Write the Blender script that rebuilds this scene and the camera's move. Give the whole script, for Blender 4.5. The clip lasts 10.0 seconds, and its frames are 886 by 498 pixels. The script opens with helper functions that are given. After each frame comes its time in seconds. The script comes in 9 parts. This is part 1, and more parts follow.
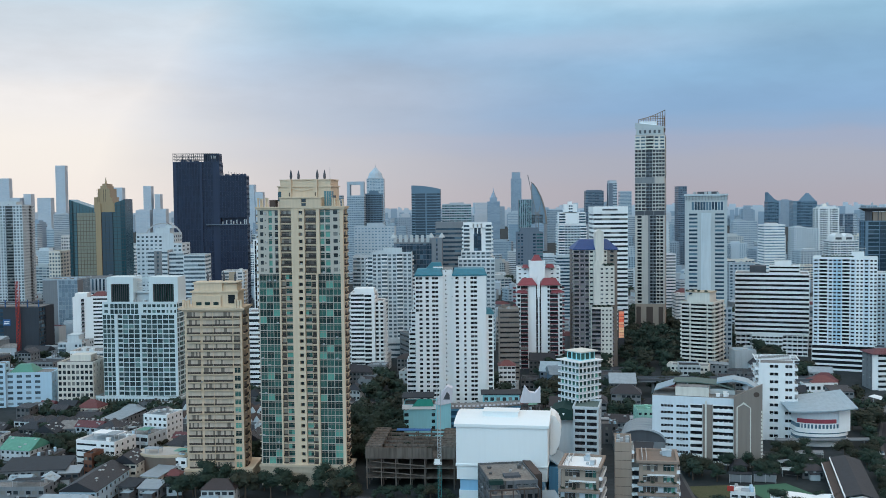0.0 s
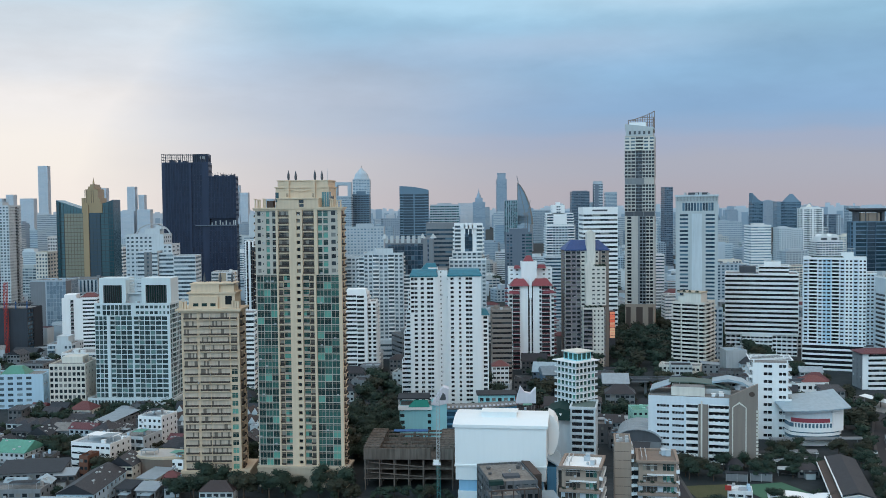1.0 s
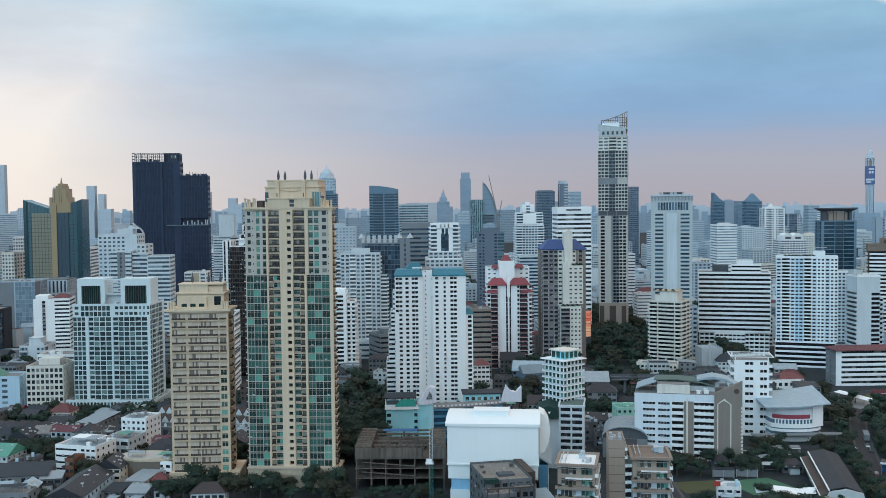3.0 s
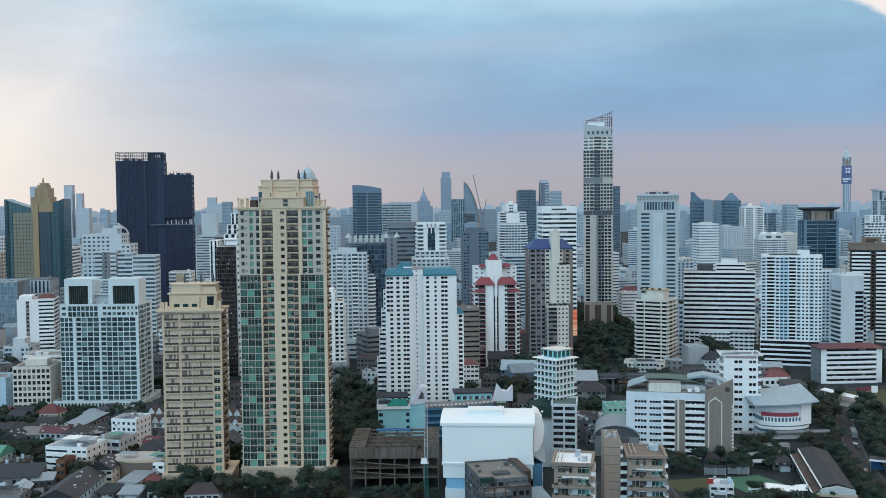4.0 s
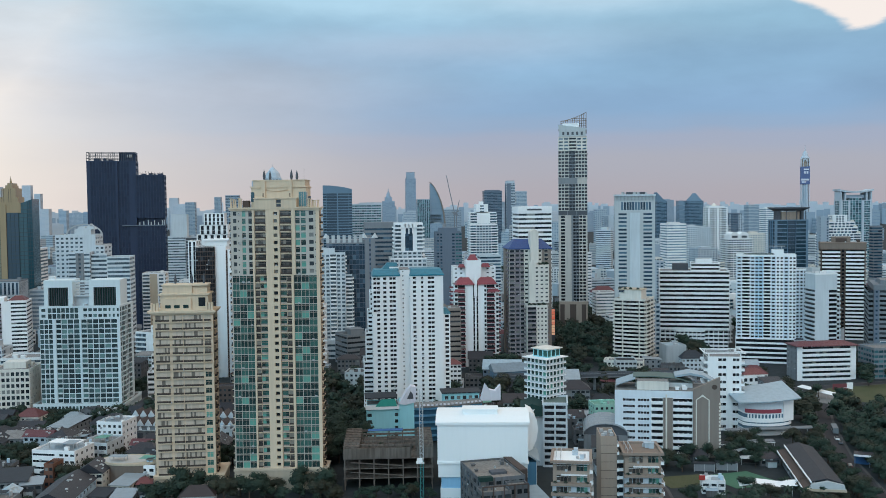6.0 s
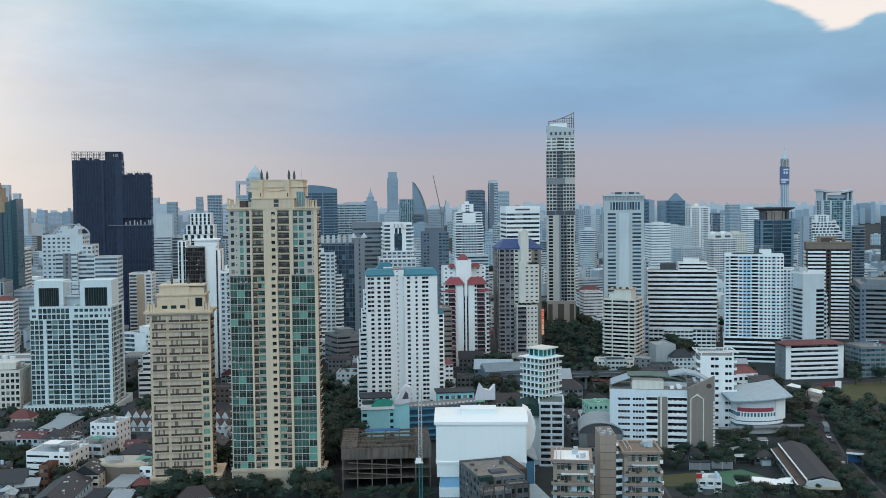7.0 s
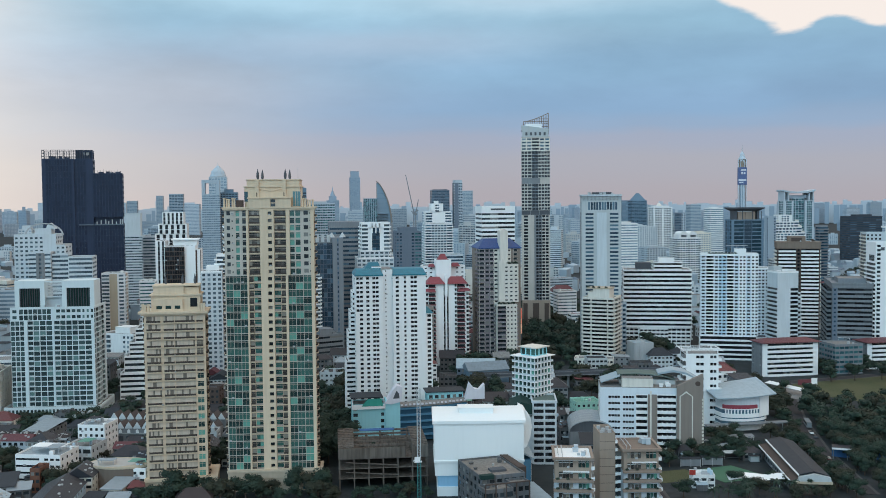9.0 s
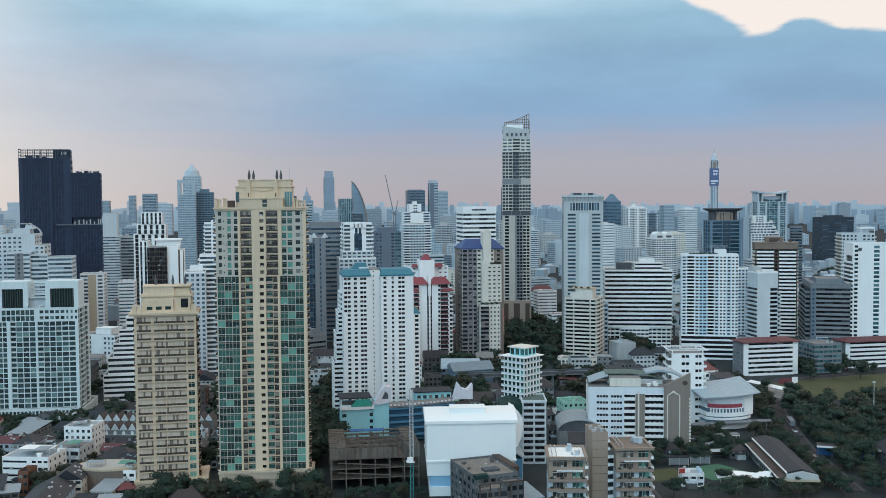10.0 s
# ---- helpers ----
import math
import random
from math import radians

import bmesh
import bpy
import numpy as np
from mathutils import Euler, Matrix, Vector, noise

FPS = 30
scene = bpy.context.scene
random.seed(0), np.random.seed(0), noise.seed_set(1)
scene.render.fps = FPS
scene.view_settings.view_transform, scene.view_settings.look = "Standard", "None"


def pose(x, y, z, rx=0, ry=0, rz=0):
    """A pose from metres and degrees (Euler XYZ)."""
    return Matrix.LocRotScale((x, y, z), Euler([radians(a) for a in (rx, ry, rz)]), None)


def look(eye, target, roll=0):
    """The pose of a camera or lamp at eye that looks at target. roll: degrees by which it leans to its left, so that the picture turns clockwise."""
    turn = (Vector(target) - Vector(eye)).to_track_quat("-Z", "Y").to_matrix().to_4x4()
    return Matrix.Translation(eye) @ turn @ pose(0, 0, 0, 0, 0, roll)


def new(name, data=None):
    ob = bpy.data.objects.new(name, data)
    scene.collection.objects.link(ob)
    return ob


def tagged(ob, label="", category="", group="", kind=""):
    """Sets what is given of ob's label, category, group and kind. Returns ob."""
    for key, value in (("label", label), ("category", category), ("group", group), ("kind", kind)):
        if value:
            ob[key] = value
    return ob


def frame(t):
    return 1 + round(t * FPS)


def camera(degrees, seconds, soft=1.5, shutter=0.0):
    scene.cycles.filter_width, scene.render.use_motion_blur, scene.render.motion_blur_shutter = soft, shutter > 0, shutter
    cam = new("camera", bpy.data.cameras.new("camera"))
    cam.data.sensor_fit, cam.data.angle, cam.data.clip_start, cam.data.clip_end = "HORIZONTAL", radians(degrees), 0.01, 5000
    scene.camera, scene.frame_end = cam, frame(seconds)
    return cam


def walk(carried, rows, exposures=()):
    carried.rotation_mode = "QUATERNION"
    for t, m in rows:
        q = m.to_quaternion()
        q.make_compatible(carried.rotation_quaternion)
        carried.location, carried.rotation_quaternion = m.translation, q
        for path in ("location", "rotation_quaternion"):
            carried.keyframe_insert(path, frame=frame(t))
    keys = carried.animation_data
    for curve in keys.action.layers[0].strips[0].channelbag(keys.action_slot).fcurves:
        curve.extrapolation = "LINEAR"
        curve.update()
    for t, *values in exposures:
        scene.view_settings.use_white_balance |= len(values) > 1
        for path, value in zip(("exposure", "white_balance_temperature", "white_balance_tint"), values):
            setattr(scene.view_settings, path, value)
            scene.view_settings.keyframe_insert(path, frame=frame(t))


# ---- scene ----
cam = camera(48.4, 10.0, soft=0.9)
PATH = [
    (0, (6.611, 0.558, 115.98), (6.571, 2.556, 115.888), -0.6),
    (0.5, (3.791, 0.276, 116.055), (3.766, 2.274, 115.964), -0.6),
    (1, (0.793, 0.156, 116.122), (0.786, 2.154, 116.031), -0.6),
    (1.5, (-2.311, -0.215, 116.217), (-2.301, 1.783, 116.125), -0.6),
    (2, (-5.402, -0.425, 116.238), (-5.371, 1.573, 116.146), -0.6),
    (3.5, (-14.692, -0.871, 116.511), (-14.598, 1.125, 116.417), -0.6),
    (4, (-17.858, -0.95, 116.651), (-17.742, 1.044, 116.556), -0.6),
    (4.5, (-21.008, -0.851, 116.707), (-20.871, 1.142, 116.612), -0.6),
    (5, (-24.335, -0.897, 116.72), (-24.178, 1.095, 116.625), -0.6),
    (5.5, (-27.787, -0.986, 116.71), (-27.611, 1.004, 116.615), -0.6),
    (7, (-38.639, -0.702, 116.939), (-38.403, 1.282, 116.843), -0.6),
    (7.5, (-42.5, -0.786, 117.108), (-42.244, 1.195, 117.011), -0.5),
    (8, (-46.621, -0.52, 117.169), (-46.344, 1.458, 117.071), -0.5),
    (8.5, (-50.657, -0.213, 117.26), (-50.359, 1.762, 117.162), -0.5),
    (9, (-54.669, 0.112, 117.319), (-54.348, 2.083, 117.221), -0.5),
    (9.5, (-58.74, 0.226, 117.45), (-58.391, 2.193, 117.352), -0.5),
    (10, (-62.813, 0.549, 117.549), (-62.436, 2.511, 117.451), -0.4),
]
walk(cam, [(t, look(eye, target, roll)) for t, eye, target, roll in PATH], [(0, 0.0, 6280, 10), (10, 0.0, 6540, 10)])

# ---- light and sky ----
world = bpy.data.worlds.new("overcast_evening")
scene.world = world
world.use_nodes = True
wn, wl = world.node_tree.nodes, world.node_tree.links
wn.clear()


def wmath(op, a, b=None, c=None, clamp=False):
    n = wn.new("ShaderNodeMath")
    n.operation, n.use_clamp = op, clamp
    for i, x in enumerate((a, b, c)):
        if x is None:
            continue
        if isinstance(x, (int, float)):
            n.inputs[i].default_value = x
        else:
            wl.new(x, n.inputs[i])
    return n.outputs[0]


def wmix(fac, a, b):
    n = wn.new("ShaderNodeMix")
    n.data_type = "RGBA"
    for s, x in ((n.inputs[0], fac), (n.inputs[6], a), (n.inputs[7], b)):
        if isinstance(x, (int, float)):
            s.default_value = x
        elif isinstance(x, tuple):
            s.default_value = (*x, 1)
        else:
            wl.new(x, s)
    return n.outputs[2]


def wramp(fac, stops):
    n = wn.new("ShaderNodeValToRGB")
    r = n.color_ramp
    r.interpolation = "EASE"
    while len(r.elements) < len(stops):
        r.elements.new(0.5)
    for e, (p, c) in zip(r.elements, stops):
        e.position, e.color = p, (*c, 1)
    wl.new(fac, n.inputs[0])
    return n.outputs[0]


def wstep(x, lo, hi):
    n = wn.new("ShaderNodeMapRange")
    n.interpolation_type = "SMOOTHSTEP"
    n.inputs[1].default_value, n.inputs[2].default_value = lo, hi
    wl.new(x, n.inputs[0])
    return n.outputs[0]


way = wn.new("ShaderNodeTexCoord").outputs["Generated"]
sep = wn.new("ShaderNodeSeparateXYZ")
wl.new(way, sep.inputs[0])
az = wmath("ARCTAN2", sep.outputs[0], sep.outputs[1])
el = wmath("ARCSINE", sep.outputs[2])
comb = wn.new("ShaderNodeCombineXYZ")
wl.new(wmath("MULTIPLY", az, 1.0), comb.inputs[0])
wl.new(wmath("MULTIPLY", el, 3.2), comb.inputs[1])
cloud = wn.new("ShaderNodeTexNoise")
cloud.inputs["Scale"].default_value, cloud.inputs["Detail"].default_value, cloud.inputs["Roughness"].default_value = 2.6, 5, 0.5
wl.new(comb.outputs[0], cloud.inputs["Vector"])
puff = wmath("SUBTRACT", cloud.outputs[0], 0.5)
wisp = wn.new("ShaderNodeTexNoise")
wisp.inputs["Scale"].default_value, wisp.inputs["Detail"].default_value, wisp.inputs["Roughness"].default_value = 7.5, 6, 0.6
wl.new(comb.outputs[0], wisp.inputs["Vector"])
height = wmath("ADD", wmath("ADD", el, wmath("MULTIPLY", puff, 0.035)), wmath("MULTIPLY", wmath("SUBTRACT", wisp.outputs[0], 0.5), 0.014))
side = wmath("ADD", az, wmath("MULTIPLY", puff, 0.16))
rel = wmath("DIVIDE", wmath("ADD", height, 0.05), 0.85, clamp=True)


def tone(r, g, b):
    return tuple((c / 255) ** 2.2 / 0.96 for c in (r, g, b))


def spot(x, x0, wide):
    """A soft bump round x0."""
    u = wmath("DIVIDE", wmath("SUBTRACT", x, x0), wide)
    return wmath("POWER", 2.718, wmath("MULTIPLY", wmath("MULTIPLY", u, u), -1.0))


# cool cloud with a dark base over a dusky horizon
LAYERS = [
    (0.0, tone(150, 156, 170)), (0.058, tone(170, 165, 174)), (0.10, tone(166, 167, 180)), (0.130, tone(157, 166, 188)), (0.147, tone(142, 166, 196)),
    (0.168, tone(132, 165, 199)), (0.214, tone(136, 173, 204)), (0.26, tone(147, 187, 212)), (0.294, tone(170, 206, 226)), (0.5, (0.50, 0.76, 0.98)), (1.0, (0.62, 0.92, 1.16))]
layer = wramp(rel, LAYERS)
WARM = [(0.0, tone(225, 216, 208)), (0.058, tone(245, 233, 223)), (0.13, tone(247, 237, 226)), (0.185, tone(238, 231, 225)), (0.214, tone(225, 226, 228)), (0.26, tone(216, 224, 230)), (0.30, tone(198, 219, 231)), (1.0, (0.62, 0.92, 1.16))]
glow = wramp(rel, WARM)
up = wmath("MAXIMUM", el, 0.0)
start = wmath("SUBTRACT", 0.25, wmath("MULTIPLY", up, 1.9))
wide = wmath("MAXIMUM", wmath("SUBTRACT", 0.61, wmath("MULTIPLY", up, 2.4)), 0.1)
left = wmath("POWER", wmath("DIVIDE", wmath("SUBTRACT", start, side), wide, clamp=True), 2.0)
# the glow sinks back behind the viewer
left = wmath("MULTIPLY", left, wstep(sep.outputs[1], -0.5, 0.3))
clouds = wmix(left, layer, glow)
# a grey veil and a paler ridge in the cloud
veil = wmath("MULTIPLY", wmath("MULTIPLY", spot(side, -0.09, 0.17), spot(height, 0.108, 0.045)), 0.62)
clouds = wmix(veil, clouds, tone(190, 193, 203))
ridge = wmath("MULTIPLY", wmath("MULTIPLY", spot(side, 0.10, 0.17), spot(height, 0.158, 0.016)), 0.5)
clouds = wmix(ridge, clouds, tone(178, 192, 213))
pale = wmath("MULTIPLY", wmath("MULTIPLY", spot(side, 0.24, 0.10), spot(height, 0.212, 0.022)), 0.6)
clouds = wmix(pale, clouds, tone(205, 220, 234))
# lumps and streaks in the cloud
lump = wmath("ADD", wmath("MULTIPLY", puff, 0.55), wmath("MULTIPLY", wmath("SUBTRACT", wisp.outputs[0], 0.5), 0.30))
swell = wn.new("ShaderNodeVectorMath")
swell.operation = "SCALE"
wl.new(clouds, swell.inputs[0])
wl.new(wmath("ADD", 1.0, wmath("MULTIPLY", lump, wstep(el, 0.045, 0.12))), swell.inputs["Scale"])
clouds = swell.outputs[0]
# unseen sky behind the viewer, made bluer and brighter to light facing fronts
clouds = wmix(wstep(wmath("MULTIPLY", sep.outputs[1], -1.0), 0.0, 0.7), clouds, (0.57, 0.95, 1.28))
# a bright gap in the cloud, high to the north-east
ragged = wmath("ADD", wmath("MULTIPLY", puff, 0.012), wmath("MULTIPLY", wmath("SUBTRACT", wisp.outputs[0], 0.5), 0.034))
rim = wmath("ADD", 0.152, wmath("MULTIPLY", spot(az, 0.537, 0.024), 0.014))
edge = wmath("SUBTRACT", wmath("ADD", el, ragged), rim)
bank = wmath("ADD", wmath("ADD", az, wmath("MULTIPLY", wmath("MAXIMUM", wmath("SUBTRACT", el, 0.164), 0.0), 1.9)), wmath("MULTIPLY", ragged, 1.5))
gap = wmath("MULTIPLY", wstep(edge, -0.002, 0.006), wstep(bank, 0.478, 0.494))
clouds = wmix(gap, clouds, tone(247, 236, 228))
nish = wn.new("ShaderNodeTexSky")
nish.sky_type, nish.sun_disc = "NISHITA", False
nish.sun_elevation, nish.sun_rotation = radians(38), radians(205)
thin = wn.new("ShaderNodeVectorMath")
thin.operation = "SCALE"
thin.inputs["Scale"].default_value = 0.1
wl.new(nish.outputs[0], thin.inputs[0])
both = wmix(0.94, thin.outputs[0], clouds)
back = wn.new("ShaderNodeBackground")
back.inputs["Strength"].default_value = 1.0
wl.new(both, back.inputs[0])
wl.new(back.outputs[0], wn.new("ShaderNodeOutputWorld").inputs[0])

sun = new("sun", bpy.data.lights.new("sun", "SUN"))
sun.data.energy, sun.data.angle, sun.data.color = 0.72, radians(40), (0.67, 0.92, 1.0)
sun.matrix_world = look((-180, -380, 250), (0, 0, 0))


# ---- materials ----
def shader(name, rough=0.7, metal=0.0):
    m = bpy.data.materials.new(name)
    m.use_nodes = True
    n = m.node_tree.nodes
    p = n["Principled BSDF"]
    p.inputs["Roughness"].default_value, p.inputs["Metallic"].default_value = rough, metal
    p.inputs["Specular IOR Level"].default_value = 0.15 if rough >= 0.6 else 0.4
    return m, n, m.node_tree.links, p


def mixer(n, l, fac, a, b, mode="MIX"):
    x = n.new("ShaderNodeMix")
    x.data_type, x.blend_type = "RGBA", mode
    for s, v in ((x.inputs[0], fac), (x.inputs[6], a), (x.inputs[7], b)):
        if isinstance(v, (int, float)):
            s.default_value = v
        elif isinstance(v, tuple):
            s.default_value = (*v, 1)
        else:
            l.new(v, s)
    return x.outputs[2]


def noisy(n, l, scale, detail=3, stretch=(1, 1, 1), lo=0.35, hi=0.65, shift=None):
    tc = n.new("ShaderNodeTexCoord")
    mp = n.new("ShaderNodeMapping")
    mp.inputs["Scale"].default_value = stretch
    l.new(tc.outputs["Object"], mp.inputs["Vector"])
    t = n.new("ShaderNodeTexNoise")
    t.inputs["Scale"].default_value, t.inputs["Detail"].default_value = scale, detail
    l.new(mp.outputs[0], t.inputs["Vector"])
    r = n.new("ShaderNodeMapRange")
    r.inputs[1].default_value, r.inputs[2].default_value = lo, hi
    l.new(t.outputs[0], r.inputs[0])
    return r.outputs[0]


def lucky(n, l):
    """One chance number for each object and each loose piece of it."""
    g, o = n.new("ShaderNodeNewGeometry"), n.new("ShaderNodeObjectInfo")
    a = n.new("ShaderNodeMath")
    a.operation = "ADD"
    l.new(g.outputs["Random Per Island"], a.inputs[0])
    l.new(o.outputs["Random"], a.inputs[1])
    f = n.new("ShaderNodeMath")
    f.operation = "FRACT"
    l.new(a.outputs[0], f.inputs[0])
    return f.outputs[0]


def relief(n, l, p, height, strength=0.2, distance=0.05):
    b = n.new("ShaderNodeBump")
    b.inputs["Strength"].default_value, b.inputs["Distance"].default_value = strength, distance
    l.new(height, b.inputs["Height"])
    l.new(b.outputs[0], p.inputs["Normal"])


def paint(name, c, rough=0.75, stain=0.35, dirt=None):
    m, n, l, p = shader(name, rough)
    d = dirt or tuple(x * 0.62 for x in c)
    streak = noisy(n, l, 1.0, 4, (0.9, 0.9, 0.06), 0.42, 0.75)
    blot = noisy(n, l, 0.09, 5, (1, 1, 1), 0.35, 0.75)
    grain = noisy(n, l, 5.0, 3, (1, 1, 1), 0.3, 0.7)
    col = mixer(n, l, 0.0, c, d)
    f = n.new("ShaderNodeMath")
    f.operation = "MULTIPLY"
    l.new(streak, f.inputs[0])
    f.inputs[1].default_value = stain
    col = mixer(n, l, f.outputs[0], c, d)
    f2 = n.new("ShaderNodeMath")
    f2.operation = "MULTIPLY"
    l.new(blot, f2.inputs[0])
    f2.inputs[1].default_value = stain * 0.7
    col = mixer(n, l, f2.outputs[0], col, d)
    l.new(col, p.inputs["Base Color"])
    relief(n, l, p, grain, 0.15, 0.02)
    return m


def glass(name, dark, mid, pale, share=0.25, rough=0.12, spec=0.6):
    """Window glass: every pane has its own tone, by what hangs behind it."""
    m, n, l, p = shader(name, rough)
    r = n.new("ShaderNodeValToRGB")
    r.color_ramp.interpolation = "CONSTANT"
    stops = [(0, dark), (0.38, tuple((a + b) / 2 for a, b in zip(dark, mid))), (1 - 1.7 * share, mid), (1 - share * 0.6, pale)]
    while len(r.color_ramp.elements) < 4:
        r.color_ramp.elements.new(0.5)
    for e, (q, c) in zip(r.color_ramp.elements, stops):
        e.position, e.color = q, (*c, 1)
    l.new(lucky(n, l), r.inputs[0])
    g = noisy(n, l, 0.7, 2, (1, 1, 1), 0.3, 0.7)
    col = mixer(n, l, 0.25, r.outputs[0], mixer(n, l, g, dark, mid))
    l.new(col, p.inputs["Base Color"])
    p.inputs["Specular IOR Level"].default_value = spec
    relief(n, l, p, noisy(n, l, 0.35, 2), 0.05, 0.05)
    return m


def leafy(name, a, b, c):
    m, n, l, p = shader(name, 0.6)
    r = n.new("ShaderNodeValToRGB")
    r.color_ramp.elements.new(0.5)
    for e, (q, k) in zip(r.color_ramp.elements, ((0, a), (0.5, b), (1, c))):
        e.position, e.color = q, (*k, 1)
    l.new(lucky(n, l), r.inputs[0])
    l.new(mixer(n, l, noisy(n, l, 0.25, 3), r.outputs[0], a), p.inputs["Base Color"])
    p.inputs["Specular IOR Level"].default_value = 0.1
    return m


def ribbed(name, c, pitch=0.8, rough=0.5, metal=0.0, d=None):
    """Sheet roofing with fine ribs."""
    m, n, l, p = shader(name, rough, metal)
    d = d or tuple(x * 0.66 for x in c)
    blot = noisy(n, l, 0.5, 6, (1, 1, 1), 0.35, 0.85)
    tone = mixer(n, l, lucky(n, l), c, tuple(x * 0.75 for x in c))
    l.new(mixer(n, l, blot, tone, d), p.inputs["Base Color"])
    w = n.new("ShaderNodeTexWave")
    w.inputs["Scale"].default_value = 1.0 / pitch
    tc = n.new("ShaderNodeTexCoord")
    l.new(tc.outputs["Object"], w.inputs["Vector"])
    relief(n, l, p, w.outputs["Color"], 0.4, 0.05)
    return m


WHITE = paint("white_paint", (0.80, 0.82, 0.82), stain=0.30)
CLEAN = paint("clean_white_paint", (0.88, 0.90, 0.90), stain=0.12)
COOL = paint("cool_white_paint", (0.60, 0.66, 0.69), stain=0.3)
PALE = paint("pale_blue_grey_paint", (0.49, 0.56, 0.61), stain=0.25)
# MIST and HAZE: distance haze is put into their bluish colour
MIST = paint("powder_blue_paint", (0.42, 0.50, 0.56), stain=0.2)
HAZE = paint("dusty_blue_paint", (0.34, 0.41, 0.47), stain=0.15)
SAND = paint("sandy_beige_paint", (0.71, 0.575, 0.42), stain=0.30)
SAND_DEEP = paint("deep_beige_paint", (0.55, 0.465, 0.36), stain=0.3)
TAN = paint("tan_paint", (0.52, 0.44, 0.33), stain=0.3)
CREAM = paint("cream_paint", (0.74, 0.71, 0.64), stain=0.35)
GREY = paint("grey_concrete", (0.235, 0.255, 0.27), stain=0.4)
MIDGREY = paint("mid_grey_panel", (0.22, 0.24, 0.26), stain=0.3)
DARKGREY = paint("dark_grey_panel", (0.10, 0.11, 0.125), stain=0.3)
# black lifted towards blue: distance haze is put into the colour
BLACK = paint("black_cladding", (0.022, 0.037, 0.078), rough=0.4, stain=0.5)
BROWN = paint("brown_grey_cladding", (0.27, 0.23, 0.20), stain=0.3)
DKBROWN = paint("dark_brown_paint", (0.10, 0.075, 0.065), stain=0.3)
MAROON = paint("maroon_paint", (0.19, 0.065, 0.075), stain=0.3)
CYAN = paint("pale_turquoise_paint", (0.36, 0.72, 0.78), stain=0.25)
SKYBLUE = paint("sky_blue_paint", (0.30, 0.54, 0.74), stain=0.15)
MINT = paint("mint_green_paint", (0.38, 0.66, 0.56), stain=0.3)
RUST = paint("weathered_concrete", (0.18, 0.155, 0.135), stain=0.95, dirt=(0.06, 0.047, 0.038))
GOLD = paint("gold_cladding", (0.38, 0.285, 0.165), rough=0.4, stain=0.2)
STEEL = paint("galvanised_steel", (0.45, 0.47, 0.48), rough=0.45, stain=0.4)
REDPAINT = paint("red_paint", (0.42, 0.06, 0.05), stain=0.2)
WIN = glass("dark_window_glass", (0.012, 0.016, 0.02), (0.05, 0.065, 0.075), (0.30, 0.30, 0.28), 0.16)
WIN_BLUE = glass("blue_grey_window_glass", (0.05, 0.075, 0.095), (0.12, 0.17, 0.21), (0.30, 0.38, 0.43), 0.2)
WIN_PALE = glass("pale_window_glass", (0.16, 0.24, 0.31), (0.24, 0.34, 0.42), (0.36, 0.46, 0.54), 0.3)
GREEN = glass("green_window_glass", (0.018, 0.034, 0.035), (0.055, 0.155, 0.135), (0.17, 0.46, 0.37), 0.27)
TEALG = glass("teal_window_glass", (0.02, 0.06, 0.08), (0.05, 0.15, 0.17), (0.12, 0.27, 0.29), 0.3)
NAVYG = glass("navy_window_glass", (0.022, 0.045, 0.07), (0.05, 0.10, 0.15), (0.12, 0.21, 0.28), 0.25)
# glass to match, with the haze in its tones
HAZEG = glass("dusty_blue_glass", (0.17, 0.24, 0.30), (0.22, 0.30, 0.37), (0.29, 0.38, 0.45), 0.3)
TEALROOF = ribbed("teal_roof_tiles", (0.012, 0.19, 0.27), 0.5)
BLUEROOF = ribbed("blue_roof_tiles", (0.02, 0.075, 0.24), 0.5)
REDROOF = ribbed("red_roof_tiles", (0.18, 0.055, 0.055), 0.4)
MAROONROOF = ribbed("maroon_roof_tiles", (0.15, 0.045, 0.055), 0.4)
TILE = ribbed("grey_brown_roof_tiles", (0.031, 0.034, 0.043), 0.4)
ZINC = ribbed("zinc_sheet_roof", (0.36, 0.42, 0.46), 0.7, 0.45)
ZINCDARK = ribbed("weathered_sheet_roof", (0.046, 0.053, 0.063), 0.7, 0.6)
GREENROOF = ribbed("green_sheet_roof", (0.12, 0.36, 0.27), 0.7)
BLUESHEET = ribbed("light_blue_sheet_roof", (0.40, 0.52, 0.59), 1.0, 0.5)
REDTILE = ribbed("bright_red_roof_tiles", (0.30, 0.065, 0.08), 0.4)
FLATROOF = paint("flat_concrete_roof", (0.27, 0.27, 0.265), stain=0.8, dirt=(0.13, 0.13, 0.125))
LEAF = leafy("tree_leaves", (0.029, 0.047, 0.037), (0.040, 0.064, 0.046), (0.054, 0.082, 0.056))
BARK = paint("tree_bark", (0.09, 0.07, 0.055))
ASPHALT = paint("asphalt", (0.05, 0.05, 0.055), stain=0.5)
COURT = paint("green_sports_court", (0.07, 0.17, 0.11), stain=0.4)


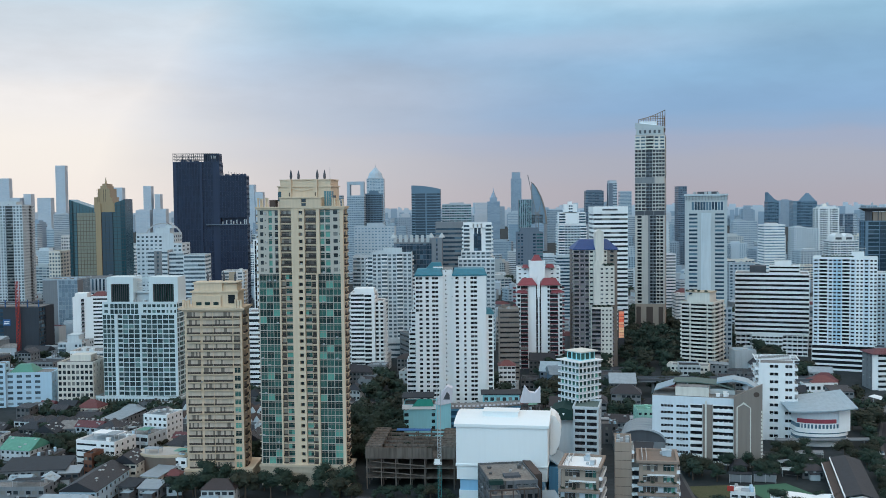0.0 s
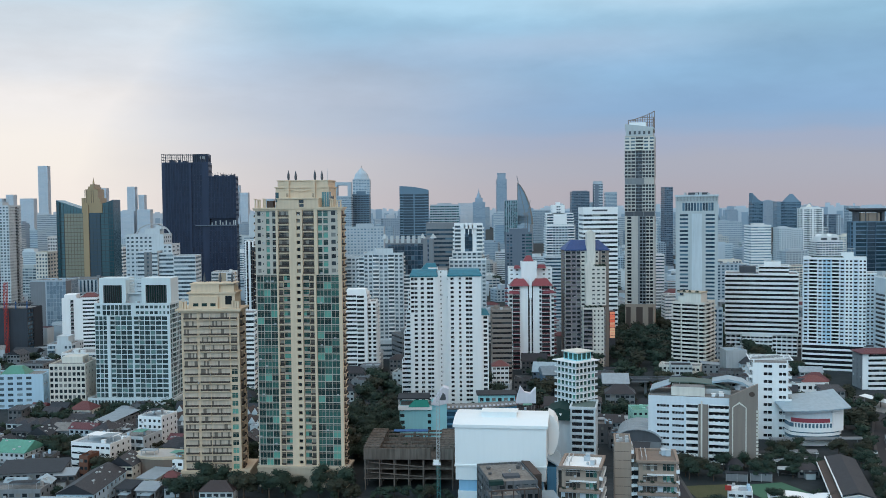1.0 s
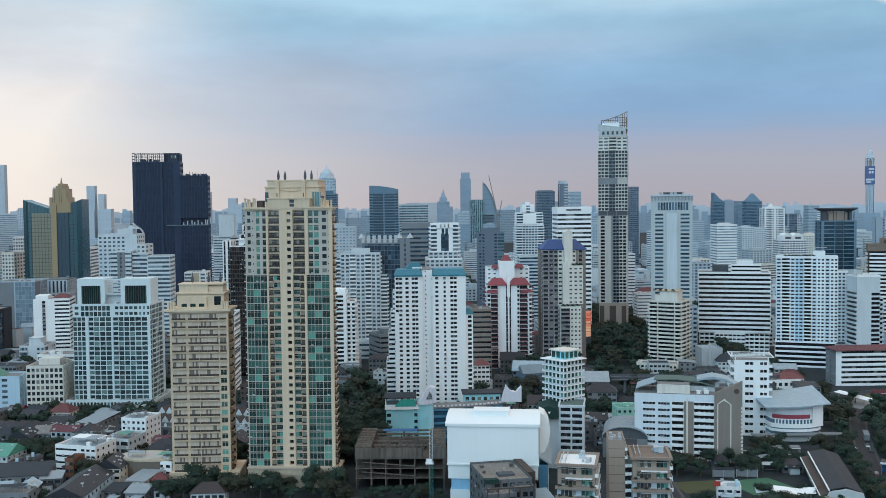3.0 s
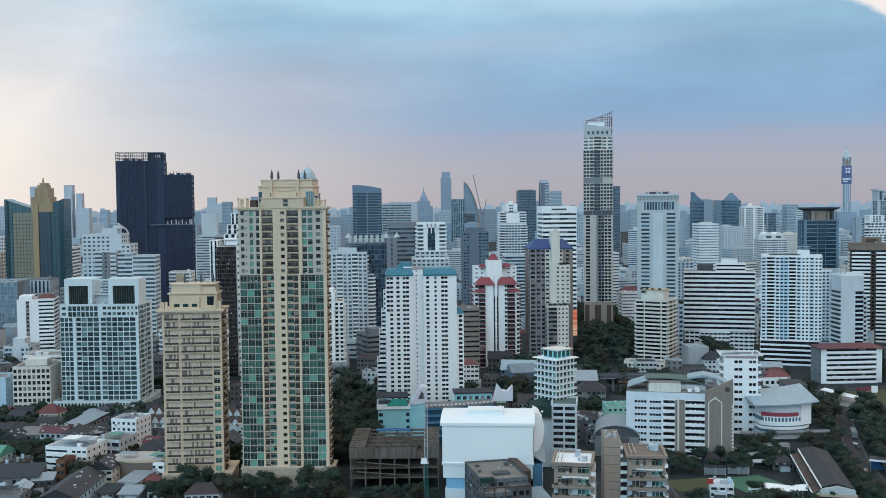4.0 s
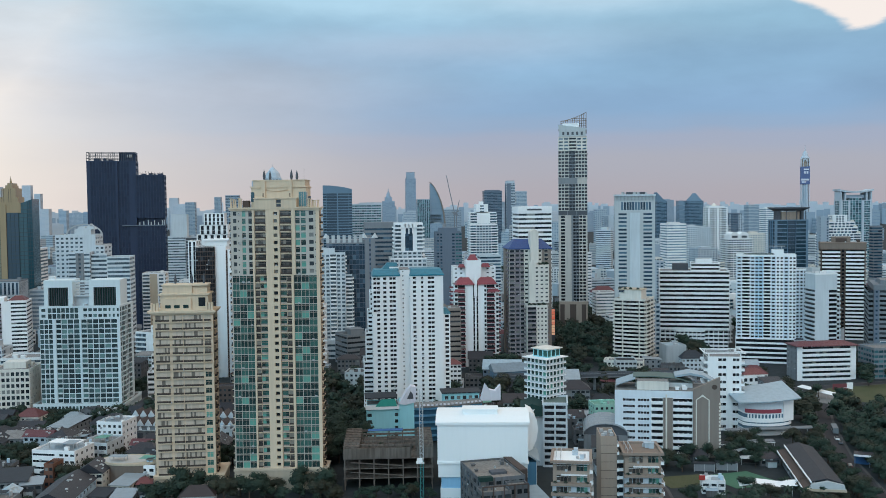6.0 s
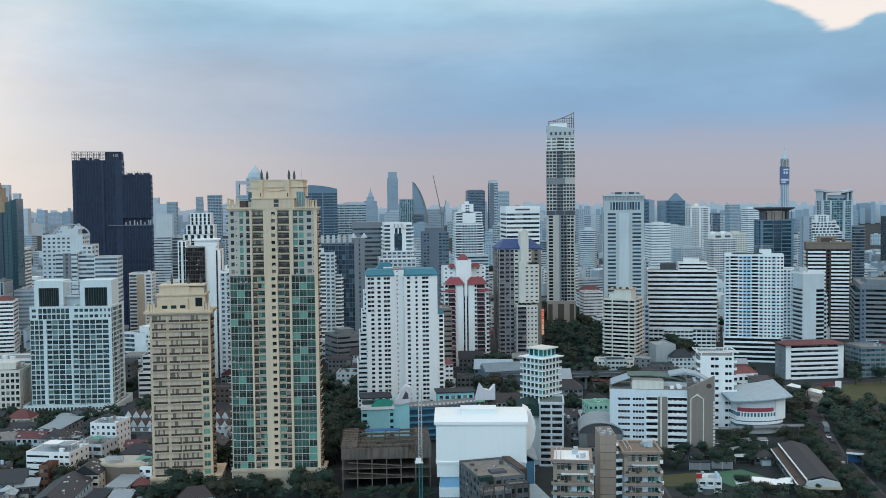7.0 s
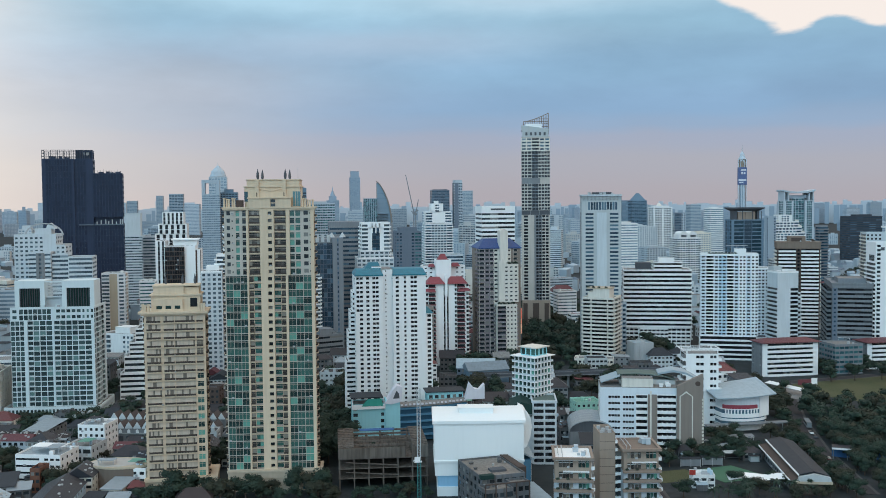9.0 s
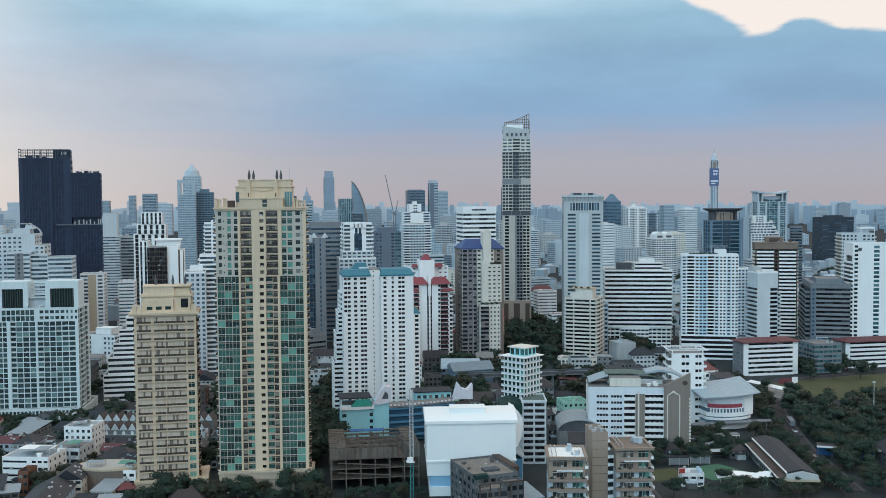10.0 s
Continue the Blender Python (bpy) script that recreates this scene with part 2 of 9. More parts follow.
# ---- meshes ----
class Acc:
    """Collects boxes and faces, and becomes one mesh."""

    def __init__(self):
        self.v, self.f = [], []

    def box(self, x0, x1, y0, y1, z0, z1):
        k = len(self.v)
        self.v += [(x0, y0, z0), (x1, y0, z0), (x1, y1, z0), (x0, y1, z0), (x0, y0, z1), (x1, y0, z1), (x1, y1, z1), (x0, y1, z1)]
        self.f += [(k, k + 3, k + 2, k + 1), (k + 4, k + 5, k + 6, k + 7), (k, k + 1, k + 5, k + 4), (k + 1, k + 2, k + 6, k + 5),
                   (k + 2, k + 3, k + 7, k + 6), (k + 3, k, k + 4, k + 7)]
        return self

    def rim(self, x0, x1, y0, y1, t, z0, z1):
        """A closed frame round a rectangle, t thick."""
        k = len(self.v)
        for z in (z0, z1):
            self.v += [(x0, y0, z), (x1, y0, z), (x1, y1, z), (x0, y1, z), (x0 + t, y0 + t, z), (x1 - t, y0 + t, z), (x1 - t, y1 - t, z), (x0 + t, y1 - t, z)]
        for i in range(4):
            j = (i + 1) % 4
            self.f += [(k + i, k + j, k + 8 + j, k + 8 + i), (k + 4 + i, k + 4 + j, k + 12 + j, k + 12 + i), (k + 8 + i, k + 8 + j, k + 12 + j, k + 12 + i), (k + i, k + j, k + 4 + j, k + 4 + i)]
        return self

    def quad(self, a, b, c, d):
        k = len(self.v)
        self.v += [a, b, c, d]
        self.f.append((k, k + 1, k + 2, k + 3))
        return self

    def prism(self, ring, z0, z1, top=None):
        """An upright prism over a ring of (x, y); top: another ring for its upper end."""
        k, n = len(self.v), len(ring)
        self.v += [(x, y, z0) for x, y in ring] + [(x, y, z1) for x, y in (top or ring)]
        self.f += [(k + i, k + (i + 1) % n, k + n + (i + 1) % n, k + n + i) for i in range(n)]
        self.f += [tuple(k + i for i in reversed(range(n))), tuple(k + n + i for i in range(n))]
        return self

    def side(self, outline, y0, y1):
        """A slab whose outline of (x, z) goes through from y0 to y1."""
        k, n = len(self.v), len(outline)
        self.v += [(x, y0, z) for x, z in outline] + [(x, y1, z) for x, z in outline]
        self.f += [(k + i, k + n + i, k + n + (i + 1) % n, k + (i + 1) % n) for i in range(n)]
        self.f += [tuple(k + i for i in range(n)), tuple(k + n + i for i in reversed(range(n)))]
        return self

    def pieces(self):
        """The loose pieces, each by itself."""
        seen, root = {}, []
        index = []
        for p in self.v:
            key = (round(p[0], 3), round(p[1], 3), round(p[2], 3))
            if key not in seen:
                seen[key] = len(root)
                root.append(len(root))
            index.append(seen[key])

        def find(i):
            while root[i] != i:
                root[i] = root[root[i]]
                i = root[i]
            return i
        for f in self.f:
            a = find(index[f[0]])
            for i in f[1:]:
                root[find(index[i])] = a
        groups = {}
        for f in self.f:
            groups.setdefault(find(index[f[0]]), []).append(f)
        if not 1 < len(groups) <= 24:
            return [self]
        out = []
        for faces in groups.values():
            p, new_i = Acc(), {}
            for f in faces:
                for i in f:
                    if i not in new_i:
                        new_i[i] = len(p.v)
                        p.v.append(self.v[i])
                p.f.append(tuple(new_i[i] for i in f))
            out.append(p)
        return out

    def mesh(self, name, material, weld=False):
        me = bpy.data.meshes.new(name)
        seen, index, verts = {}, [], []
        for p in self.v:
            key = (round(p[0], 3), round(p[1], 3), round(p[2], 3))
            if key not in seen:
                seen[key] = len(verts)
                verts.append(p)
            index.append(seen[key])
        faces = [f for f in (tuple(dict.fromkeys(index[i] for i in q)) for q in self.f) if len(f) > 2]
        me.from_pydata(verts if weld else self.v, [], faces if weld else self.f)
        me.materials.append(material)
        bm = bmesh.new()
        bm.from_mesh(me)
        bmesh.ops.recalc_face_normals(bm, faces=bm.faces)
        bm.to_mesh(me)
        bm.free()
        return me


def part(name, acc, material, parent, label="", weld=True):
    ob = new(name, acc.mesh(name, material, weld))
    ob.parent = parent
    return tagged(ob, label)


def thing(name, label, category, x, y, z=0.0, rot=0.0, group="", kind=""):
    ob = new(name)
    ob.empty_display_size = 0.5
    ob.matrix_world = pose(x, y, z, 0, 0, rot)
    return tagged(ob, label, category, group, kind)


def ring(cx, cy, rx, ry, n, turn=0.0):
    return [(cx + rx * math.cos(turn + 2 * math.pi * i / n), cy + ry * math.sin(turn + 2 * math.pi * i / n)) for i in range(n)]


class Building:
    """A building in its own frame: x along the front, y into depth, front faces towards -y."""

    def __init__(self, name, label, x, y, rot=0.0, wall=None, win=None, near=0, category="building", group="", deep=0.35, trim=None, compact=False, frame_paint=None):
        self.frame_paint = frame_paint
        self.top = thing(name, label, category, x, y, 0, rot, group)
        self.wall, self.win, self.near, self.deep = wall or WHITE, win or WIN, int(near * (0.5 if y < 600 else 0.25)), deep
        self.trim = trim or self.wall
        self.accs, self.panes, self.bals, self.compact = {}, [], [], compact

    def acc(self, name, material, tag=None):
        if self.compact and name in ("parapet", "podium", "plant_room", "plant_floor") and material is self.wall:
            name = "wall"
        key = (name, material.name, None if self.compact else tag)
        return self.accs.setdefault(key, (Acc(), material))[0]

    def block(self, x0, x1, y0, y1, z0, z1, name="wall", material=None):
        self.acc(name, material or self.wall, (x0, y0, z0)).box(x0, x1, y0, y1, z0, z1)
        return self

    # face boxes: u runs to the right as seen from outside, n outwards
    def _map(self, vol, side):
        x0, x1, y0, y1 = vol
        if side == "f":
            return lambda u, n: (x0 + u, y0 - n)
        if side == "b":
            return lambda u, n: (x1 - u, y1 + n)
        if side == "r":
            return lambda u, n: (x1 + n, y0 + u)
        return lambda u, n: (x0 - n, y1 - u)

    def _box(self, acc, m, u0, u1, n0, n1, z0, z1):
        (ax, ay), (bx, by) = m(u0, n0), m(u1, n1)
        acc.box(min(ax, bx), max(ax, bx), min(ay, by), max(ay, by), z0, z1)

    def face(self, vol, side, z0, z1, fh, bays):
        """bays: (share, kind, count, settings). Kinds: win, band, glass, balc, solid. One skin with real openings."""
        m = self._map(vol, side)
        width = (vol[1] - vol[0]) if side in "fb" else (vol[3] - vol[2])
        total = sum(b[0] for b in bays)
        u = 0.0
        floors = max(1, round((z1 - z0) / fh))
        fh = (z1 - z0) / floors
        r = self.deep
        for bay, (share, kind, count, *more) in enumerate(bays):
            o = more[0] if more else {}
            w = width * share / total
            u0, u1 = u, u + w
            u = u1
            wall, win = o.get("wall", self.wall), o.get("win", self.win)
            a = self.acc("wall", wall, vol) if wall is self.wall else self.acc("trim", wall, (vol, side, bay, z0))
            out = o.get("out", 0.0)

            def at(uu, nn, z):
                x, y = m(uu, nn)
                return (x, y, z)
            if out:
                for q in (u0, u1):
                    a.quad(at(q, 0, z0), at(q, out, z0), at(q, out, z1), at(q, 0, z1))
                a.quad(at(u0, 0, z1), at(u1, 0, z1), at(u1, out, z1), at(u0, out, z1))
            if kind == "solid":
                a.quad(at(u0, out, z0), at(u1, out, z0), at(u1, out, z1), at(u0, out, z1))
                continue
            sill, head = o.get("sill", 0.3), o.get("head", 0.82)
            gap = o.get("gap", 0.4 if kind == "win" else 0.1)
            pw = w / count
            if kind in ("win", "glass"):
                us = [u0]
                for i in range(count):
                    us += [u0 + (i + gap / 2) * pw, u0 + (i + 1 - gap / 2) * pw]
                us.append(u1)
            else:
                e = min(0.2, w * 0.04)
                us = [u0, u0 + e, u1 - e, u1]
                if kind == "balc":
                    sill, head = 0.06, 0.86
            zs = [z0]
            for i in range(floors):
                zs += [z0 + (i + sill) * fh, z0 + (i + head) * fh]
            zs.append(z1)
            inner = -r + 0.05
            for j in range(len(zs) - 1):
                za, zb = zs[j], zs[j + 1]
                if j % 2 == 0:
                    for i in range(len(us) - 1):
                        a.quad(at(us[i], out, za), at(us[i + 1], out, za), at(us[i + 1], out, zb), at(us[i], out, zb))
                    continue
                for i in range(len(us) - 1):
                    ua, ub = us[i], us[i + 1]
                    if i % 2 == 0:
                        a.quad(at(ua, out, za), at(ub, out, za), at(ub, out, zb), at(ua, out, zb))
                        continue
                    a.quad(at(ua, out, za), at(ub, out, za), at(ub, inner, za), at(ua, inner, za))
                    a.quad(at(ua, out, zb), at(ub, out, zb), at(ub, inner, zb), at(ua, inner, zb))
                    if not (self.compact and self.top.location.y > 900):
                        a.quad(at(ua, out, za), at(ua, out, zb), at(ua, inner, zb), at(ua, inner, za))
                        a.quad(at(ub, out, za), at(ub, out, zb), at(ub, inner, zb), at(ub, inner, za))
                    n = 1 if kind in ("win", "glass") else count
                    for k in range(n):
                        pa, pb = ua + (ub - ua) * k / n, ua + (ub - ua) * (k + 1) / n
                        self.panes.append((m, side, pa, pb, inner, za, zb, win))
                    if kind == "balc":
                        self.bals.append((m, side, ua, ub, o.get("depth", 1.2), za - 0.1, o.get("rail", 1.0), o.get("balwall", wall), o.get("railing"), o.get("up", 0.1)))

    def volume(self, x0, x1, y0, y1, z0, z1, fh=3.2, front=None, side=None, left=None, back=None, parapet=1.0, roof=None, core=None, cornice=0.0):
        """A storeyed block: a core with its four fronts, a roof slab and a parapet."""
        r, vol = self.deep, (x0, x1, y0, y1)
        plain = [(1, "solid", 1)]
        fronts = front or plain
        sides = side or fronts
        for s, b in (("f", fronts), ("r", sides), ("l", left or sides), ("b", back or plain)):
            self.face(vol, s, z0, z1, fh, b)
        e = cornice
        lid = roof or FLATROOF
        (self.acc("wall", self.wall) if self.compact and self.top.location.y > 1500 else self.acc("roof", lid, (vol, z1))).box(x0 + 0.3, x1 - 0.3, y0 + 0.3, y1 - 0.3, z1 - 0.02, z1 + 0.12)
        if parapet:
            self.acc("parapet", self.trim, (vol, z1)).rim(x0 - e, x1 + e, y0 - e, y1 + e, 0.35 + e, z1, z1 + parapet)
        return self

    def clutter(self, x0, x1, y0, y1, z, count, seed=1, big=3.0):
        """Plant rooms, tanks and fans on a roof."""
        rnd = random.Random(seed)
        for i in range(count):
            w, d, h = rnd.uniform(0.5, 1) * big, rnd.uniform(0.5, 1) * big, rnd.uniform(0.35, 0.9) * big
            cx, cy = rnd.uniform(x0 + w / 2, max(x0 + w / 2, x1 - w / 2)), rnd.uniform(y0 + d / 2, max(y0 + d / 2, y1 - d / 2))
            if rnd.random() < 0.3 and not self.compact:
                self.acc("water_tank", STEEL, i).prism(ring(cx, cy, w * 0.35, w * 0.35, 10), z + 0.1, z + 0.1 + h * 0.8)
            else:
                a = Acc()
                a.box(cx - w / 2, cx + w / 2, cy - d / 2, cy + d / 2, z + 0.1, z + 0.1 + h)
                a.box(cx - w / 2 - 0.15, cx + w / 2 + 0.15, cy - d / 2 - 0.15, cy + d / 2 + 0.15, z + 0.1 + h, z + 0.3 + h)
                t = self.acc("plant_room", self.trim, (x0, z, i))
                k = len(t.v)
                t.v += a.v
                t.f += [tuple(q + k for q in f) for f in a.f]
        return self

    def done(self):
        for (name, *_), (a, material) in self.accs.items():
            for piece in (a.pieces() if not self.compact else [a]):
                ob = part(name, piece, material, self.top)
                if self.compact and name in ("water_tank", "air_unit", "roof_vent", "shade_post"):
                    tagged(ob, kind="stuff")
        shared = {}
        # nearest panes as pieces of their own, the rest joined
        def split(rows, limit):
            return (rows, []) if len(rows) <= limit else (rows[:limit], rows[limit:])
        front_first = sorted(self.panes, key=lambda q: (q[1] != "f", q[1] == "b"))
        own, rest = split(front_first, self.near)
        for m, side, u0, u1, n, z0, z1, win in own:
            key = ("w", side, round(u1 - u0, 2), round(z1 - z0, 2), win.name)
            if key not in shared:
                a, w, h = Acc(), (u1 - u0) / 2, (z1 - z0) / 2
                if side in "fb":
                    a.box(-w, w, -0.04, 0.04, -h, h)
                else:
                    a.box(-0.04, 0.04, -w, w, -h, h)
                shared[key] = a.mesh("window", win)
            ob = new("window", shared[key])
            ob.parent = self.top
            x, y = m((u0 + u1) / 2, n)
            ob.location = (x, y, (z0 + z1) / 2)
        many = {}
        for m, side, u0, u1, n, z0, z1, win in rest:
            a = many.setdefault(win.name, (Acc(), win))[0]
            (ax, ay), (bx, by) = m(u0, n), m(u1, n)
            a.quad((ax, ay, z0), (bx, by, z0), (bx, by, z1), (ax, ay, z1))
        if self.near and not self.compact:
            rnd = random.Random(len(self.panes))
            units = Acc()
            for m, side, u0, u1, n, z0, z1, win in self.panes:
                if side != "b" and rnd.random() < 0.10 and u1 - u0 < 3.5:
                    u = u0 + (u1 - u0) * rnd.random() * 0.6
                    self._box(units, m, u, u + 0.85, 0.02, 0.42, z0 - 0.15, z0 + 0.5)
            if units.v:
                tagged(part("air_unit", units, STEEL, self.top, "", False), kind="stuff")
        if self.frame_paint:
            bars = Acc()
            for m, side, u0, u1, n, z0, z1, win in self.panes:
                if side == "b" or u1 - u0 < 1.0:
                    continue
                k = max(1, round((u1 - u0) / 1.3))
                for i in range(1, k):
                    u = u0 + (u1 - u0) * i / k
                    (ax, ay), (bx, by) = m(u - 0.06, n + 0.07), m(u + 0.06, n + 0.07)
                    bars.quad((ax, ay, z0), (bx, by, z0), (bx, by, z1), (ax, ay, z1))
                if z1 - z0 > 1.9:
                    z = z1 - 0.62
                    (ax, ay), (bx, by) = m(u0, n + 0.06), m(u1, n + 0.06)
                    bars.quad((ax, ay, z), (bx, by, z), (bx, by, z + 0.1), (ax, ay, z + 0.1))
            if bars.v:
                tagged(part("window_frame", bars, self.frame_paint, self.top, "", False), kind="stuff")
        for a, win in many.values():
            tagged(part("glazing", a, win, self.top, "", False), kind="stuff")
        front_first = sorted(self.bals, key=lambda q: (q[1] != "f", q[1] == "b"))
        own, rest = split(front_first, self.near)

        def slab(w, bd, rail, up):
            floor = ((0, w, 0, bd, -0.12, 0.1),)
            return floor + ((0, w, bd - 0.14, bd + 0.02, 0.1, up), (0, 0.14, 0, bd - 0.14, 0.1, up), (w - 0.14, w, 0, bd - 0.14, 0.1, up)) if up > 0.1 else floor

        def rails(w, bd, rail, up):
            return ((0, w, bd - 0.12, bd, up, rail), (0, 0.12, 0, bd - 0.12, up, rail), (w - 0.12, w, 0, bd - 0.12, up, rail))

        def lay(a, boxes, place):
            for x0, x1, n0, n1, z0, z1 in boxes:
                self._box(a, place, x0, x1, n0, n1, z0, z1)
            return a
        many = {}
        for m, side, u0, u1, bd, z, rail, mat, railing, up in own:
            key = ("b", side, round(u1 - u0, 2), round(bd, 2), round(rail, 2), mat.name, railing and railing.name, up)
            ox, oy = m(u0, 0)
            if key not in shared:
                here = lambda uu, nn: (m(u0 + uu, nn)[0] - ox, m(u0 + uu, nn)[1] - oy)
                size = (u1 - u0, bd, rail, up)
                if railing:
                    shared[key] = (lay(Acc(), slab(*size), here).mesh("balcony", mat), lay(Acc(), rails(*size), here).mesh("railing", railing))
                else:
                    shared[key] = (lay(Acc(), slab(*size) + rails(*size), here).mesh("balcony", mat), None)
            ob = new("balcony", shared[key][0])
            ob.parent = self.top
            ob.location = (ox, oy, z)
            if railing:
                new("railing", shared[key][1]).parent = ob
        for m, side, u0, u1, bd, z, rail, mat, railing, up in rest:
            here = lambda uu, nn: m(u0 + uu, nn)
            size = (u1 - u0, bd, rail, up)
            for boxes, paintwork in ((slab(*size), mat), (rails(*size), railing or mat)):
                a = many.setdefault(paintwork.name, (Acc(), paintwork))[0]
                lay(a, [(x0, x1, n0, n1, z + z0, z + z1) for x0, x1, n0, n1, z0, z1 in boxes], here)
        for a, mat in many.values():
            tagged(part("balcony_tier", a, mat, self.top, "", False), kind="stuff")
        return self.top

PLASTER = paint("pale_green_grey_render", (0.53, 0.50, 0.44), stain=0.3)
DKGREEN = paint("dark_green_louvre", (0.02, 0.05, 0.045), stain=0.3)
MAUVE = paint("mauve_grey_paint", (0.27, 0.245, 0.265), stain=0.3)
TAUPE = paint("taupe_render", (0.36, 0.29, 0.235), stain=0.3)
DARKWIN = glass("black_ribbon_glass", (0.008, 0.009, 0.012), (0.02, 0.024, 0.03), (0.06, 0.07, 0.08), 0.2)
PALEBLUE = paint("pale_blue_paint", (0.50, 0.66, 0.77), stain=0.15)
SLATE = paint("slate_blue_cladding", (0.16, 0.20, 0.25), stain=0.2)
LIGHTGREY = paint("light_grey_render", (0.50, 0.54, 0.55), stain=0.25)
GREENGREY = paint("green_grey_roof_felt", (0.13, 0.18, 0.165), stain=0.4)
SKYDARK = paint("strong_blue_paint", (0.05, 0.14, 0.32), stain=0.3)
DEEPBLUE = paint("deep_blue_shutters", (0.035, 0.10, 0.16), stain=0.3)
MINTDEEP = paint("emerald_sheet", (0.06, 0.38, 0.31), stain=0.3)
SHELLW = paint("lilac_white_render", (0.74, 0.74, 0.80), stain=0.2)
# AIRY paint and glass: stronger haze in the colour, for farther towers
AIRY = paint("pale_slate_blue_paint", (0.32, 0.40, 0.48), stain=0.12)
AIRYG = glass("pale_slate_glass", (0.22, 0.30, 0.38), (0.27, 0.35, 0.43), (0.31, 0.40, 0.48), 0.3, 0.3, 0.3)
# the same haze lift put into the black tower's glass
BLACKG = glass("black_cladding_glass", (0.014, 0.023, 0.048), (0.018, 0.03, 0.06), (0.022, 0.036, 0.07), 0.3, 0.35, 0.3)
MULL = paint("dark_teal_mullion", (0.05, 0.075, 0.085), stain=0.2)
TEALPLAIN = glass("teal_curtain_wall", (0.05, 0.11, 0.13), (0.07, 0.145, 0.17), (0.10, 0.18, 0.20), 0.3, 0.25, 0.6)
NAVYPLAIN = glass("navy_curtain_wall", (0.03, 0.055, 0.08), (0.04, 0.07, 0.10), (0.055, 0.09, 0.12), 0.3, 0.25, 0.6)
CHARCOAL = paint("charcoal_netting", (0.055, 0.065, 0.08), stain=0.3)
DARKBLUE = glass("dark_blue_glass", (0.02, 0.045, 0.065), (0.03, 0.065, 0.09), (0.06, 0.10, 0.13), 0.2)
SIGNBLUE = paint("blue_sign_panel", (0.13, 0.17, 0.31), stain=0.1)
SLATEBLUE = paint("slate_blue_paint", (0.15, 0.235, 0.31), stain=0.15)
# palest step: haze nearly fills the colour
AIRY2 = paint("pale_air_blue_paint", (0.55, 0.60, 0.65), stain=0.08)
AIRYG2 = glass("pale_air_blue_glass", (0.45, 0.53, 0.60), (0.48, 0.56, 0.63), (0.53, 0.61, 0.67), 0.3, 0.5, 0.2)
WARMGREY = paint("warm_pale_grey_render", (0.53, 0.50, 0.46), stain=0.35)
RUSTRED = paint("rust_red_render", (0.20, 0.10, 0.07), stain=0.5)
WORN = paint("worn_grey_render", (0.155, 0.168, 0.182), stain=0.8, dirt=(0.09, 0.08, 0.07))
WORNROOF = paint("worn_roof_screed", (0.30, 0.275, 0.25), stain=0.8, dirt=(0.14, 0.125, 0.11))
TEALPAINT = paint("teal_enamel", (0.06, 0.25, 0.25), stain=0.3)
SMOOTH = paint("smooth_white_cladding", (0.84, 0.88, 0.88), rough=0.6, stain=0.05)
WIN_WARM = glass("curtained_window_glass", (0.035, 0.035, 0.035), (0.12, 0.11, 0.10), (0.36, 0.34, 0.29), 0.3)
LEAF_B = leafy("dry_tree_leaves", (0.034, 0.040, 0.030), (0.052, 0.056, 0.038), (0.072, 0.072, 0.048))
UMBER = paint("umber_brown_paint", (0.19, 0.155, 0.13), stain=0.3)
PAVING = paint("dark_paving", (0.10, 0.10, 0.10), stain=0.6)
CRIMSON = paint("crimson_paint", (0.34, 0.075, 0.10), stain=0.2)
DOORS_WARM = glass("shaded_beige_doors", (0.50, 0.42, 0.335), (0.60, 0.50, 0.40), (0.04, 0.036, 0.034), 0.44, 0.45, 0.3)
SAND_PINK = paint("pinkish_beige_paint", (0.69, 0.55, 0.40), stain=0.35)
PLANTER = paint("brown_beige_render", (0.31, 0.245, 0.20), stain=0.35)
RAIL_BROWN = paint("bronze_railing", (0.075, 0.06, 0.052), stain=0.4)
RAIL_PALE = paint("pinkish_beige_railing", (0.42, 0.35, 0.30), stain=0.4)
GALLERY = paint("mid_blue_gallery_paint", (0.10, 0.26, 0.40), stain=0.3)


# glass whose warm reflection is painted as its colour
GOLD_REFLECTION = glass("gold_tinted_glass", (0.12, 0.165, 0.155), (0.165, 0.20, 0.175), (0.28, 0.27, 0.20), 0.25, 0.2, 0.6)
BRONZE = paint("bronze_bars", (0.12, 0.10, 0.07), rough=0.45, stain=0.2)


def glowing(name, a, b, strength):
    """A lit display: rows of bright picture fields."""
    m, n, l, p = shader(name, 0.4)
    col = mixer(n, l, lucky(n, l), a, b)
    l.new(col, p.inputs["Base Color"])
    l.new(col, p.inputs["Emission Color"])
    p.inputs["Emission Strength"].default_value = strength
    return m


DISPLAY = glowing("lit_display", (0.9, 0.10, 0.05), (1.0, 0.62, 0.38), 0.35)
ICEBLUE = paint("icy_white_paint", (0.70, 0.77, 0.82), stain=0.15)
SEAFOAM = paint("pale_blue_green_white_paint", (0.66, 0.75, 0.77), stain=0.15)
ROOF_BROWN = paint("dull_brown_render", (0.24, 0.19, 0.155), stain=0.35)
ROOFSLATE = ribbed("slate_blue_sheet_roof", (0.20, 0.265, 0.31), 0.9)
ROOFDARK = ribbed("dark_brown_roof_tiles", (0.055, 0.042, 0.042), 0.4)
SEAGLASS = glass("grey_green_window_glass", (0.025, 0.042, 0.046), (0.075, 0.125, 0.13), (0.17, 0.30, 0.29), 0.2)

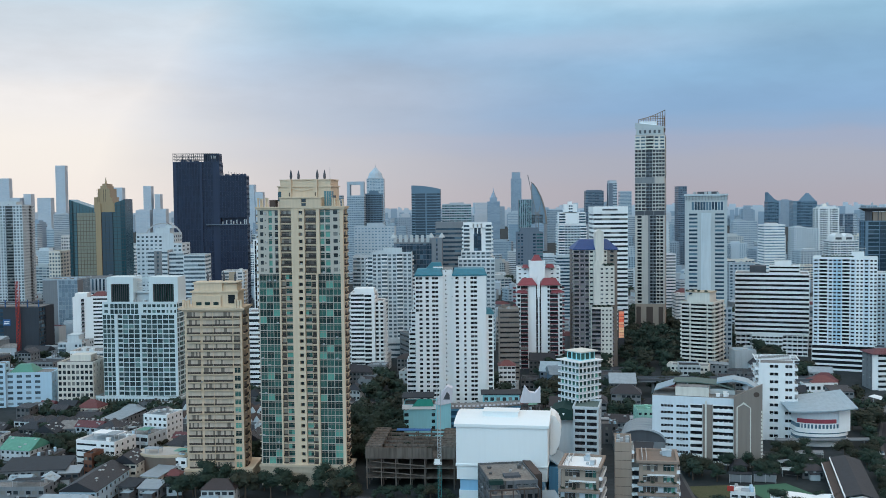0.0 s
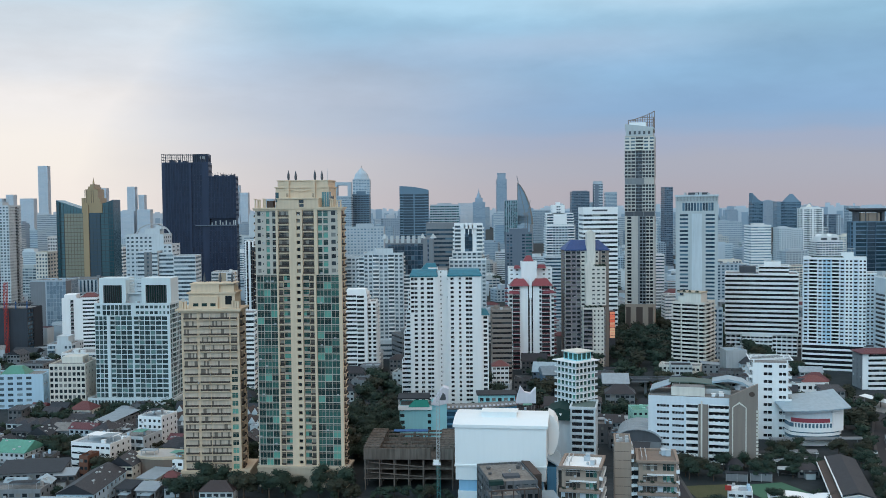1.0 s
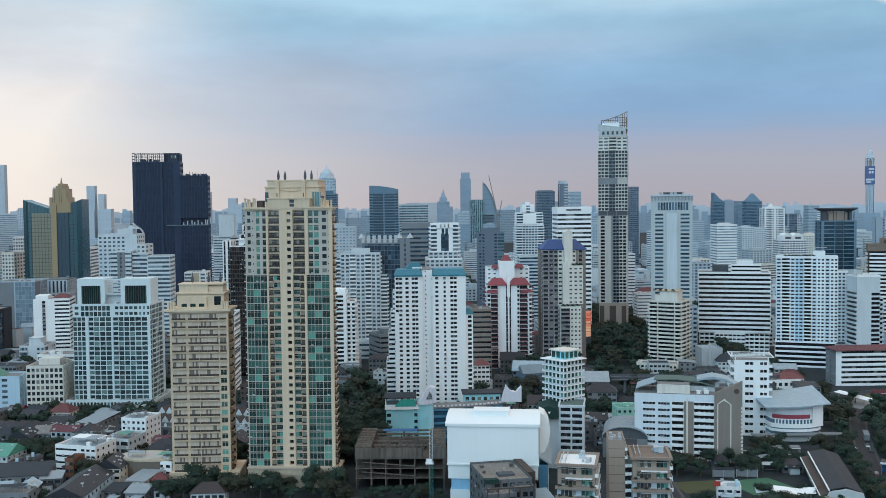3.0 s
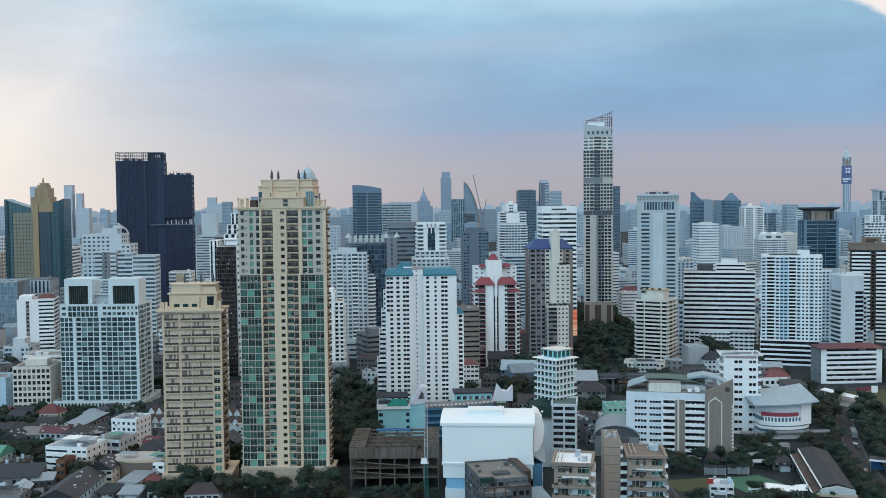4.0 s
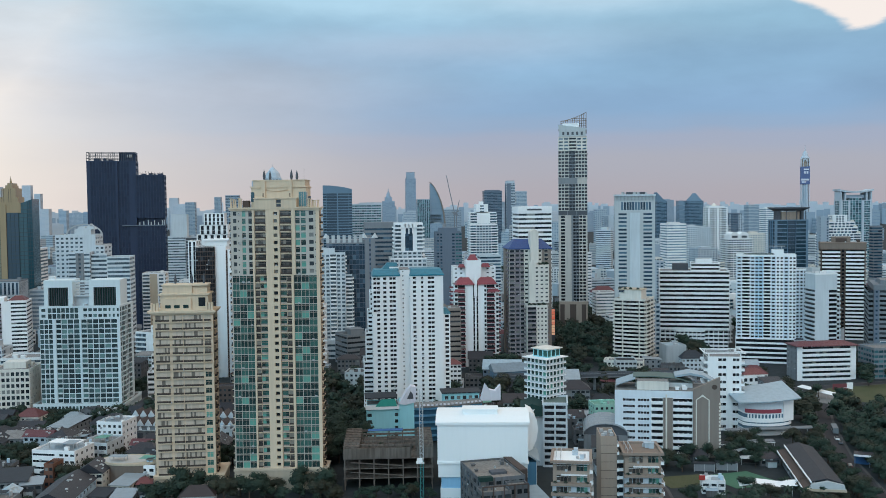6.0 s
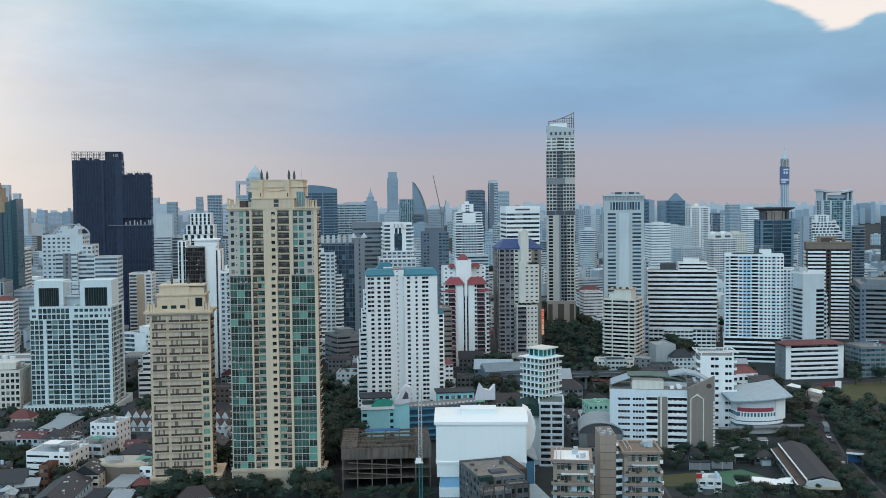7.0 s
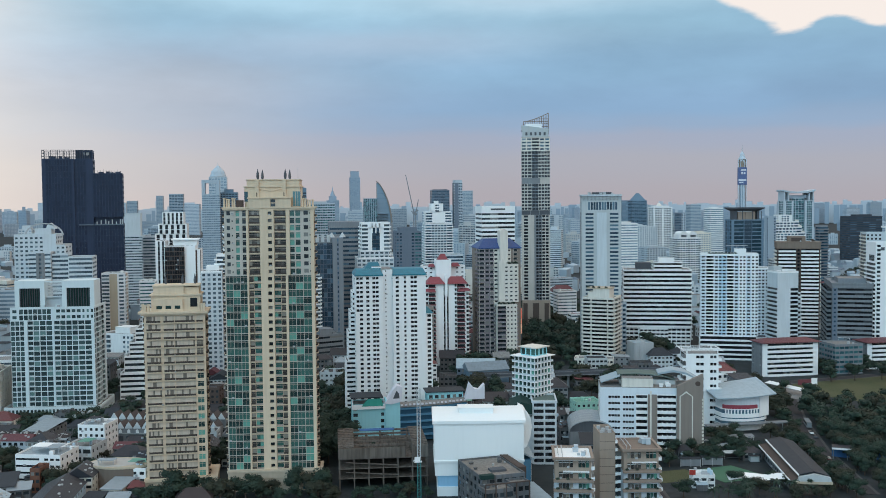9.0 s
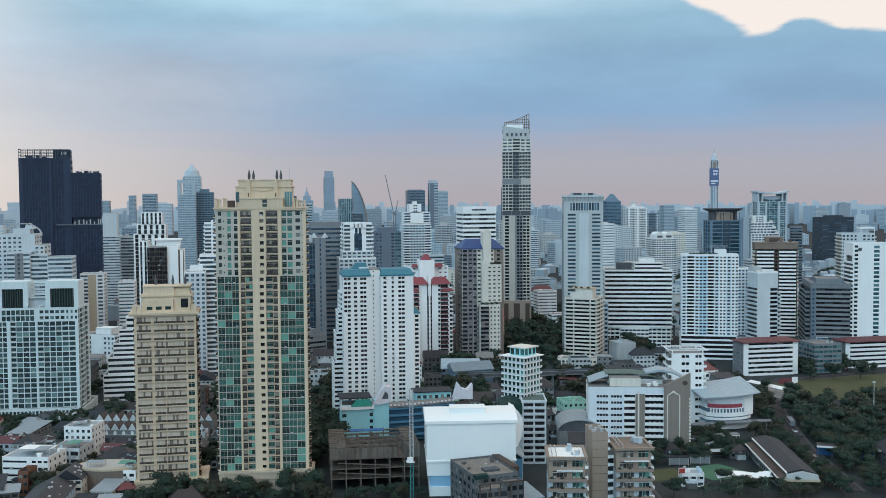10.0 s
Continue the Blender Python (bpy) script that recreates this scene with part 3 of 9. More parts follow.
# ---- ground ----
def ground_material():
    m, n, l, p = shader("town_ground", 0.9)
    a = noisy(n, l, 0.035, 6, (1, 1, 1), 0.42, 0.58)
    b = noisy(n, l, 0.3, 4, (1, 1, 1), 0.35, 0.65)
    c = mixer(n, l, a, (0.024, 0.034, 0.037), (0.048, 0.056, 0.062))
    l.new(mixer(n, l, b, c, (0.033, 0.040, 0.042)), p.inputs["Base Color"])
    return m


def grass_material():
    m, n, l, p = shader("field_grass", 0.9)
    a = noisy(n, l, 0.06, 5, (1, 1, 1), 0.35, 0.65)
    b = noisy(n, l, 1.5, 4)
    c = mixer(n, l, a, (0.05, 0.07, 0.03), (0.085, 0.09, 0.045))
    l.new(mixer(n, l, b, c, (0.10, 0.10, 0.06)), p.inputs["Base Color"])
    return m


GRASS = grass_material()
ground = new("ground", Acc().prism(ring(0, 0, 4950, 4950, 96), -3, 0).mesh("ground", ground_material()))
tagged(ground, "dark town ground of earth, paving and scrub", "ground", kind="structure")

FW = lambda n, **o: [(1, "win", n, o)]
BAND = lambda n=1, **o: [(1, "band", n, o)]
GL = lambda n, **o: [(1, "glass", n, o)]



# ---- greenery ----
def leaf_cloud(lobes, count, size, rnd):
    """Many small leaf blades on the surface of some lobes: (x, y, z, radius, flatness)."""
    a = Acc()
    total = sum(r * r for *_, r, _ in lobes)
    for x, y, z, r, flat in lobes:
        for _ in range(int(count * r * r / total)):
            d = Vector((rnd.gauss(0, 1), rnd.gauss(0, 1), rnd.gauss(0, 1))).normalized()
            if d.z < -0.45:
                d.z = -d.z
            k = r * rnd.uniform(0.72, 1.08)
            c = Vector((x + d.x * k, y + d.y * k, z + d.z * k * flat))
            n = (d + Vector((rnd.uniform(-0.8, 0.8), rnd.uniform(-0.8, 0.8), rnd.uniform(-0.3, 0.9)))).normalized()
            u = n.orthogonal().normalized()
            v = n.cross(u)
            s = size * rnd.uniform(0.6, 1.25)
            t = rnd.uniform(0, 6.28)
            p, q = (u * math.cos(t) + v * math.sin(t)) * s, (v * math.cos(t) - u * math.sin(t)) * s * 0.6
            a.quad(tuple(c - p), tuple(c - q), tuple(c + p), tuple(c + q))
        # closed core prisms, added to keep the lobe opaque
        if r > 1.2:
            k = r * 0.74
            for z0, z1, r0, r1 in ((-0.75, -0.2, 0.45, 0.95), (-0.2, 0.4, 0.95, 0.9), (0.4, 0.9, 0.9, 0.3)):
                t0 = rnd.uniform(0, 1)
                a.prism(ring(x, y, k * r0, k * r0, 7, t0), z + z0 * k * flat, z + z1 * k * flat, ring(x, y, k * r1, k * r1, 7, t0))
    return a


def tree_kind(seed, h, leaves=1000, leaf=0.034):
    """Meshes of one kind of tree: a tapered trunk with limbs, and a crown."""
    rnd = random.Random(seed)
    lobes = []
    t = Acc()
    t.prism(ring(0, 0, 0.32, 0.32, 6), -0.3, h * 0.45, ring(0.1, 0, 0.2, 0.2, 6))
    for i in range(rnd.randint(5, 8)):
        a = rnd.uniform(0, 6.28)
        r = rnd.uniform(0.12, 0.33) * h
        z = rnd.uniform(0.36, 0.82) * h
        x, y = r * math.cos(a), r * math.sin(a)
        lobes.append((x, y, z, rnd.uniform(0.16, 0.27) * h, rnd.uniform(0.6, 0.9)))
        base = ring(0.1, 0, 0.13, 0.13, 5)
        k = len(t.v)
        t.v += [(p, q, h * 0.38) for p, q in base] + [(x + p * 0.4, y + q * 0.4, z) for p, q in base]
        t.f += [(k + j, k + (j + 1) % 5, k + 5 + (j + 1) % 5, k + 5 + j) for j in range(5)]
    lobes.append((0, 0, 0.68 * h, 0.28 * h, 0.95))
    return t.mesh("trunk", BARK), leaf_cloud(lobes, leaves, h * leaf, rnd).mesh("crown", LEAF_B if seed % 4 == 0 else LEAF)


KINDS = [tree_kind(40 + i, 10.0) for i in range(7)]
FAR_KINDS = [tree_kind(40 + i, 10.0, 260, 0.064) for i in range(7)]
woods = random.Random(5)


WOOD = []


def tree(x, y, h, z=0.0):
    WOOD.append((x, y, h, woods.randrange(len(KINDS)), woods.uniform(0, 360), woods.uniform(0.9, 1.3), woods.uniform(0.9, 1.3)))


def plant(x, y, h, k, turn, wx, wy):
    top = thing("tree", "dark green broad-leaved tree among the buildings", "tree", x, y, 0, turn, group="town trees")
    s = h / 10.0
    top.scale = (s * wx, s * wy, s)
    for name, me in zip(("trunk", "crown"), KINDS[k]):
        new(name, me).parent = top
    return top


BUSH = [leaf_cloud([(0, 0, 0.3, 0.8, 0.8), (0.5, 0.3, 0.2, 0.5, 0.8)], 90, 0.28, random.Random(i)).mesh("shrub", LEAF) for i in range(3)]


def bush(x, y, z, r, parent):
    ob = new("shrub", BUSH[woods.randrange(3)])
    ob.parent = parent
    ob.location, ob.scale = (x, y, z), (r, r, r)
    return ob


def palm_kind(seed):
    rnd = random.Random(seed)
    t = Acc().prism(ring(0, 0, 0.22, 0.22, 7), -0.2, 7.6, ring(0.3, 0.1, 0.13, 0.13, 7))
    f = Acc()
    for i in range(16):
        a, lift = i * 0.393 + rnd.uniform(-0.2, 0.2), rnd.uniform(0.1, 1.2)
        pts = []
        for k in range(6):
            s = k / 5
            r = 3.0 * s
            pts.append(Vector((0.3 + r * math.cos(a), 0.1 + r * math.sin(a), 7.6 + lift * 2.2 * s - 2.6 * s * s * (1.1 - 0.4 * lift))))
        side = Vector((-math.sin(a), math.cos(a), 0))
        for k in range(5):
            w0, w1 = 0.5 * (1 - abs(k / 5 - 0.3)), 0.5 * (1 - abs((k + 1) / 5 - 0.3))
            for sgn in (-1, 1):
                drop = Vector((0, 0, -0.25))
                f.quad(tuple(pts[k]), tuple(pts[k + 1]), tuple(pts[k + 1] + side * sgn * w1 + drop), tuple(pts[k] + side * sgn * w0 + drop))
    return t.mesh("trunk", BARK), f.mesh("fronds", LEAF)


PALMS = [palm_kind(i) for i in range(3)]


def palm(x, y, s=1.0):
    k = woods.randrange(3)
    top = thing("palm_tree", "dark green coconut palm with drooping fronds", "palm tree", x, y, 0, woods.uniform(0, 360), group="palms")
    top.scale = (s, s, s)
    for name, me in zip(("trunk", "crown"), PALMS[k]):
        new(name, me).parent = top
    return top


def plant_all(limit):
    """The nearest trees stand singly; the far ones are one mass of greenery."""
    order = sorted(WOOD, key=lambda q: (q[0] + 25) ** 2 + q[1] ** 2)
    for q in order[:limit]:
        plant(*q)
    verts, faces = {}, {}
    for x, y, h, k, turn, wx, wy in order[limit:]:
        s = h / 10.0
        m = np.array(Matrix.LocRotScale((x, y, 0), Euler((0, 0, radians(turn))), (s * wx, s * wy, s)))
        for me in FAR_KINDS[k]:
            key = me.materials[0].name
            v, f = verts.setdefault(key, []), faces.setdefault(key, [])
            n = len(v)
            co = np.array([p.co for p in me.vertices])
            v.extend(map(tuple, co @ m[:3, :3].T + m[:3, 3]))
            f.extend(tuple(n + i for i in p.vertices) for p in me.polygons)
    for key in verts:
        me = bpy.data.meshes.new("woodland")
        me.from_pydata(verts[key], [], faces[key])
        me.materials.append(bpy.data.materials[key])
        tagged(new("woodland", me), "dark green mass of trees between the buildings", "trees", kind="stuff")

# ---- the beige tower ----
def beige_tower():
    b = Building("apartment_tower", "tall sandy beige apartment tower with green glass bays", -60.3, 403.3, -5.1, SAND, GREEN, near=230, frame_paint=RAIL_PALE)
    bal = {"depth": 0.7, "balwall": SAND, "railing": RAIL_BROWN, "rail": 0.95, "up": 0.3, "win": WIN_WARM}
    balg = {"depth": 0.5, "balwall": SAND, "railing": RAIL_PALE, "rail": 0.75, "win": GREEN}
    rib = {"win": GREEN, "sill": 0.03, "head": 0.94, "wall": PLASTER, "gap": 0.06}
    tan = {"wall": PLASTER}
    fin, pier = {"out": 0.6}, {"out": 0.8}
    stair = {"gap": 0.08, "sill": 0.3, "head": 0.78, "out": 0.8, "win": WIN}
    low = [(1.4, "solid", 1, tan), (36.6, "glass", 3, rib), (3, "solid", 1, fin), (8, "balc", 1, bal), (12.5, "balc", 2, balg), (11.5, "solid", 1, pier), (7.5, "win", 1, stair), (3.2, "solid", 1, pier),
           (12, "balc", 2, balg), (8, "balc", 1, bal), (4, "solid", 1, fin), (26, "glass", 2, rib), (14, "glass", 1, rib), (5.5, "solid", 1, {"out": 0.3})]
    tall = {"gap": 0.08, "sill": 0.15, "head": 0.88, **tan}
    dark = {"gap": 0.06, "sill": 0.3, "head": 0.85, "win": WIN, **tan}
    high = [(4, "solid", 1, tan), (6, "win", 1, dark), (2.4, "solid", 1, tan), (2, "win", 1, {**dark, "sill": 0.4, "head": 0.62}), (4.6, "solid", 1, tan), (6.5, "win", 1, tall), (4.5, "solid", 1, tan), (6.5, "win", 1, {**tall, "win": WIN}), (4, "solid", 1, fin),
            (19, "balc", 4, bal), (13, "solid", 1, pier), (7, "win", 1, stair), (3.4, "solid", 1, pier), (20, "balc", 4, bal), (6, "solid", 1, fin), (8, "win", 1, tall), (1.4, "solid", 1, tan), (8.6, "win", 1, tall),
            (5, "solid", 1, tan), (8, "win", 1, dark), (2, "solid", 1, tan), (1.6, "win", 1, {**dark, "sill": 0.42, "head": 0.62}), (6, "solid", 1, {"out": 0.3})]
    V, W = (-17.5, 18.35, 0, 7), (-14.6, 15.2, 7, 24)
    b.face(V, "f", 8.7, 87.8, 2.93, low)
    b.face(V, "f", 87.8, 114.2, 2.93, high)
    for s in "rl":
        b.face(V, s, 8.7, 114.2, 2.93, [(1, "solid", 1), (5, "balc", 1, {**bal, "depth": 0.9}), (1, "solid", 1)])
        b.face(W, s, 8.7, 114.2, 2.93, [(2, "balc", 1, balg), (5, "win", 3, {"gap": 0.5}), (5, "glass", 3, rib)])
    b.face(V, "b", 8.7, 114.2, 2.93, [(1, "solid", 1)])
    b.face(W, "b", 8.7, 114.2, 2.93, FW(8))
    b.acc("roof", FLATROOF).box(-14.5, 15.1, 7, 23.9, 114.0, 114.3)
    c = b.acc("cornice", SAND)
    c.box(-18.0, 18.9, -0.6, 7.6, 114.2, 114.8)
    c.box(-18.3, 19.3, -0.9, 8.0, 114.8, 115.4)
    c.box(-15.0, 15.6, 8.0, 24.4, 114.3, 115.3)
    a = b.acc("attic", SAND)
    a.box(-7.8, 1.1, -0.9, 20, 115.4, 118.8)
    a.box(3.2, 9.3, -0.9, 20, 115.4, 118.8)
    a.box(1.1, 3.2, -0.5, 20, 115.4, 118.8)
    a.box(-8.1, 9.6, -1.2, 20.3, 118.8, 119.2)
    for z in (115.6, 117.2):
        b.acc("attic_window", WIN, z).box(1.25, 3.05, -0.6, -0.45, z, z + 1.2)
    crown = b.acc("crown", SAND)
    crown.box(-9.6, 12.7, 3.6, 19, 115.4, 123.4)
    crown.box(-10.0, 13.1, 3.2, 19.4, 123.4, 123.9)
    crown.box(-8.7, 12.4, 3.7, 18.8, 123.9, 126.2)
    crown.box(-9.0, 12.7, 3.4, 19.1, 126.2, 126.6)
    for x in (-4.6, 6.3):
        crown.box(x - 0.8, x + 0.8, 2.8, 3.8, 119.2, 126.3)
        b.acc("slit", DKBROWN, x).box(x - 0.18, x + 0.18, 2.72, 2.8, 119.6, 121.2)
    # the bowed parapet between the pilasters
    n, bow = 8, Acc()
    for i in range(n):
        xa, xb = -3.8 + 9.3 * i / n, -3.8 + 9.3 * (i + 1) / n
        za, zb = 123.2 - 0.9 * math.sin(math.pi * i / n), 123.2 - 0.9 * math.sin(math.pi * (i + 1) / n)
        bow.side([(xa, za - 0.45), (xb, zb - 0.45), (xb, zb), (xa, za)], 3.2, 3.6)
    part("moulding", bow, SAND, b.top)
    g = b.acc("crown_glazing", TEALG)
    g.box(-9.7, -8.3, 3.5, 8, 117.6, 121.6)
    g.box(9.8, 12.8, 3.5, 8, 115.6, 121.6)
    for x in (9.8, 10.8, 11.8, 12.8):
        b.acc("glazing_bar", SAND_DEEP, x).box(x - 0.09, x + 0.09, 3.4, 3.5, 115.6, 121.6)
    # urns and little columns along the roof edge
    for i, x in enumerate((-17.4, -16.5, -15.5, -14.2, -13.3, 13.9, 14.9, 15.8, 16.8, 17.9)):
        k, z = Acc(), 117.6 + 1.3 * abs(math.sin(x * 3))
        k.prism(ring(x, 0.8 + (i % 2), 0.42, 0.42, 8), 115.4, z, ring(x, 0.8 + (i % 2), 0.34, 0.34, 8))
        k.box(x - 0.5, x + 0.5, 0.3 + (i % 2), 1.3 + (i % 2), z, z + 0.3)
        part("roof_column", k, SAND, b.top)
    b.block(-12.8, -10.2, 1.5, 5, 115.4, 118.2, "plant_room", DKBROWN)
    b.block(13.6, 14.6, 2.8, 4.5, 115.4, 119.8, "plant_room", DARKGREY)
    for x, y in ((-4.3, 4.6), (-3.3, 13.0), (6.8, 4.6), (7.9, 13.0)):
        f = Acc()
        f.prism(ring(x, y, 0.32, 0.32, 8), 126.4, 127.8, ring(x, y, 0.6, 0.6, 8))
        f.prism(ring(x, y, 0.6, 0.6, 8), 127.8, 129.0, ring(x, y, 0.5, 0.5, 8))
        f.prism(ring(x, y, 0.5, 0.5, 8), 129.0, 130.8, ring(x, y, 0.05, 0.05, 8))
        part("finial", f, DARKGREY, b.top, "dark pointed finial")
    part("antenna", Acc().prism(ring(11.8, 6, 0.1, 0.1, 6), 126.6, 131.5, ring(11.8, 6, 0.03, 0.03, 6)), STEEL, b.top)
    # deeper beige than the tower: the podium's shade is put into its colour
    p = b.acc("podium", SAND_DEEP)
    p.box(-17.6, 20.0, -2.0, 10, 5.4, 8.0)
    p.box(-17.9, 20.5, -2.5, 10.5, 8.0, 8.7)
    b.block(-17.2, 19.5, -1.6, 9.6, 0, 5.4, "podium", SAND_DEEP)
    b.acc("shopfront", TEALG).box(12.6, 17.6, -1.72, -1.5, 0.5, 5.0)
    return b.done()


def beige_small():
    b = Building("apartment_tower", "sandy beige apartment tower with long balconies", -98.4, 410.5, 0, SAND_PINK, WIN, near=190, trim=SAND_PINK, frame_paint=SAND_DEEP, deep=0.18)
    V = (-12.1, 12.1, 0, 14)
    bal = {"depth": 0.75, "balwall": SAND_PINK, "railing": RAIL_BROWN, "rail": 1.05, "up": 0.3, "win": DOORS_WARM}
    corner = {"gap": 0.1, "sill": 0.2, "head": 0.82, "win": GREEN}
    for z0, z1, end in ((5, 48.5, (13, "win", 1, corner)), (48.5, 72.0, (13, "balc", 1, bal))):
        b.face(V, "f", z0, z1, 3.35, [(4, "solid", 1), (28, "balc", 8, bal), (4, "solid", 1), (21, "balc", 6, bal), (39, "balc", 11, bal), (2, "solid", 1), end, (4, "solid", 1)])
    b.face(V, "r", 5, 72.0, 3.35, [(2, "solid", 1), (6, "balc", 1, bal), (3, "solid", 1), (3, "win", 1)])
    for s in "lb":
        b.face(V, s, 5, 72.0, 3.35, [(3, "solid", 1), (9, "balc", 2, bal), (3, "solid", 1)])
    c = b.acc("cornice", SAND)
    c.box(-13.0, 12.8, -0.8, 14.7, 72.0, 72.6)
    c.box(-14.2, 13.4, -1.4, 15.2, 72.6, 73.4)
    k = b.acc("crown", SAND)
    k.box(-9.2, 10.2, 1.5, 13, 73.4, 79.6)
    k.box(-9.9, 10.8, 0.9, 13.4, 79.6, 80.2)
    k.box(-8.4, 3.6, 2.2, 12, 80.2, 83.4)
    k.box(3.6, 9.6, 3.0, 12, 80.2, 83.0)
    k.box(-8.8, 10.0, 1.9, 12.3, 83.4, 83.9)
    k.box(-7.0, 3.2, 0.6, 1.6, 73.4, 78.4)
    for x in (-6.0, -2.4, 1.2):
        b.acc("crown_window", GREEN, x).box(x - 1.1, x + 1.1, 0.5, 0.7, 74.4, 75.7)
    b.acc("crown_window", WIN).box(6.2, 9.0, 1.4, 1.7, 75.0, 78.6)
    for x in (-12.4, -11.4, -10.2, 9.6, 10.8, 11.8):
        b.acc("turret", SAND, x).box(x - 0.42, x + 0.42, -0.4, 1.0, 73.4, 75.8 + 1.2 * abs(math.sin(x * 5)))
    for x in (-4.2, 2.6, 7.6):
        f = Acc().prism(ring(x, 9, 0.4, 0.4, 8), 83.9, 85.4, ring(x, 9, 0.6, 0.6, 8)).prism(ring(x, 9, 0.6, 0.6, 8), 85.4, 88.2, ring(x, 9, 0.05, 0.05, 8))
        part("finial", f, DARKGREY, b.top, "dark pointed finial")
    b.block(-12.8, 15.5, -1.5, 17, 0, 5, "podium", SAND_DEEP)
    b.block(-13.2, 15.9, -1.9, 17.4, 4.2, 5.4, "podium_cornice", SAND)
    return b.done()


def twin_crown():
    b = Building("apartment_tower", "white gridded apartment tower with green windows and twin portals", -178.0, 557, -4, SEAFOAM, SEAGLASS, near=240)
    g = {"gap": 0.12, "sill": 0.07, "head": 0.9}
    bal = {"depth": 0.8, "rail": 0.6, "balwall": SEAFOAM}
    fr = [(64, "win", 3, {**g, "gap": 0.16}), (16, "solid", 1, {"out": 0.5}), (25, "balc", 1, bal), (90, "win", 3, g), (8, "solid", 1, {"out": 0.3}), (27, "balc", 1, bal), (85, "win", 3, g), (63, "win", 2, {"gap": 0.1, "sill": 0.12, "head": 0.88}), (14, "solid", 1, {"out": 0.4})]
    sd = [(10, "win", 1, g), (20, "balc", 2, bal), (14, "win", 2, g), (20, "balc", 2, bal), (10, "solid", 1)]
    V = (-22, 22, 0, 25)
    b.face(V, "f", 7.8, 54.6, 2.76, fr)
    b.face(V, "f", 54.6, 61.0, 3.2, [(40, "win", 1, {"gap": 0.5}), (150, "win", 7, {"gap": 0.15, "sill": 0.08, "head": 0.9}), (20, "solid", 1), (120, "win", 5, {"gap": 0.25}), (60, "win", 3, {"gap": 0.5})])
    for s in "rl":
        b.face(V, s, 7.8, 61.0, 2.78, sd)
    b.face(V, "b", 10.4, 61.0, 2.78, FW(12))
    b.acc("roof", FLATROOF).box(-21.8, 21.8, 0.2, 24.8, 60.9, 61.2)
    for x0, x1 in ((-22, 22.0),):
        b.acc("parapet", SEAFOAM).box(x0, x1, -0.1, 0.3, 61.0, 61.9)
        b.acc("parapet", SEAFOAM).box(21.6, 22.1, 0.3, 25, 61.0, 61.9)
    for x0, x1 in ((-20.3, -4.6), (4.5, 21.6)):
        f = b.acc("portal", SEAFOAM)
        f.box(x0, x0 + 2.4, 3, 16, 61.2, 71.8)
        f.box(x1 - 2.4, x1, 3, 16, 61.2, 71.8)
        f.box(x0, x1, 3, 16, 71.8, 75.8)
        b.acc("louvre", DKGREEN).box(x0 + 2.4, x1 - 2.4, 4.2, 15, 61.2, 71.8)
        n = 9
        for i in range(n):
            u = x0 + 2.4 + (x1 - x0 - 4.8) * (i + 0.5) / n
            b.acc("louvre_fin", DARKGREY).box(u - 0.12, u + 0.12, 3.4, 4.2, 61.6, 71.8)
    b.block(-4.6, 4.5, 7, 14, 61.2, 66.5, "plant_room", COOL)
    b.block(-4.6, 4.5, 3.2, 4.0, 75.0, 75.6, "link_beam", SEAFOAM)
    for i in range(5):
        b.block(-4.6, 4.5, 9.0, 9.6, 67.8 + i * 1.6, 68.4 + i * 1.6, "screen_louvre", COOL)
    b.block(-5.6, 5.4, 5, 8, 66.5, 67.2, "plant_room", COOL)
    b.clutter(-8, 8, 1, 6, 61.1, 5, 4, 2.4)
    b.volume(-25, 25, -5, 28, 0, 7.5, 3.6, [(1, "win", 26, {"gap": 0.35, "sill": 0.2, "head": 0.9})], parapet=1.0)
    b.block(-21.8, 21.8, 0.4, 24.8, 7.0, 7.9, "podium", SEAFOAM)
    return b.done()


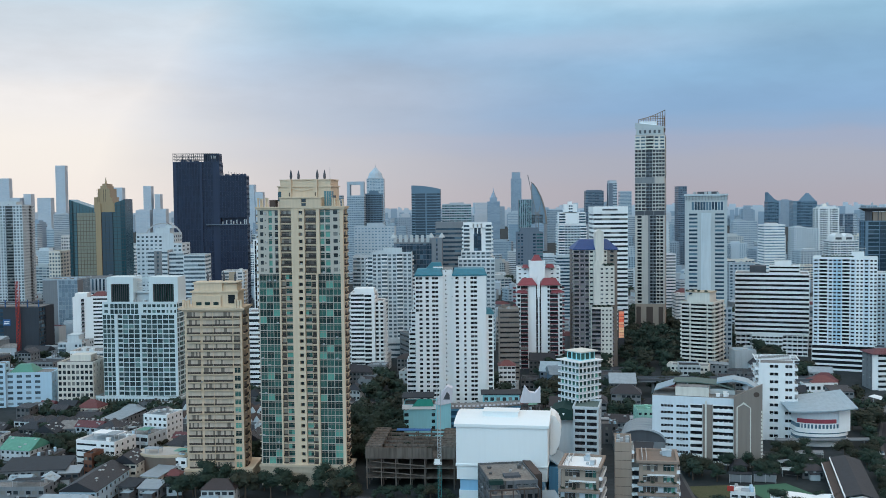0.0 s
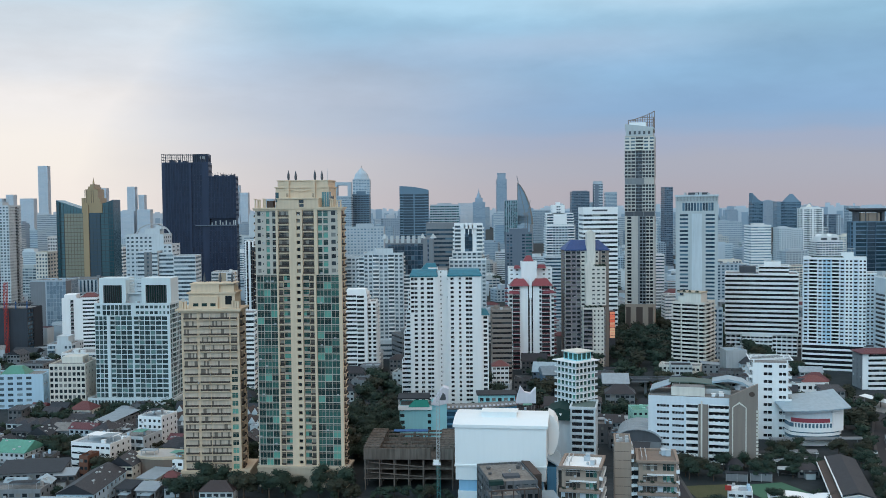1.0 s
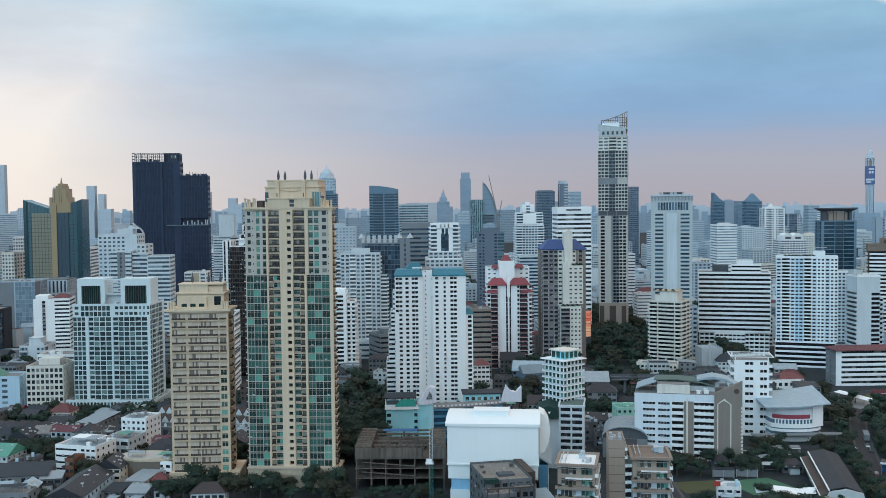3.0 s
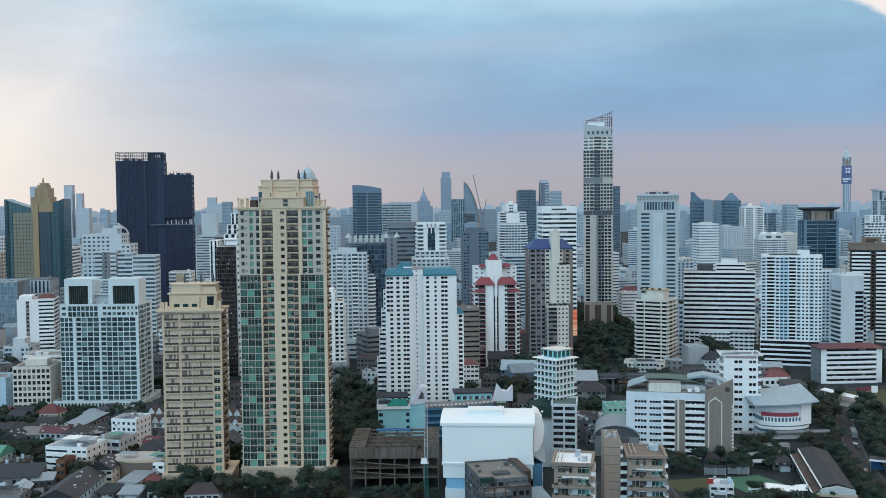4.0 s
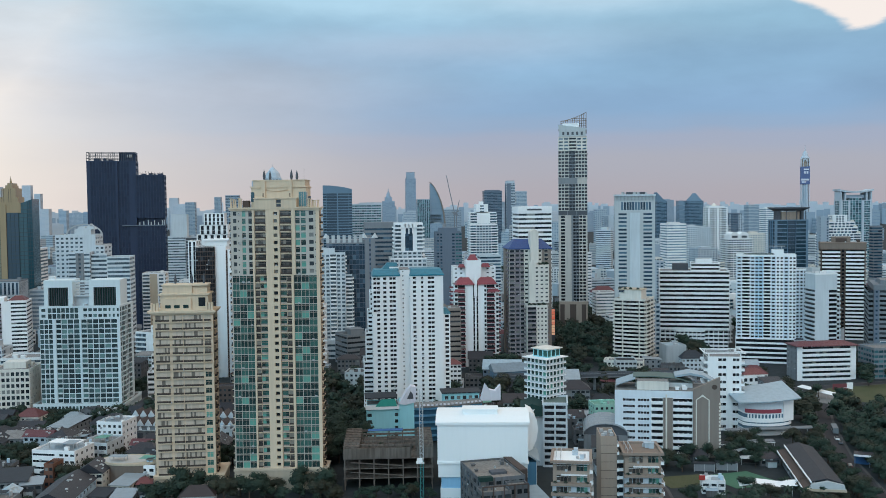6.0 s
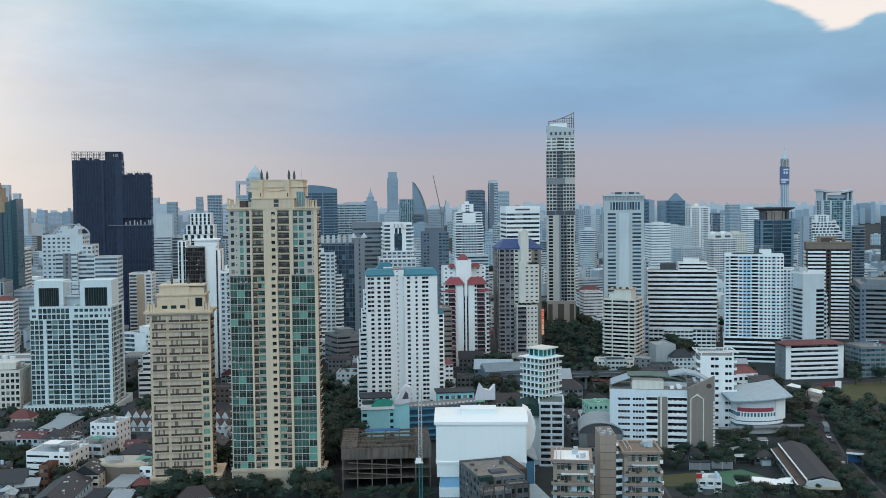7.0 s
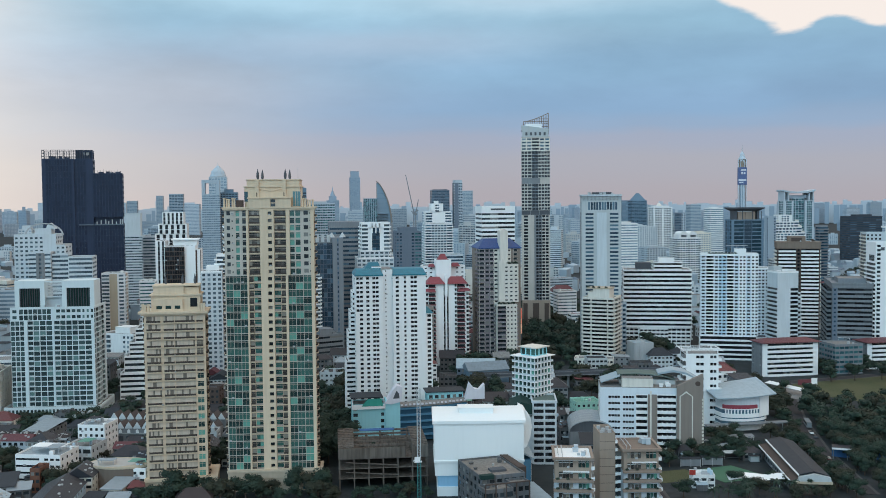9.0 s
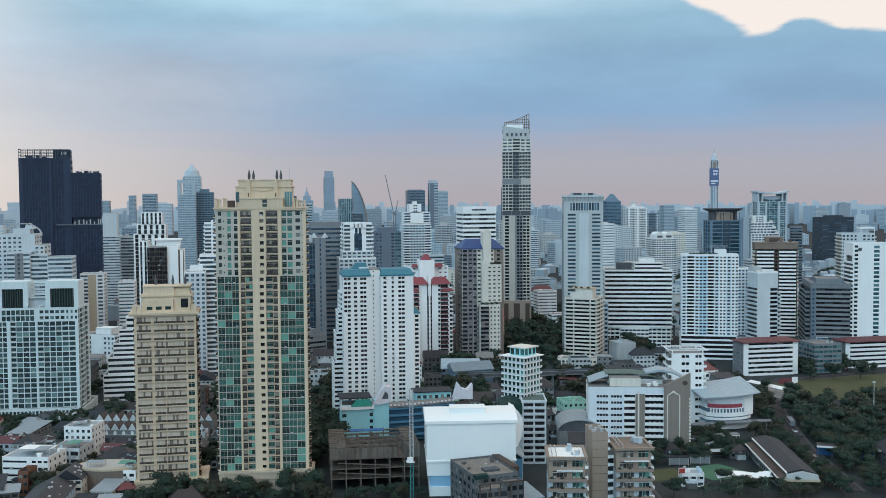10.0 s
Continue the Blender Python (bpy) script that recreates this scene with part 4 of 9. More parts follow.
def teal_roof_tower():
    b = Building("apartment_tower", "white apartment tower with hipped teal tile roofs", 0, 505, 0, CLEAN, DARKWIN, near=230)
    h = 2.354
    w1 = {"gap": 0.04, "sill": 0.24, "head": 0.76}
    fl = [(3, "solid", 1), (36, "win", 2, {"gap": 0.15, "sill": 0.24, "head": 0.76}), (15, "solid", 1), (17, "win", 1, w1), (15, "solid", 1), (34, "win", 2, {"gap": 0.12, "sill": 0.24, "head": 0.76}), (22, "solid", 1)]
    fl2 = [(21, "solid", 1), (17, "win", 1, w1), (18, "solid", 1), (17, "win", 1, w1), (15, "solid", 1), (34, "win", 2, {"gap": 0.12, "sill": 0.24, "head": 0.76}), (22, "solid", 1)]
    fr = [(15, "solid", 1), (17, "win", 1, w1), (27, "solid", 1), (12, "win", 1, w1), (23, "solid", 1), (36, "win", 2, {"gap": 0.1, "sill": 0.24, "head": 0.76}), (47, "solid", 1)]
    top = 78.9
    sp = top - 8 * h
    for vol, z0, z1, f in (((-18.1, -3.9, 0, 22), sp, top, fl), ((-18.1, -3.9, 0, 22), 0, sp, fl2), ((1.2, 18.4, 0.3, 24), 0, top, fr), ((-3.9, 1.2, 2.2, 22), 0, 82.2, [(2, "solid", 1), (1, "win", 1, {"gap": 0.1, "sill": 0.4, "head": 0.7}), (5, "solid", 1)])):
        b.face(vol, "f", z0, z1, h, f)
        for s in "rl":
            b.face(vol, s, z0, z1, h, [(3, "solid", 1), (2, "win", 2), (3, "solid", 1), (2, "win", 2)])
        b.face(vol, "b", z0, z1, h, FW(4))
    b.acc("roof", FLATROOF).box(-3.9, 1.2, 2.2, 22, 82.0, 82.2)
    for x0, x1, y0, y1 in ((-18.4, -3.8, -0.5, 22), (1.0, 18.8, -0.2, 24)):
        t = Acc()
        t.prism([(x0, y0), (x1, y0), (x1, y1), (x0, y1)], top, top + 0.6)
        t.prism([(x0, y0), (x1, y0), (x1, y1), (x0, y1)], top + 0.6, top + 3.2, [(x0 + 1.2, y0 + 6), (x1 - 1.2, y0 + 6), (x1 - 1.2, y1 - 6), (x0 + 1.2, y1 - 6)])
        part("hipped_roof", t, TEALROOF, b.top, "teal tile roof")
    t = Acc().prism([(-13, 8), (-4, 8), (-4, 20), (-13, 20)], top + 2.8, top + 6.2, [(-10, 13), (-5, 13), (-5, 17), (-10, 17)])
    part("hipped_roof", t, TEALROOF, b.top)
    b.volume(-9, -3.9, 9, 18, top, top + 4.2, 3, [(1, "solid", 1)], parapet=0)
    # balcony wing and arcade wing
    steps = (0, 34, 49, 60, 70)
    for i in range(4):
        x0 = -23.0 + i * 1.2
        b.volume(x0, -18.1, 4.5 + i * 0.3, 20, steps[i], steps[i + 1], h, [(1, "band", 2, {"sill": 0.5, "head": 0.95, "gap": 0})], parapet=0.6)
    b.volume(18.4, 22.2, 4, 20, 0, 58.5, h, [(2, "solid", 1), (4, "win", 1, {"gap": 0.1, "sill": 0.15, "head": 0.75}), (1, "solid", 1)], parapet=0)
    part("hipped_roof", Acc().prism([(18, 3.5), (22.8, 3.5), (22.8, 21), (18, 21)], 58.5, 61.0, [(18.2, 9), (21, 9), (21, 16), (18.2, 16)]), TEALROOF, b.top)
    return b.done()


def red_roof_tower():
    b = Building("apartment_tower", "white apartment tower with maroon balconies and red roofs", 60.1, 688, 0, CLEAN, WIN, near=110)
    bal = {"depth": 2.3, "balwall": CLEAN, "railing": MAROON, "rail": 1.0, "win": WIN}
    white = {"depth": 1.5, "balwall": CLEAN, "railing": CLEAN, "rail": 0.95, "win": WIN}
    strip = {"win": DARKWIN, "gap": 0.06, "sill": 0.02, "head": 0.98}
    fr = [(2, "solid", 1), (14, "balc", 1, white), (34, "balc", 1, bal), (8, "solid", 1), (28, "solid", 1, {"out": 0.4}), (8, "glass", 1, strip), (7, "solid", 1, {"out": 0.6}), (8, "glass", 1, strip), (28, "solid", 1, {"out": 0.4}), (10, "balc", 1, white), (38, "balc", 1, bal), (6, "solid", 1), (12, "balc", 1, white)]
    V = (-16, 15.6, 0, 16)
    b.face(V, "f", 0, 58.4, 3.05, fr)
    for s in "rl":
        b.face(V, s, 0, 58.4, 3.05, [(4, "solid", 1), (4, "balc", 2, bal), (4, "solid", 1)])
    b.volume(-14.8, 16, 16, 30, 0, 69.8, 3.05, [(30, "win", 2, {"gap": 0.6, "sill": 0.4, "head": 0.7}), (60, "solid", 1), (30, "win", 2, {"gap": 0.6, "sill": 0.4, "head": 0.7})], parapet=0.5)
    b.volume(-6.5, 4.4, 8, 18, 58.4, 74.6, 3, [(1, "solid", 1)], parapet=0.4)
    for x0, x1, y0, y1, z0, z1, i in ((-15.2, -1.6, -2.2, 10, 58.4, 63.2, 3.4), (-0.2, 14.6, -2.2, 10, 58.4, 63.2, 3.4), (-4.8, 2.4, 9, 17, 75.0, 79.0, 2), (-11.5, -6.6, 12, 17, 69.8, 72, 1), (5.2, 11.5, 12, 17, 69.8, 72.4, 1), (-16.4, -8.5, -2.6, 1.2, 53.2, 55.4, 1.2), (7.5, 16.0, -2.6, 1.2, 53.2, 55.4, 1.2)):
        t = Acc().prism([(x0, y0), (x1, y0), (x1, y1), (x0, y1)], z0, z1, [(x0 + i, y0 + (y1 - y0) * 0.42), (x1 - i, y0 + (y1 - y0) * 0.42), (x1 - i, y0 + (y1 - y0) * 0.58), (x0 + i, y0 + (y1 - y0) * 0.58)])
        part("hipped_roof", t, REDTILE, b.top, "red tile roof")
    b.acc("spine", CLEAN).box(-1.9, 0.1, -1.4, 2, 50, 64.0)
    b.acc("spine", CLEAN).side([(-1.9, 64), (0.1, 64), (-0.9, 65.4)], -1.4, 2)
    b.acc("roof", FLATROOF).box(-15.8, 15.4, 0.2, 16, 58.3, 58.5)
    return b.done()


def blue_roof_tower():
    b = Building("apartment_tower", "cream apartment tower with a hipped blue roof and gabled slab", 99.8, 694, 0, CREAM, WIN, near=120)
    dk = {"depth": 1.2, "balwall": MAUVE, "rail": 0.9}
    V = (-15.3, 15.3, 0, 26)
    h = 3.0
    w = {"gap": 0.35, "sill": 0.35, "head": 0.75}
    b.face(V, "f", 0, 82.4, h, [(20, "balc", 1, dk), (20, "win", 1, {"wall": MAUVE}), (14, "balc", 1, dk), (52, "win", 3, w), (12, "win", 1, w), (10, "solid", 1, {"wall": BROWN}), (14, "balc", 1, {"depth": 1.0, "balwall": BROWN}), (12, "solid", 1, {"wall": BROWN})])
    for s in "rlb":
        b.face(V, s, 0, 82.4, h, [(5, "solid", 1, {"wall": BROWN}), (5, "win", 2, {"wall": BROWN}), (5, "balc", 2, dk)])
    x0, x1, y0, y1 = -15.9, 15.9, -0.8, 26.8
    t = Acc().prism([(x0, y0), (x1, y0), (x1, y1), (x0, y1)], 82.4, 83.0).prism([(x0, y0), (x1, y0), (x1, y1), (x0, y1)], 83.0, 89.4, [(x0 + 6, y0 + 11), (x1 - 6, y0 + 11), (x1 - 6, y1 - 11), (x0 + 6, y1 - 11)])
    part("hipped_roof", t, BLUEROOF, b.top, "blue tile roof")
    s = b.acc("slab", CREAM)
    s.box(-0.4, 5.4, -3.2, 6, 70, 95.0)
    s.side([(-0.4, 95.0), (5.4, 95.0), (2.5, 96.8)], -3.2, 6)
    # gabled lower blocks with roof gardens
    b.volume(-1.8, 12.6, -4.6, 0, 44, 70.6, h, [(22, "solid", 1), (60, "win", 3, {"gap": 0.5, "sill": 0.35, "head": 0.7})], parapet=0.8)
    part("gable", Acc().side([(-1.9, 70.4), (4.0, 70.4), (4.0, 72.4), (1.0, 75.4), (-1.9, 72.4)], -4.7, -0.1), CREAM, b.top)
    b.volume(-4.0, 10.6, -8.6, 0, 0, 42.0, h, [(50, "balc", 2, dk), (60, "win", 3, {"gap": 0.55, "sill": 0.3, "head": 0.7})], parapet=0.9)
    for x, y, z in ((5.5, -3, 71.4), (8.5, -2.5, 71.4), (11, -3, 71.6), (-2, -7, 42.8), (1, -7, 42.8), (4.5, -6.8, 42.6), (8, -7, 43)):
        bush(x, y, z, 1.7, b.top)
    return b.done()


def sail_tower():
    b = Building("apartment_tower", "very tall grey residential tower with a lattice sail on top", 167.4, 850, -14, WARMGREY, NAVYG, near=140, trim=WARMGREY)
    V = (-12.6, 12.6, 0, 26)
    w = {"gap": 0.2, "sill": 0.2, "head": 0.86, "win": DARKWIN}
    up = [(30, "win", 2, {**w, "wall": WARMGREY}), (22, "win", 1, {**w, "wall": WARMGREY}), (30, "win", 2, {"gap": 0.1, "sill": 0.1, "head": 0.85, "wall": MIDGREY, "win": DARKWIN}), (30, "win", 2, {**w, "wall": WARMGREY}), (28, "win", 2, {**w, "wall": WARMGREY})]
    lo = [(10, "solid", 1, {"wall": WARMGREY}), (24, "win", 1, {**w, "gap": 0.15}), (30, "solid", 1, {"wall": WARMGREY, "out": 0.5}), (8, "solid", 1, {"wall": MIDGREY}), (30, "win", 2, {"gap": 0.2, "sill": 0.15, "head": 0.85, "wall": MIDGREY, "win": DARKWIN}), (36, "win", 2, w), (6, "solid", 1)]
    sd = [(1, "win", 6, w)]
    for z0, z1, f in ((28, 104, lo), (108, 131.6, up), (136.6, 160.5, up), (160.5, 172, [(2, "win", 2, {"gap": 0.25, "sill": 0.35, "head": 0.85, "wall": CREAM, "win": WIN_BLUE}), (1.4, "balc", 1, {"depth": 0.9, "balwall": CREAM, "win": DARKWIN}), (2, "win", 2, {"gap": 0.3, "sill": 0.3, "head": 0.8, "wall": CREAM, "win": NAVYG})])):
        b.face(V, "f", z0, z1, 2.97, f)
        for s in "rlb":
            b.face(V, s, z0, z1, 2.97, sd)
    b.block(-12.2, 12.2, 0.4, 25.6, 104, 108, "sky_garden", DARKGREY)
    b.block(-12.5, 4.0, 0.1, 25.9, 131.6, 136.6, "plant_floor", GREY)
    b.block(4.0, 12.3, 0.1, 25.9, 131.6, 136.6, "plant_floor", WARMGREY)
    for x in (-12.6, -5, 3, 12.2):
        b.block(x, x + 0.5, -0.1, 0.4, 104, 108, "column", GREY)
    b.acc("crown_glazing", LIGHTGREY).box(-11.6, 11.4, 0.6, 25, 172, 178.6)
    for x in (-8, -4, 0, 4, 8):
        b.acc("crown_slot", DARKGREY, x).box(x - 0.9, x + 0.9, 0.45, 0.6, 174.2, 177.0)
    part("crown_slope", Acc().side([(-12.4, 178.6), (12.2, 178.6), (12.2, 180.0), (-12.4, 183.4)], 1.0, 24), LIGHTGREY, b.top, "sloping pale roof")
    b.block(-12.4, 12.5, 0.2, 25.6, 172, 173, "ledge", WARMGREY)
    b.block(-8.8, 5.6, 2, 20, 178.6, 184.6, "crown", CLEAN)
    s = b.acc("sail", ROOF_BROWN)
    ztop = lambda x: 188.2 + 7.4 * ((x + 10.6) / 22.4) ** 1.5
    for i in range(12):
        x = -10.6 + i * 22.4 / 11
        s.box(x - 0.3, x + 0.3, 20.0, 20.6, 176, ztop(x))
    for i in range(11):
        xa, xb = -10.6 + i * 22.4 / 11, -10.6 + (i + 1) * 22.4 / 11
        s.side([(xa, ztop(xa) - 0.6), (xb, ztop(xb) - 0.6), (xb, ztop(xb)), (xa, ztop(xa))], 19.9, 20.6)
    for z in (181, 183.4, 185.8, 188.0, 190.2):
        k = 22.4 * (max(0.0, z - 188.2) / 7.4) ** 0.667
        s.box(-10.6 + max(0, k), 11.8, 20.0, 20.5, z - 0.26, z + 0.26)
    s.box(11.2, 11.8, 6, 20.5, 176, 189)
    b.block(-12.2, 12.6, -1.2, 26, 6.5, 28, "podium", TAUPE)
    for x0, x1 in ((-11.4, -7.6), (-2.9, 2.6), (7.4, 11.2)):
        b.block(x0, x1, -1.45, -1.2, 8, 25.5, "louvre", DKBROWN)
    b.block(-12.6, 13, -1.0, 26, 0, 6.5, "base", DARKGREY)
    return b.done()


def grand_office():
    b = Building("office_tower", "tall pale grey office tower with a louvred top", 179.4, 704, -15, LIGHTGREY, NAVYG, near=110)
    V = (-14.6, 14.6, 0, 30)
    slit = {"gap": 0.12, "sill": 0.34, "head": 0.84}
    b.face(V, "f", 0, 107.5, 2.85, [(6, "solid", 1), (16, "win", 1, slit), (5, "solid", 1), (17, "solid", 1, {"out": 0.8, "wall": COOL}), (5, "solid", 1), (17, "win", 1, slit), (4, "solid", 1)])
    for s in "rl":
        b.face(V, s, 0, 107.5, 2.85, [(4, "solid", 1), (8, "win", 3, {**slit, "wall": GREY}), (4, "solid", 1)])
    b.face(V, "b", 0, 107.5, 2.85, FW(5))
    b.volume(-14.6, 14.6, 0, 30, 107.5, 120.8, 13.3, [(5, "solid", 1), (24, "win", 11, {"gap": 0.22, "sill": 0.15, "head": 0.58}), (3, "solid", 1)], parapet=0)
    b.block(-15.2, 15.2, -0.6, 30.6, 119.6, 120.9, "cornice", COOL)
    for i in range(30):
        b.acc("lattice", GREY).box(-14.4 + i, -14.2 + i, -0.35, -0.1, 116.4, 119.6)
    b.clutter(-12, 12, 2, 28, 120.9, 8, 9, 2.2)
    b.block(-6, 8, 6, 20, 121, 122.6, "helideck", DARKGREY)
    return b.done()


def cream_tower():
    b = Building("apartment_tower", "cream apartment tower with continuous balconies", 164.8, 668, -33, CREAM, WIN, near=80)
    bal = {"depth": 1.5, "rail": 1.15, "balwall": CREAM, "win": DARKWIN}
    b.volume(-11, 11, 0, 22, 6, 46.8, 2.75, [(6, "balc", 4, bal), (0.5, "solid", 1), (12, "balc", 8, bal), (0.5, "solid", 1), (4, "balc", 3, bal)], [(3, "balc", 2, bal), (1, "solid", 1), (10, "balc", 7, bal), (1, "solid", 1), (6, "balc", 4, bal), (1, "solid", 1)], parapet=1.2, cornice=0.3)
    b.block(-4.5, 7.5, 3, 16, 46.9, 54.0, "penthouse", CREAM)
    b.block(-8.5, -4.5, 4, 14, 46.9, 51.5, "penthouse", CREAM)
    b.block(-9, 8, 2.6, 16.5, 53.8, 54.5, "penthouse", TAN)
    b.volume(-14, 14, -3, 24, 0, 5.9, 3, [(1, "band", 5, {"sill": 0.45, "head": 0.9})], parapet=0.8)
    for x in (-8, -4, 0, 5):
        bush(x, 2.5, 54.6, 1.2, b.top)
    return b.done()


def ribbon_office():
    b = Building("office_building", "white office block with dark ribbon windows", 236.4, 737, -17, CLEAN, DARKWIN, near=100)
    b.volume(-26.4, 26.4, 0, 34, 15.6, 60.4, 3.45, [(1, "band", 12, {"sill": 0.5, "head": 0.99, "win": DARKWIN})], parapet=1.2)
    b.volume(-25.6, 25.6, 1.0, 33, 0, 15.2, 3.0, [(1, "win", 14, {"gap": 0.18, "sill": 0.35, "head": 0.85})], parapet=0)
    b.volume(-14, 8, -3.0, 1.0, 0, 15.0, 3.0, [(1, "win", 7, {"gap": 0.2, "sill": 0.4, "head": 0.85})], parapet=0.8)
    b.volume(-2, 20, 12, 28, 60.5, 66.5, 3.0, [(1, "band", 3, {"sill": 0.35, "head": 0.8})], parapet=0.6)
    b.volume(2, 14, 14, 26, 66.5, 69.5, 3.0, [(1, "solid", 1)], parapet=0.5)
    b.block(-16, -4, 16, 26, 60.5, 66, "plant_room", DARKGREY)
    b.block(-24, -5, 4, 12, 60.5, 61.4, "plant_room", GREY)
    return b.done()


def blue_white_tower():
    b = Building("apartment_tower", "white apartment tower with sky blue painted columns", 264.5, 670, -22, CLEAN, DARKWIN, near=200)
    h = 2.4
    w = {"gap": 0.42, "sill": 0.28, "head": 0.74}
    bl = {**w, "wall": PALEBLUE}
    half = {**w, "wall": ICEBLUE}
    bal = {"depth": 0.7, "rail": 0.7}
    fr = [(28, "win", 1, half), (40, "balc", 2, bal), (26, "win", 1, half), (14, "win", 1, {**bl, "gap": 0.1}), (26, "win", 1, bl), (36, "balc", 2, bal), (26, "win", 1, half), (36, "win", 2, w), (26, "win", 1, half), (36, "win", 2, w)]
    b.volume(-20.2, 20.2, 0, 18, 17.5, 75.9, h, fr, [(1, "win", 6, half)], parapet=1.2)
    b.volume(20.2, 27.8, 5, 20, 17.5, 66, h, [(1, "win", 3, half)], [(1, "win", 5, half)], parapet=0.8)
    b.volume(-20.6, 19, -2, 22, 0, 17.0, 3.4, [(1, "band", 1, {"sill": 0.4, "head": 1.0, "win": DARKWIN})], parapet=0.8)
    b.block(-20.4, 27.8, 0.3, 19, 16.9, 17.6, "slab", DARKGREY)
    for i in range(9):
        bush(-14 + i * 2.3, 2.6, 76.6, 1.5, b.top)
    b.volume(4, 12, 5, 14, 76, 80, 3, [(1, "solid", 1)], parapet=0.4)
    f = b.acc("roof_frame", STEEL)
    for x in (1.5, 5.5, 10.5):
        f.box(x - 0.15, x + 0.15, 6, 6.3, 76, 83)
    f.box(-2, 13, 5.9, 6.4, 82.6, 83.1)
    return b.done()


def slab_tower():
    b = Building("apartment_tower", "white slab tower with stepped side windows", 286.0, 640, 0, COOL, DARKWIN, near=60)
    W, top = 15.7, 64.6
    V = (0, W, 0, 15)
    b.face(V, "f", 0, 54.6, 3.1, [(62, "solid", 1), (38, "win", 1, {"gap": 0.04, "sill": 0.2, "head": 0.8})])
    b.face(V, "f", 54.6, top, 5, [(1, "solid", 1)])
    b.face(V, "l", 0, 54.6, 3.1, [(1, "balc", 4, {"depth": 1.0, "rail": 1.3, "balwall": COOL})])
    b.face(V, "l", 54.6, top, 5, [(1, "solid", 1)])
    for s in "rb":
        b.face(V, s, 0, top, 3.1, FW(4))
    b.acc("roof", FLATROOF).box(0.2, W - 0.2, 0.2, 14.8, top - 0.2, top + 0.1)
    p = b.acc("parapet", CLEAN)
    p.rim(-0.1, W + 0.1, -0.1, 15.1, 0.4, top, top + 1.2)
    b.acc("roof_frame", LIGHTGREY).rim(0.4, 6.4, 6, 14, 0.5, top + 1.8, top + 4.2)
    for x, y in ((0.4, 6), (5.9, 6), (0.4, 13.5), (5.9, 13.5)):
        b.block(x, x + 0.5, y, y + 0.5, top + 0.1, top + 1.8, "roof_post", LIGHTGREY)
    b.volume(W, W + 3.6, 3, 14, 0, 50, 3.1, [(1, "balc", 1, {"depth": 0.9, "rail": 1.2, "balwall": COOL})], parapet=0.6)
    return b.done()


def brown_tower():
    b = Building("apartment_tower", "dark brown tower with white balcony bands and a brown attic", 374.4, 770.6, -22, DKBROWN, DARKWIN, near=60)
    bd = {"depth": 1.3, "rail": 1.45, "balwall": CLEAN}
    V = (-17.2, 17.2, 0, 18)
    b.face(V, "f", 0, 74.4, 3.1, [(1, "solid", 1), (16, "balc", 4, bd), (1, "solid", 1, {"out": 0.9}), (2.4, "glass", 1, {"out": 0.4, "sill": 0.2, "head": 0.8}), (1, "solid", 1, {"out": 0.9}), (16, "balc", 4, bd), (1, "solid", 1)])
    for s in "lr":
        b.face(V, s, 0, 74.4, 3.1, [(3, "solid", 1), (5, "balc", 2, {**bd, "balwall": CREAM}), (4, "win", 1, {"gap": 0.5}), (5, "balc", 2, {**bd, "balwall": CREAM}), (1, "solid", 1)])
    b.face(V, "b", 0, 74.4, 3.1, FW(8))
    b.block(-17.6, 17.6, -1.3, 18.4, 74.4, 79.2, "attic", ROOF_BROWN)
    b.block(-17.9, 17.9, -1.6, 18.7, 79.2, 80.0, "attic_rim", ROOF_BROWN)
    b.block(-8, 6, 4, 14, 80.0, 84.6, "plant_room", ROOF_BROWN)
    b.block(-5.5, 3, 3.6, 4.0, 80.4, 83.4, "vent", DKBROWN)
    b.clutter(-15, 15, 3, 16, 79.9, 6, 5, 2.4)
    return b.done()


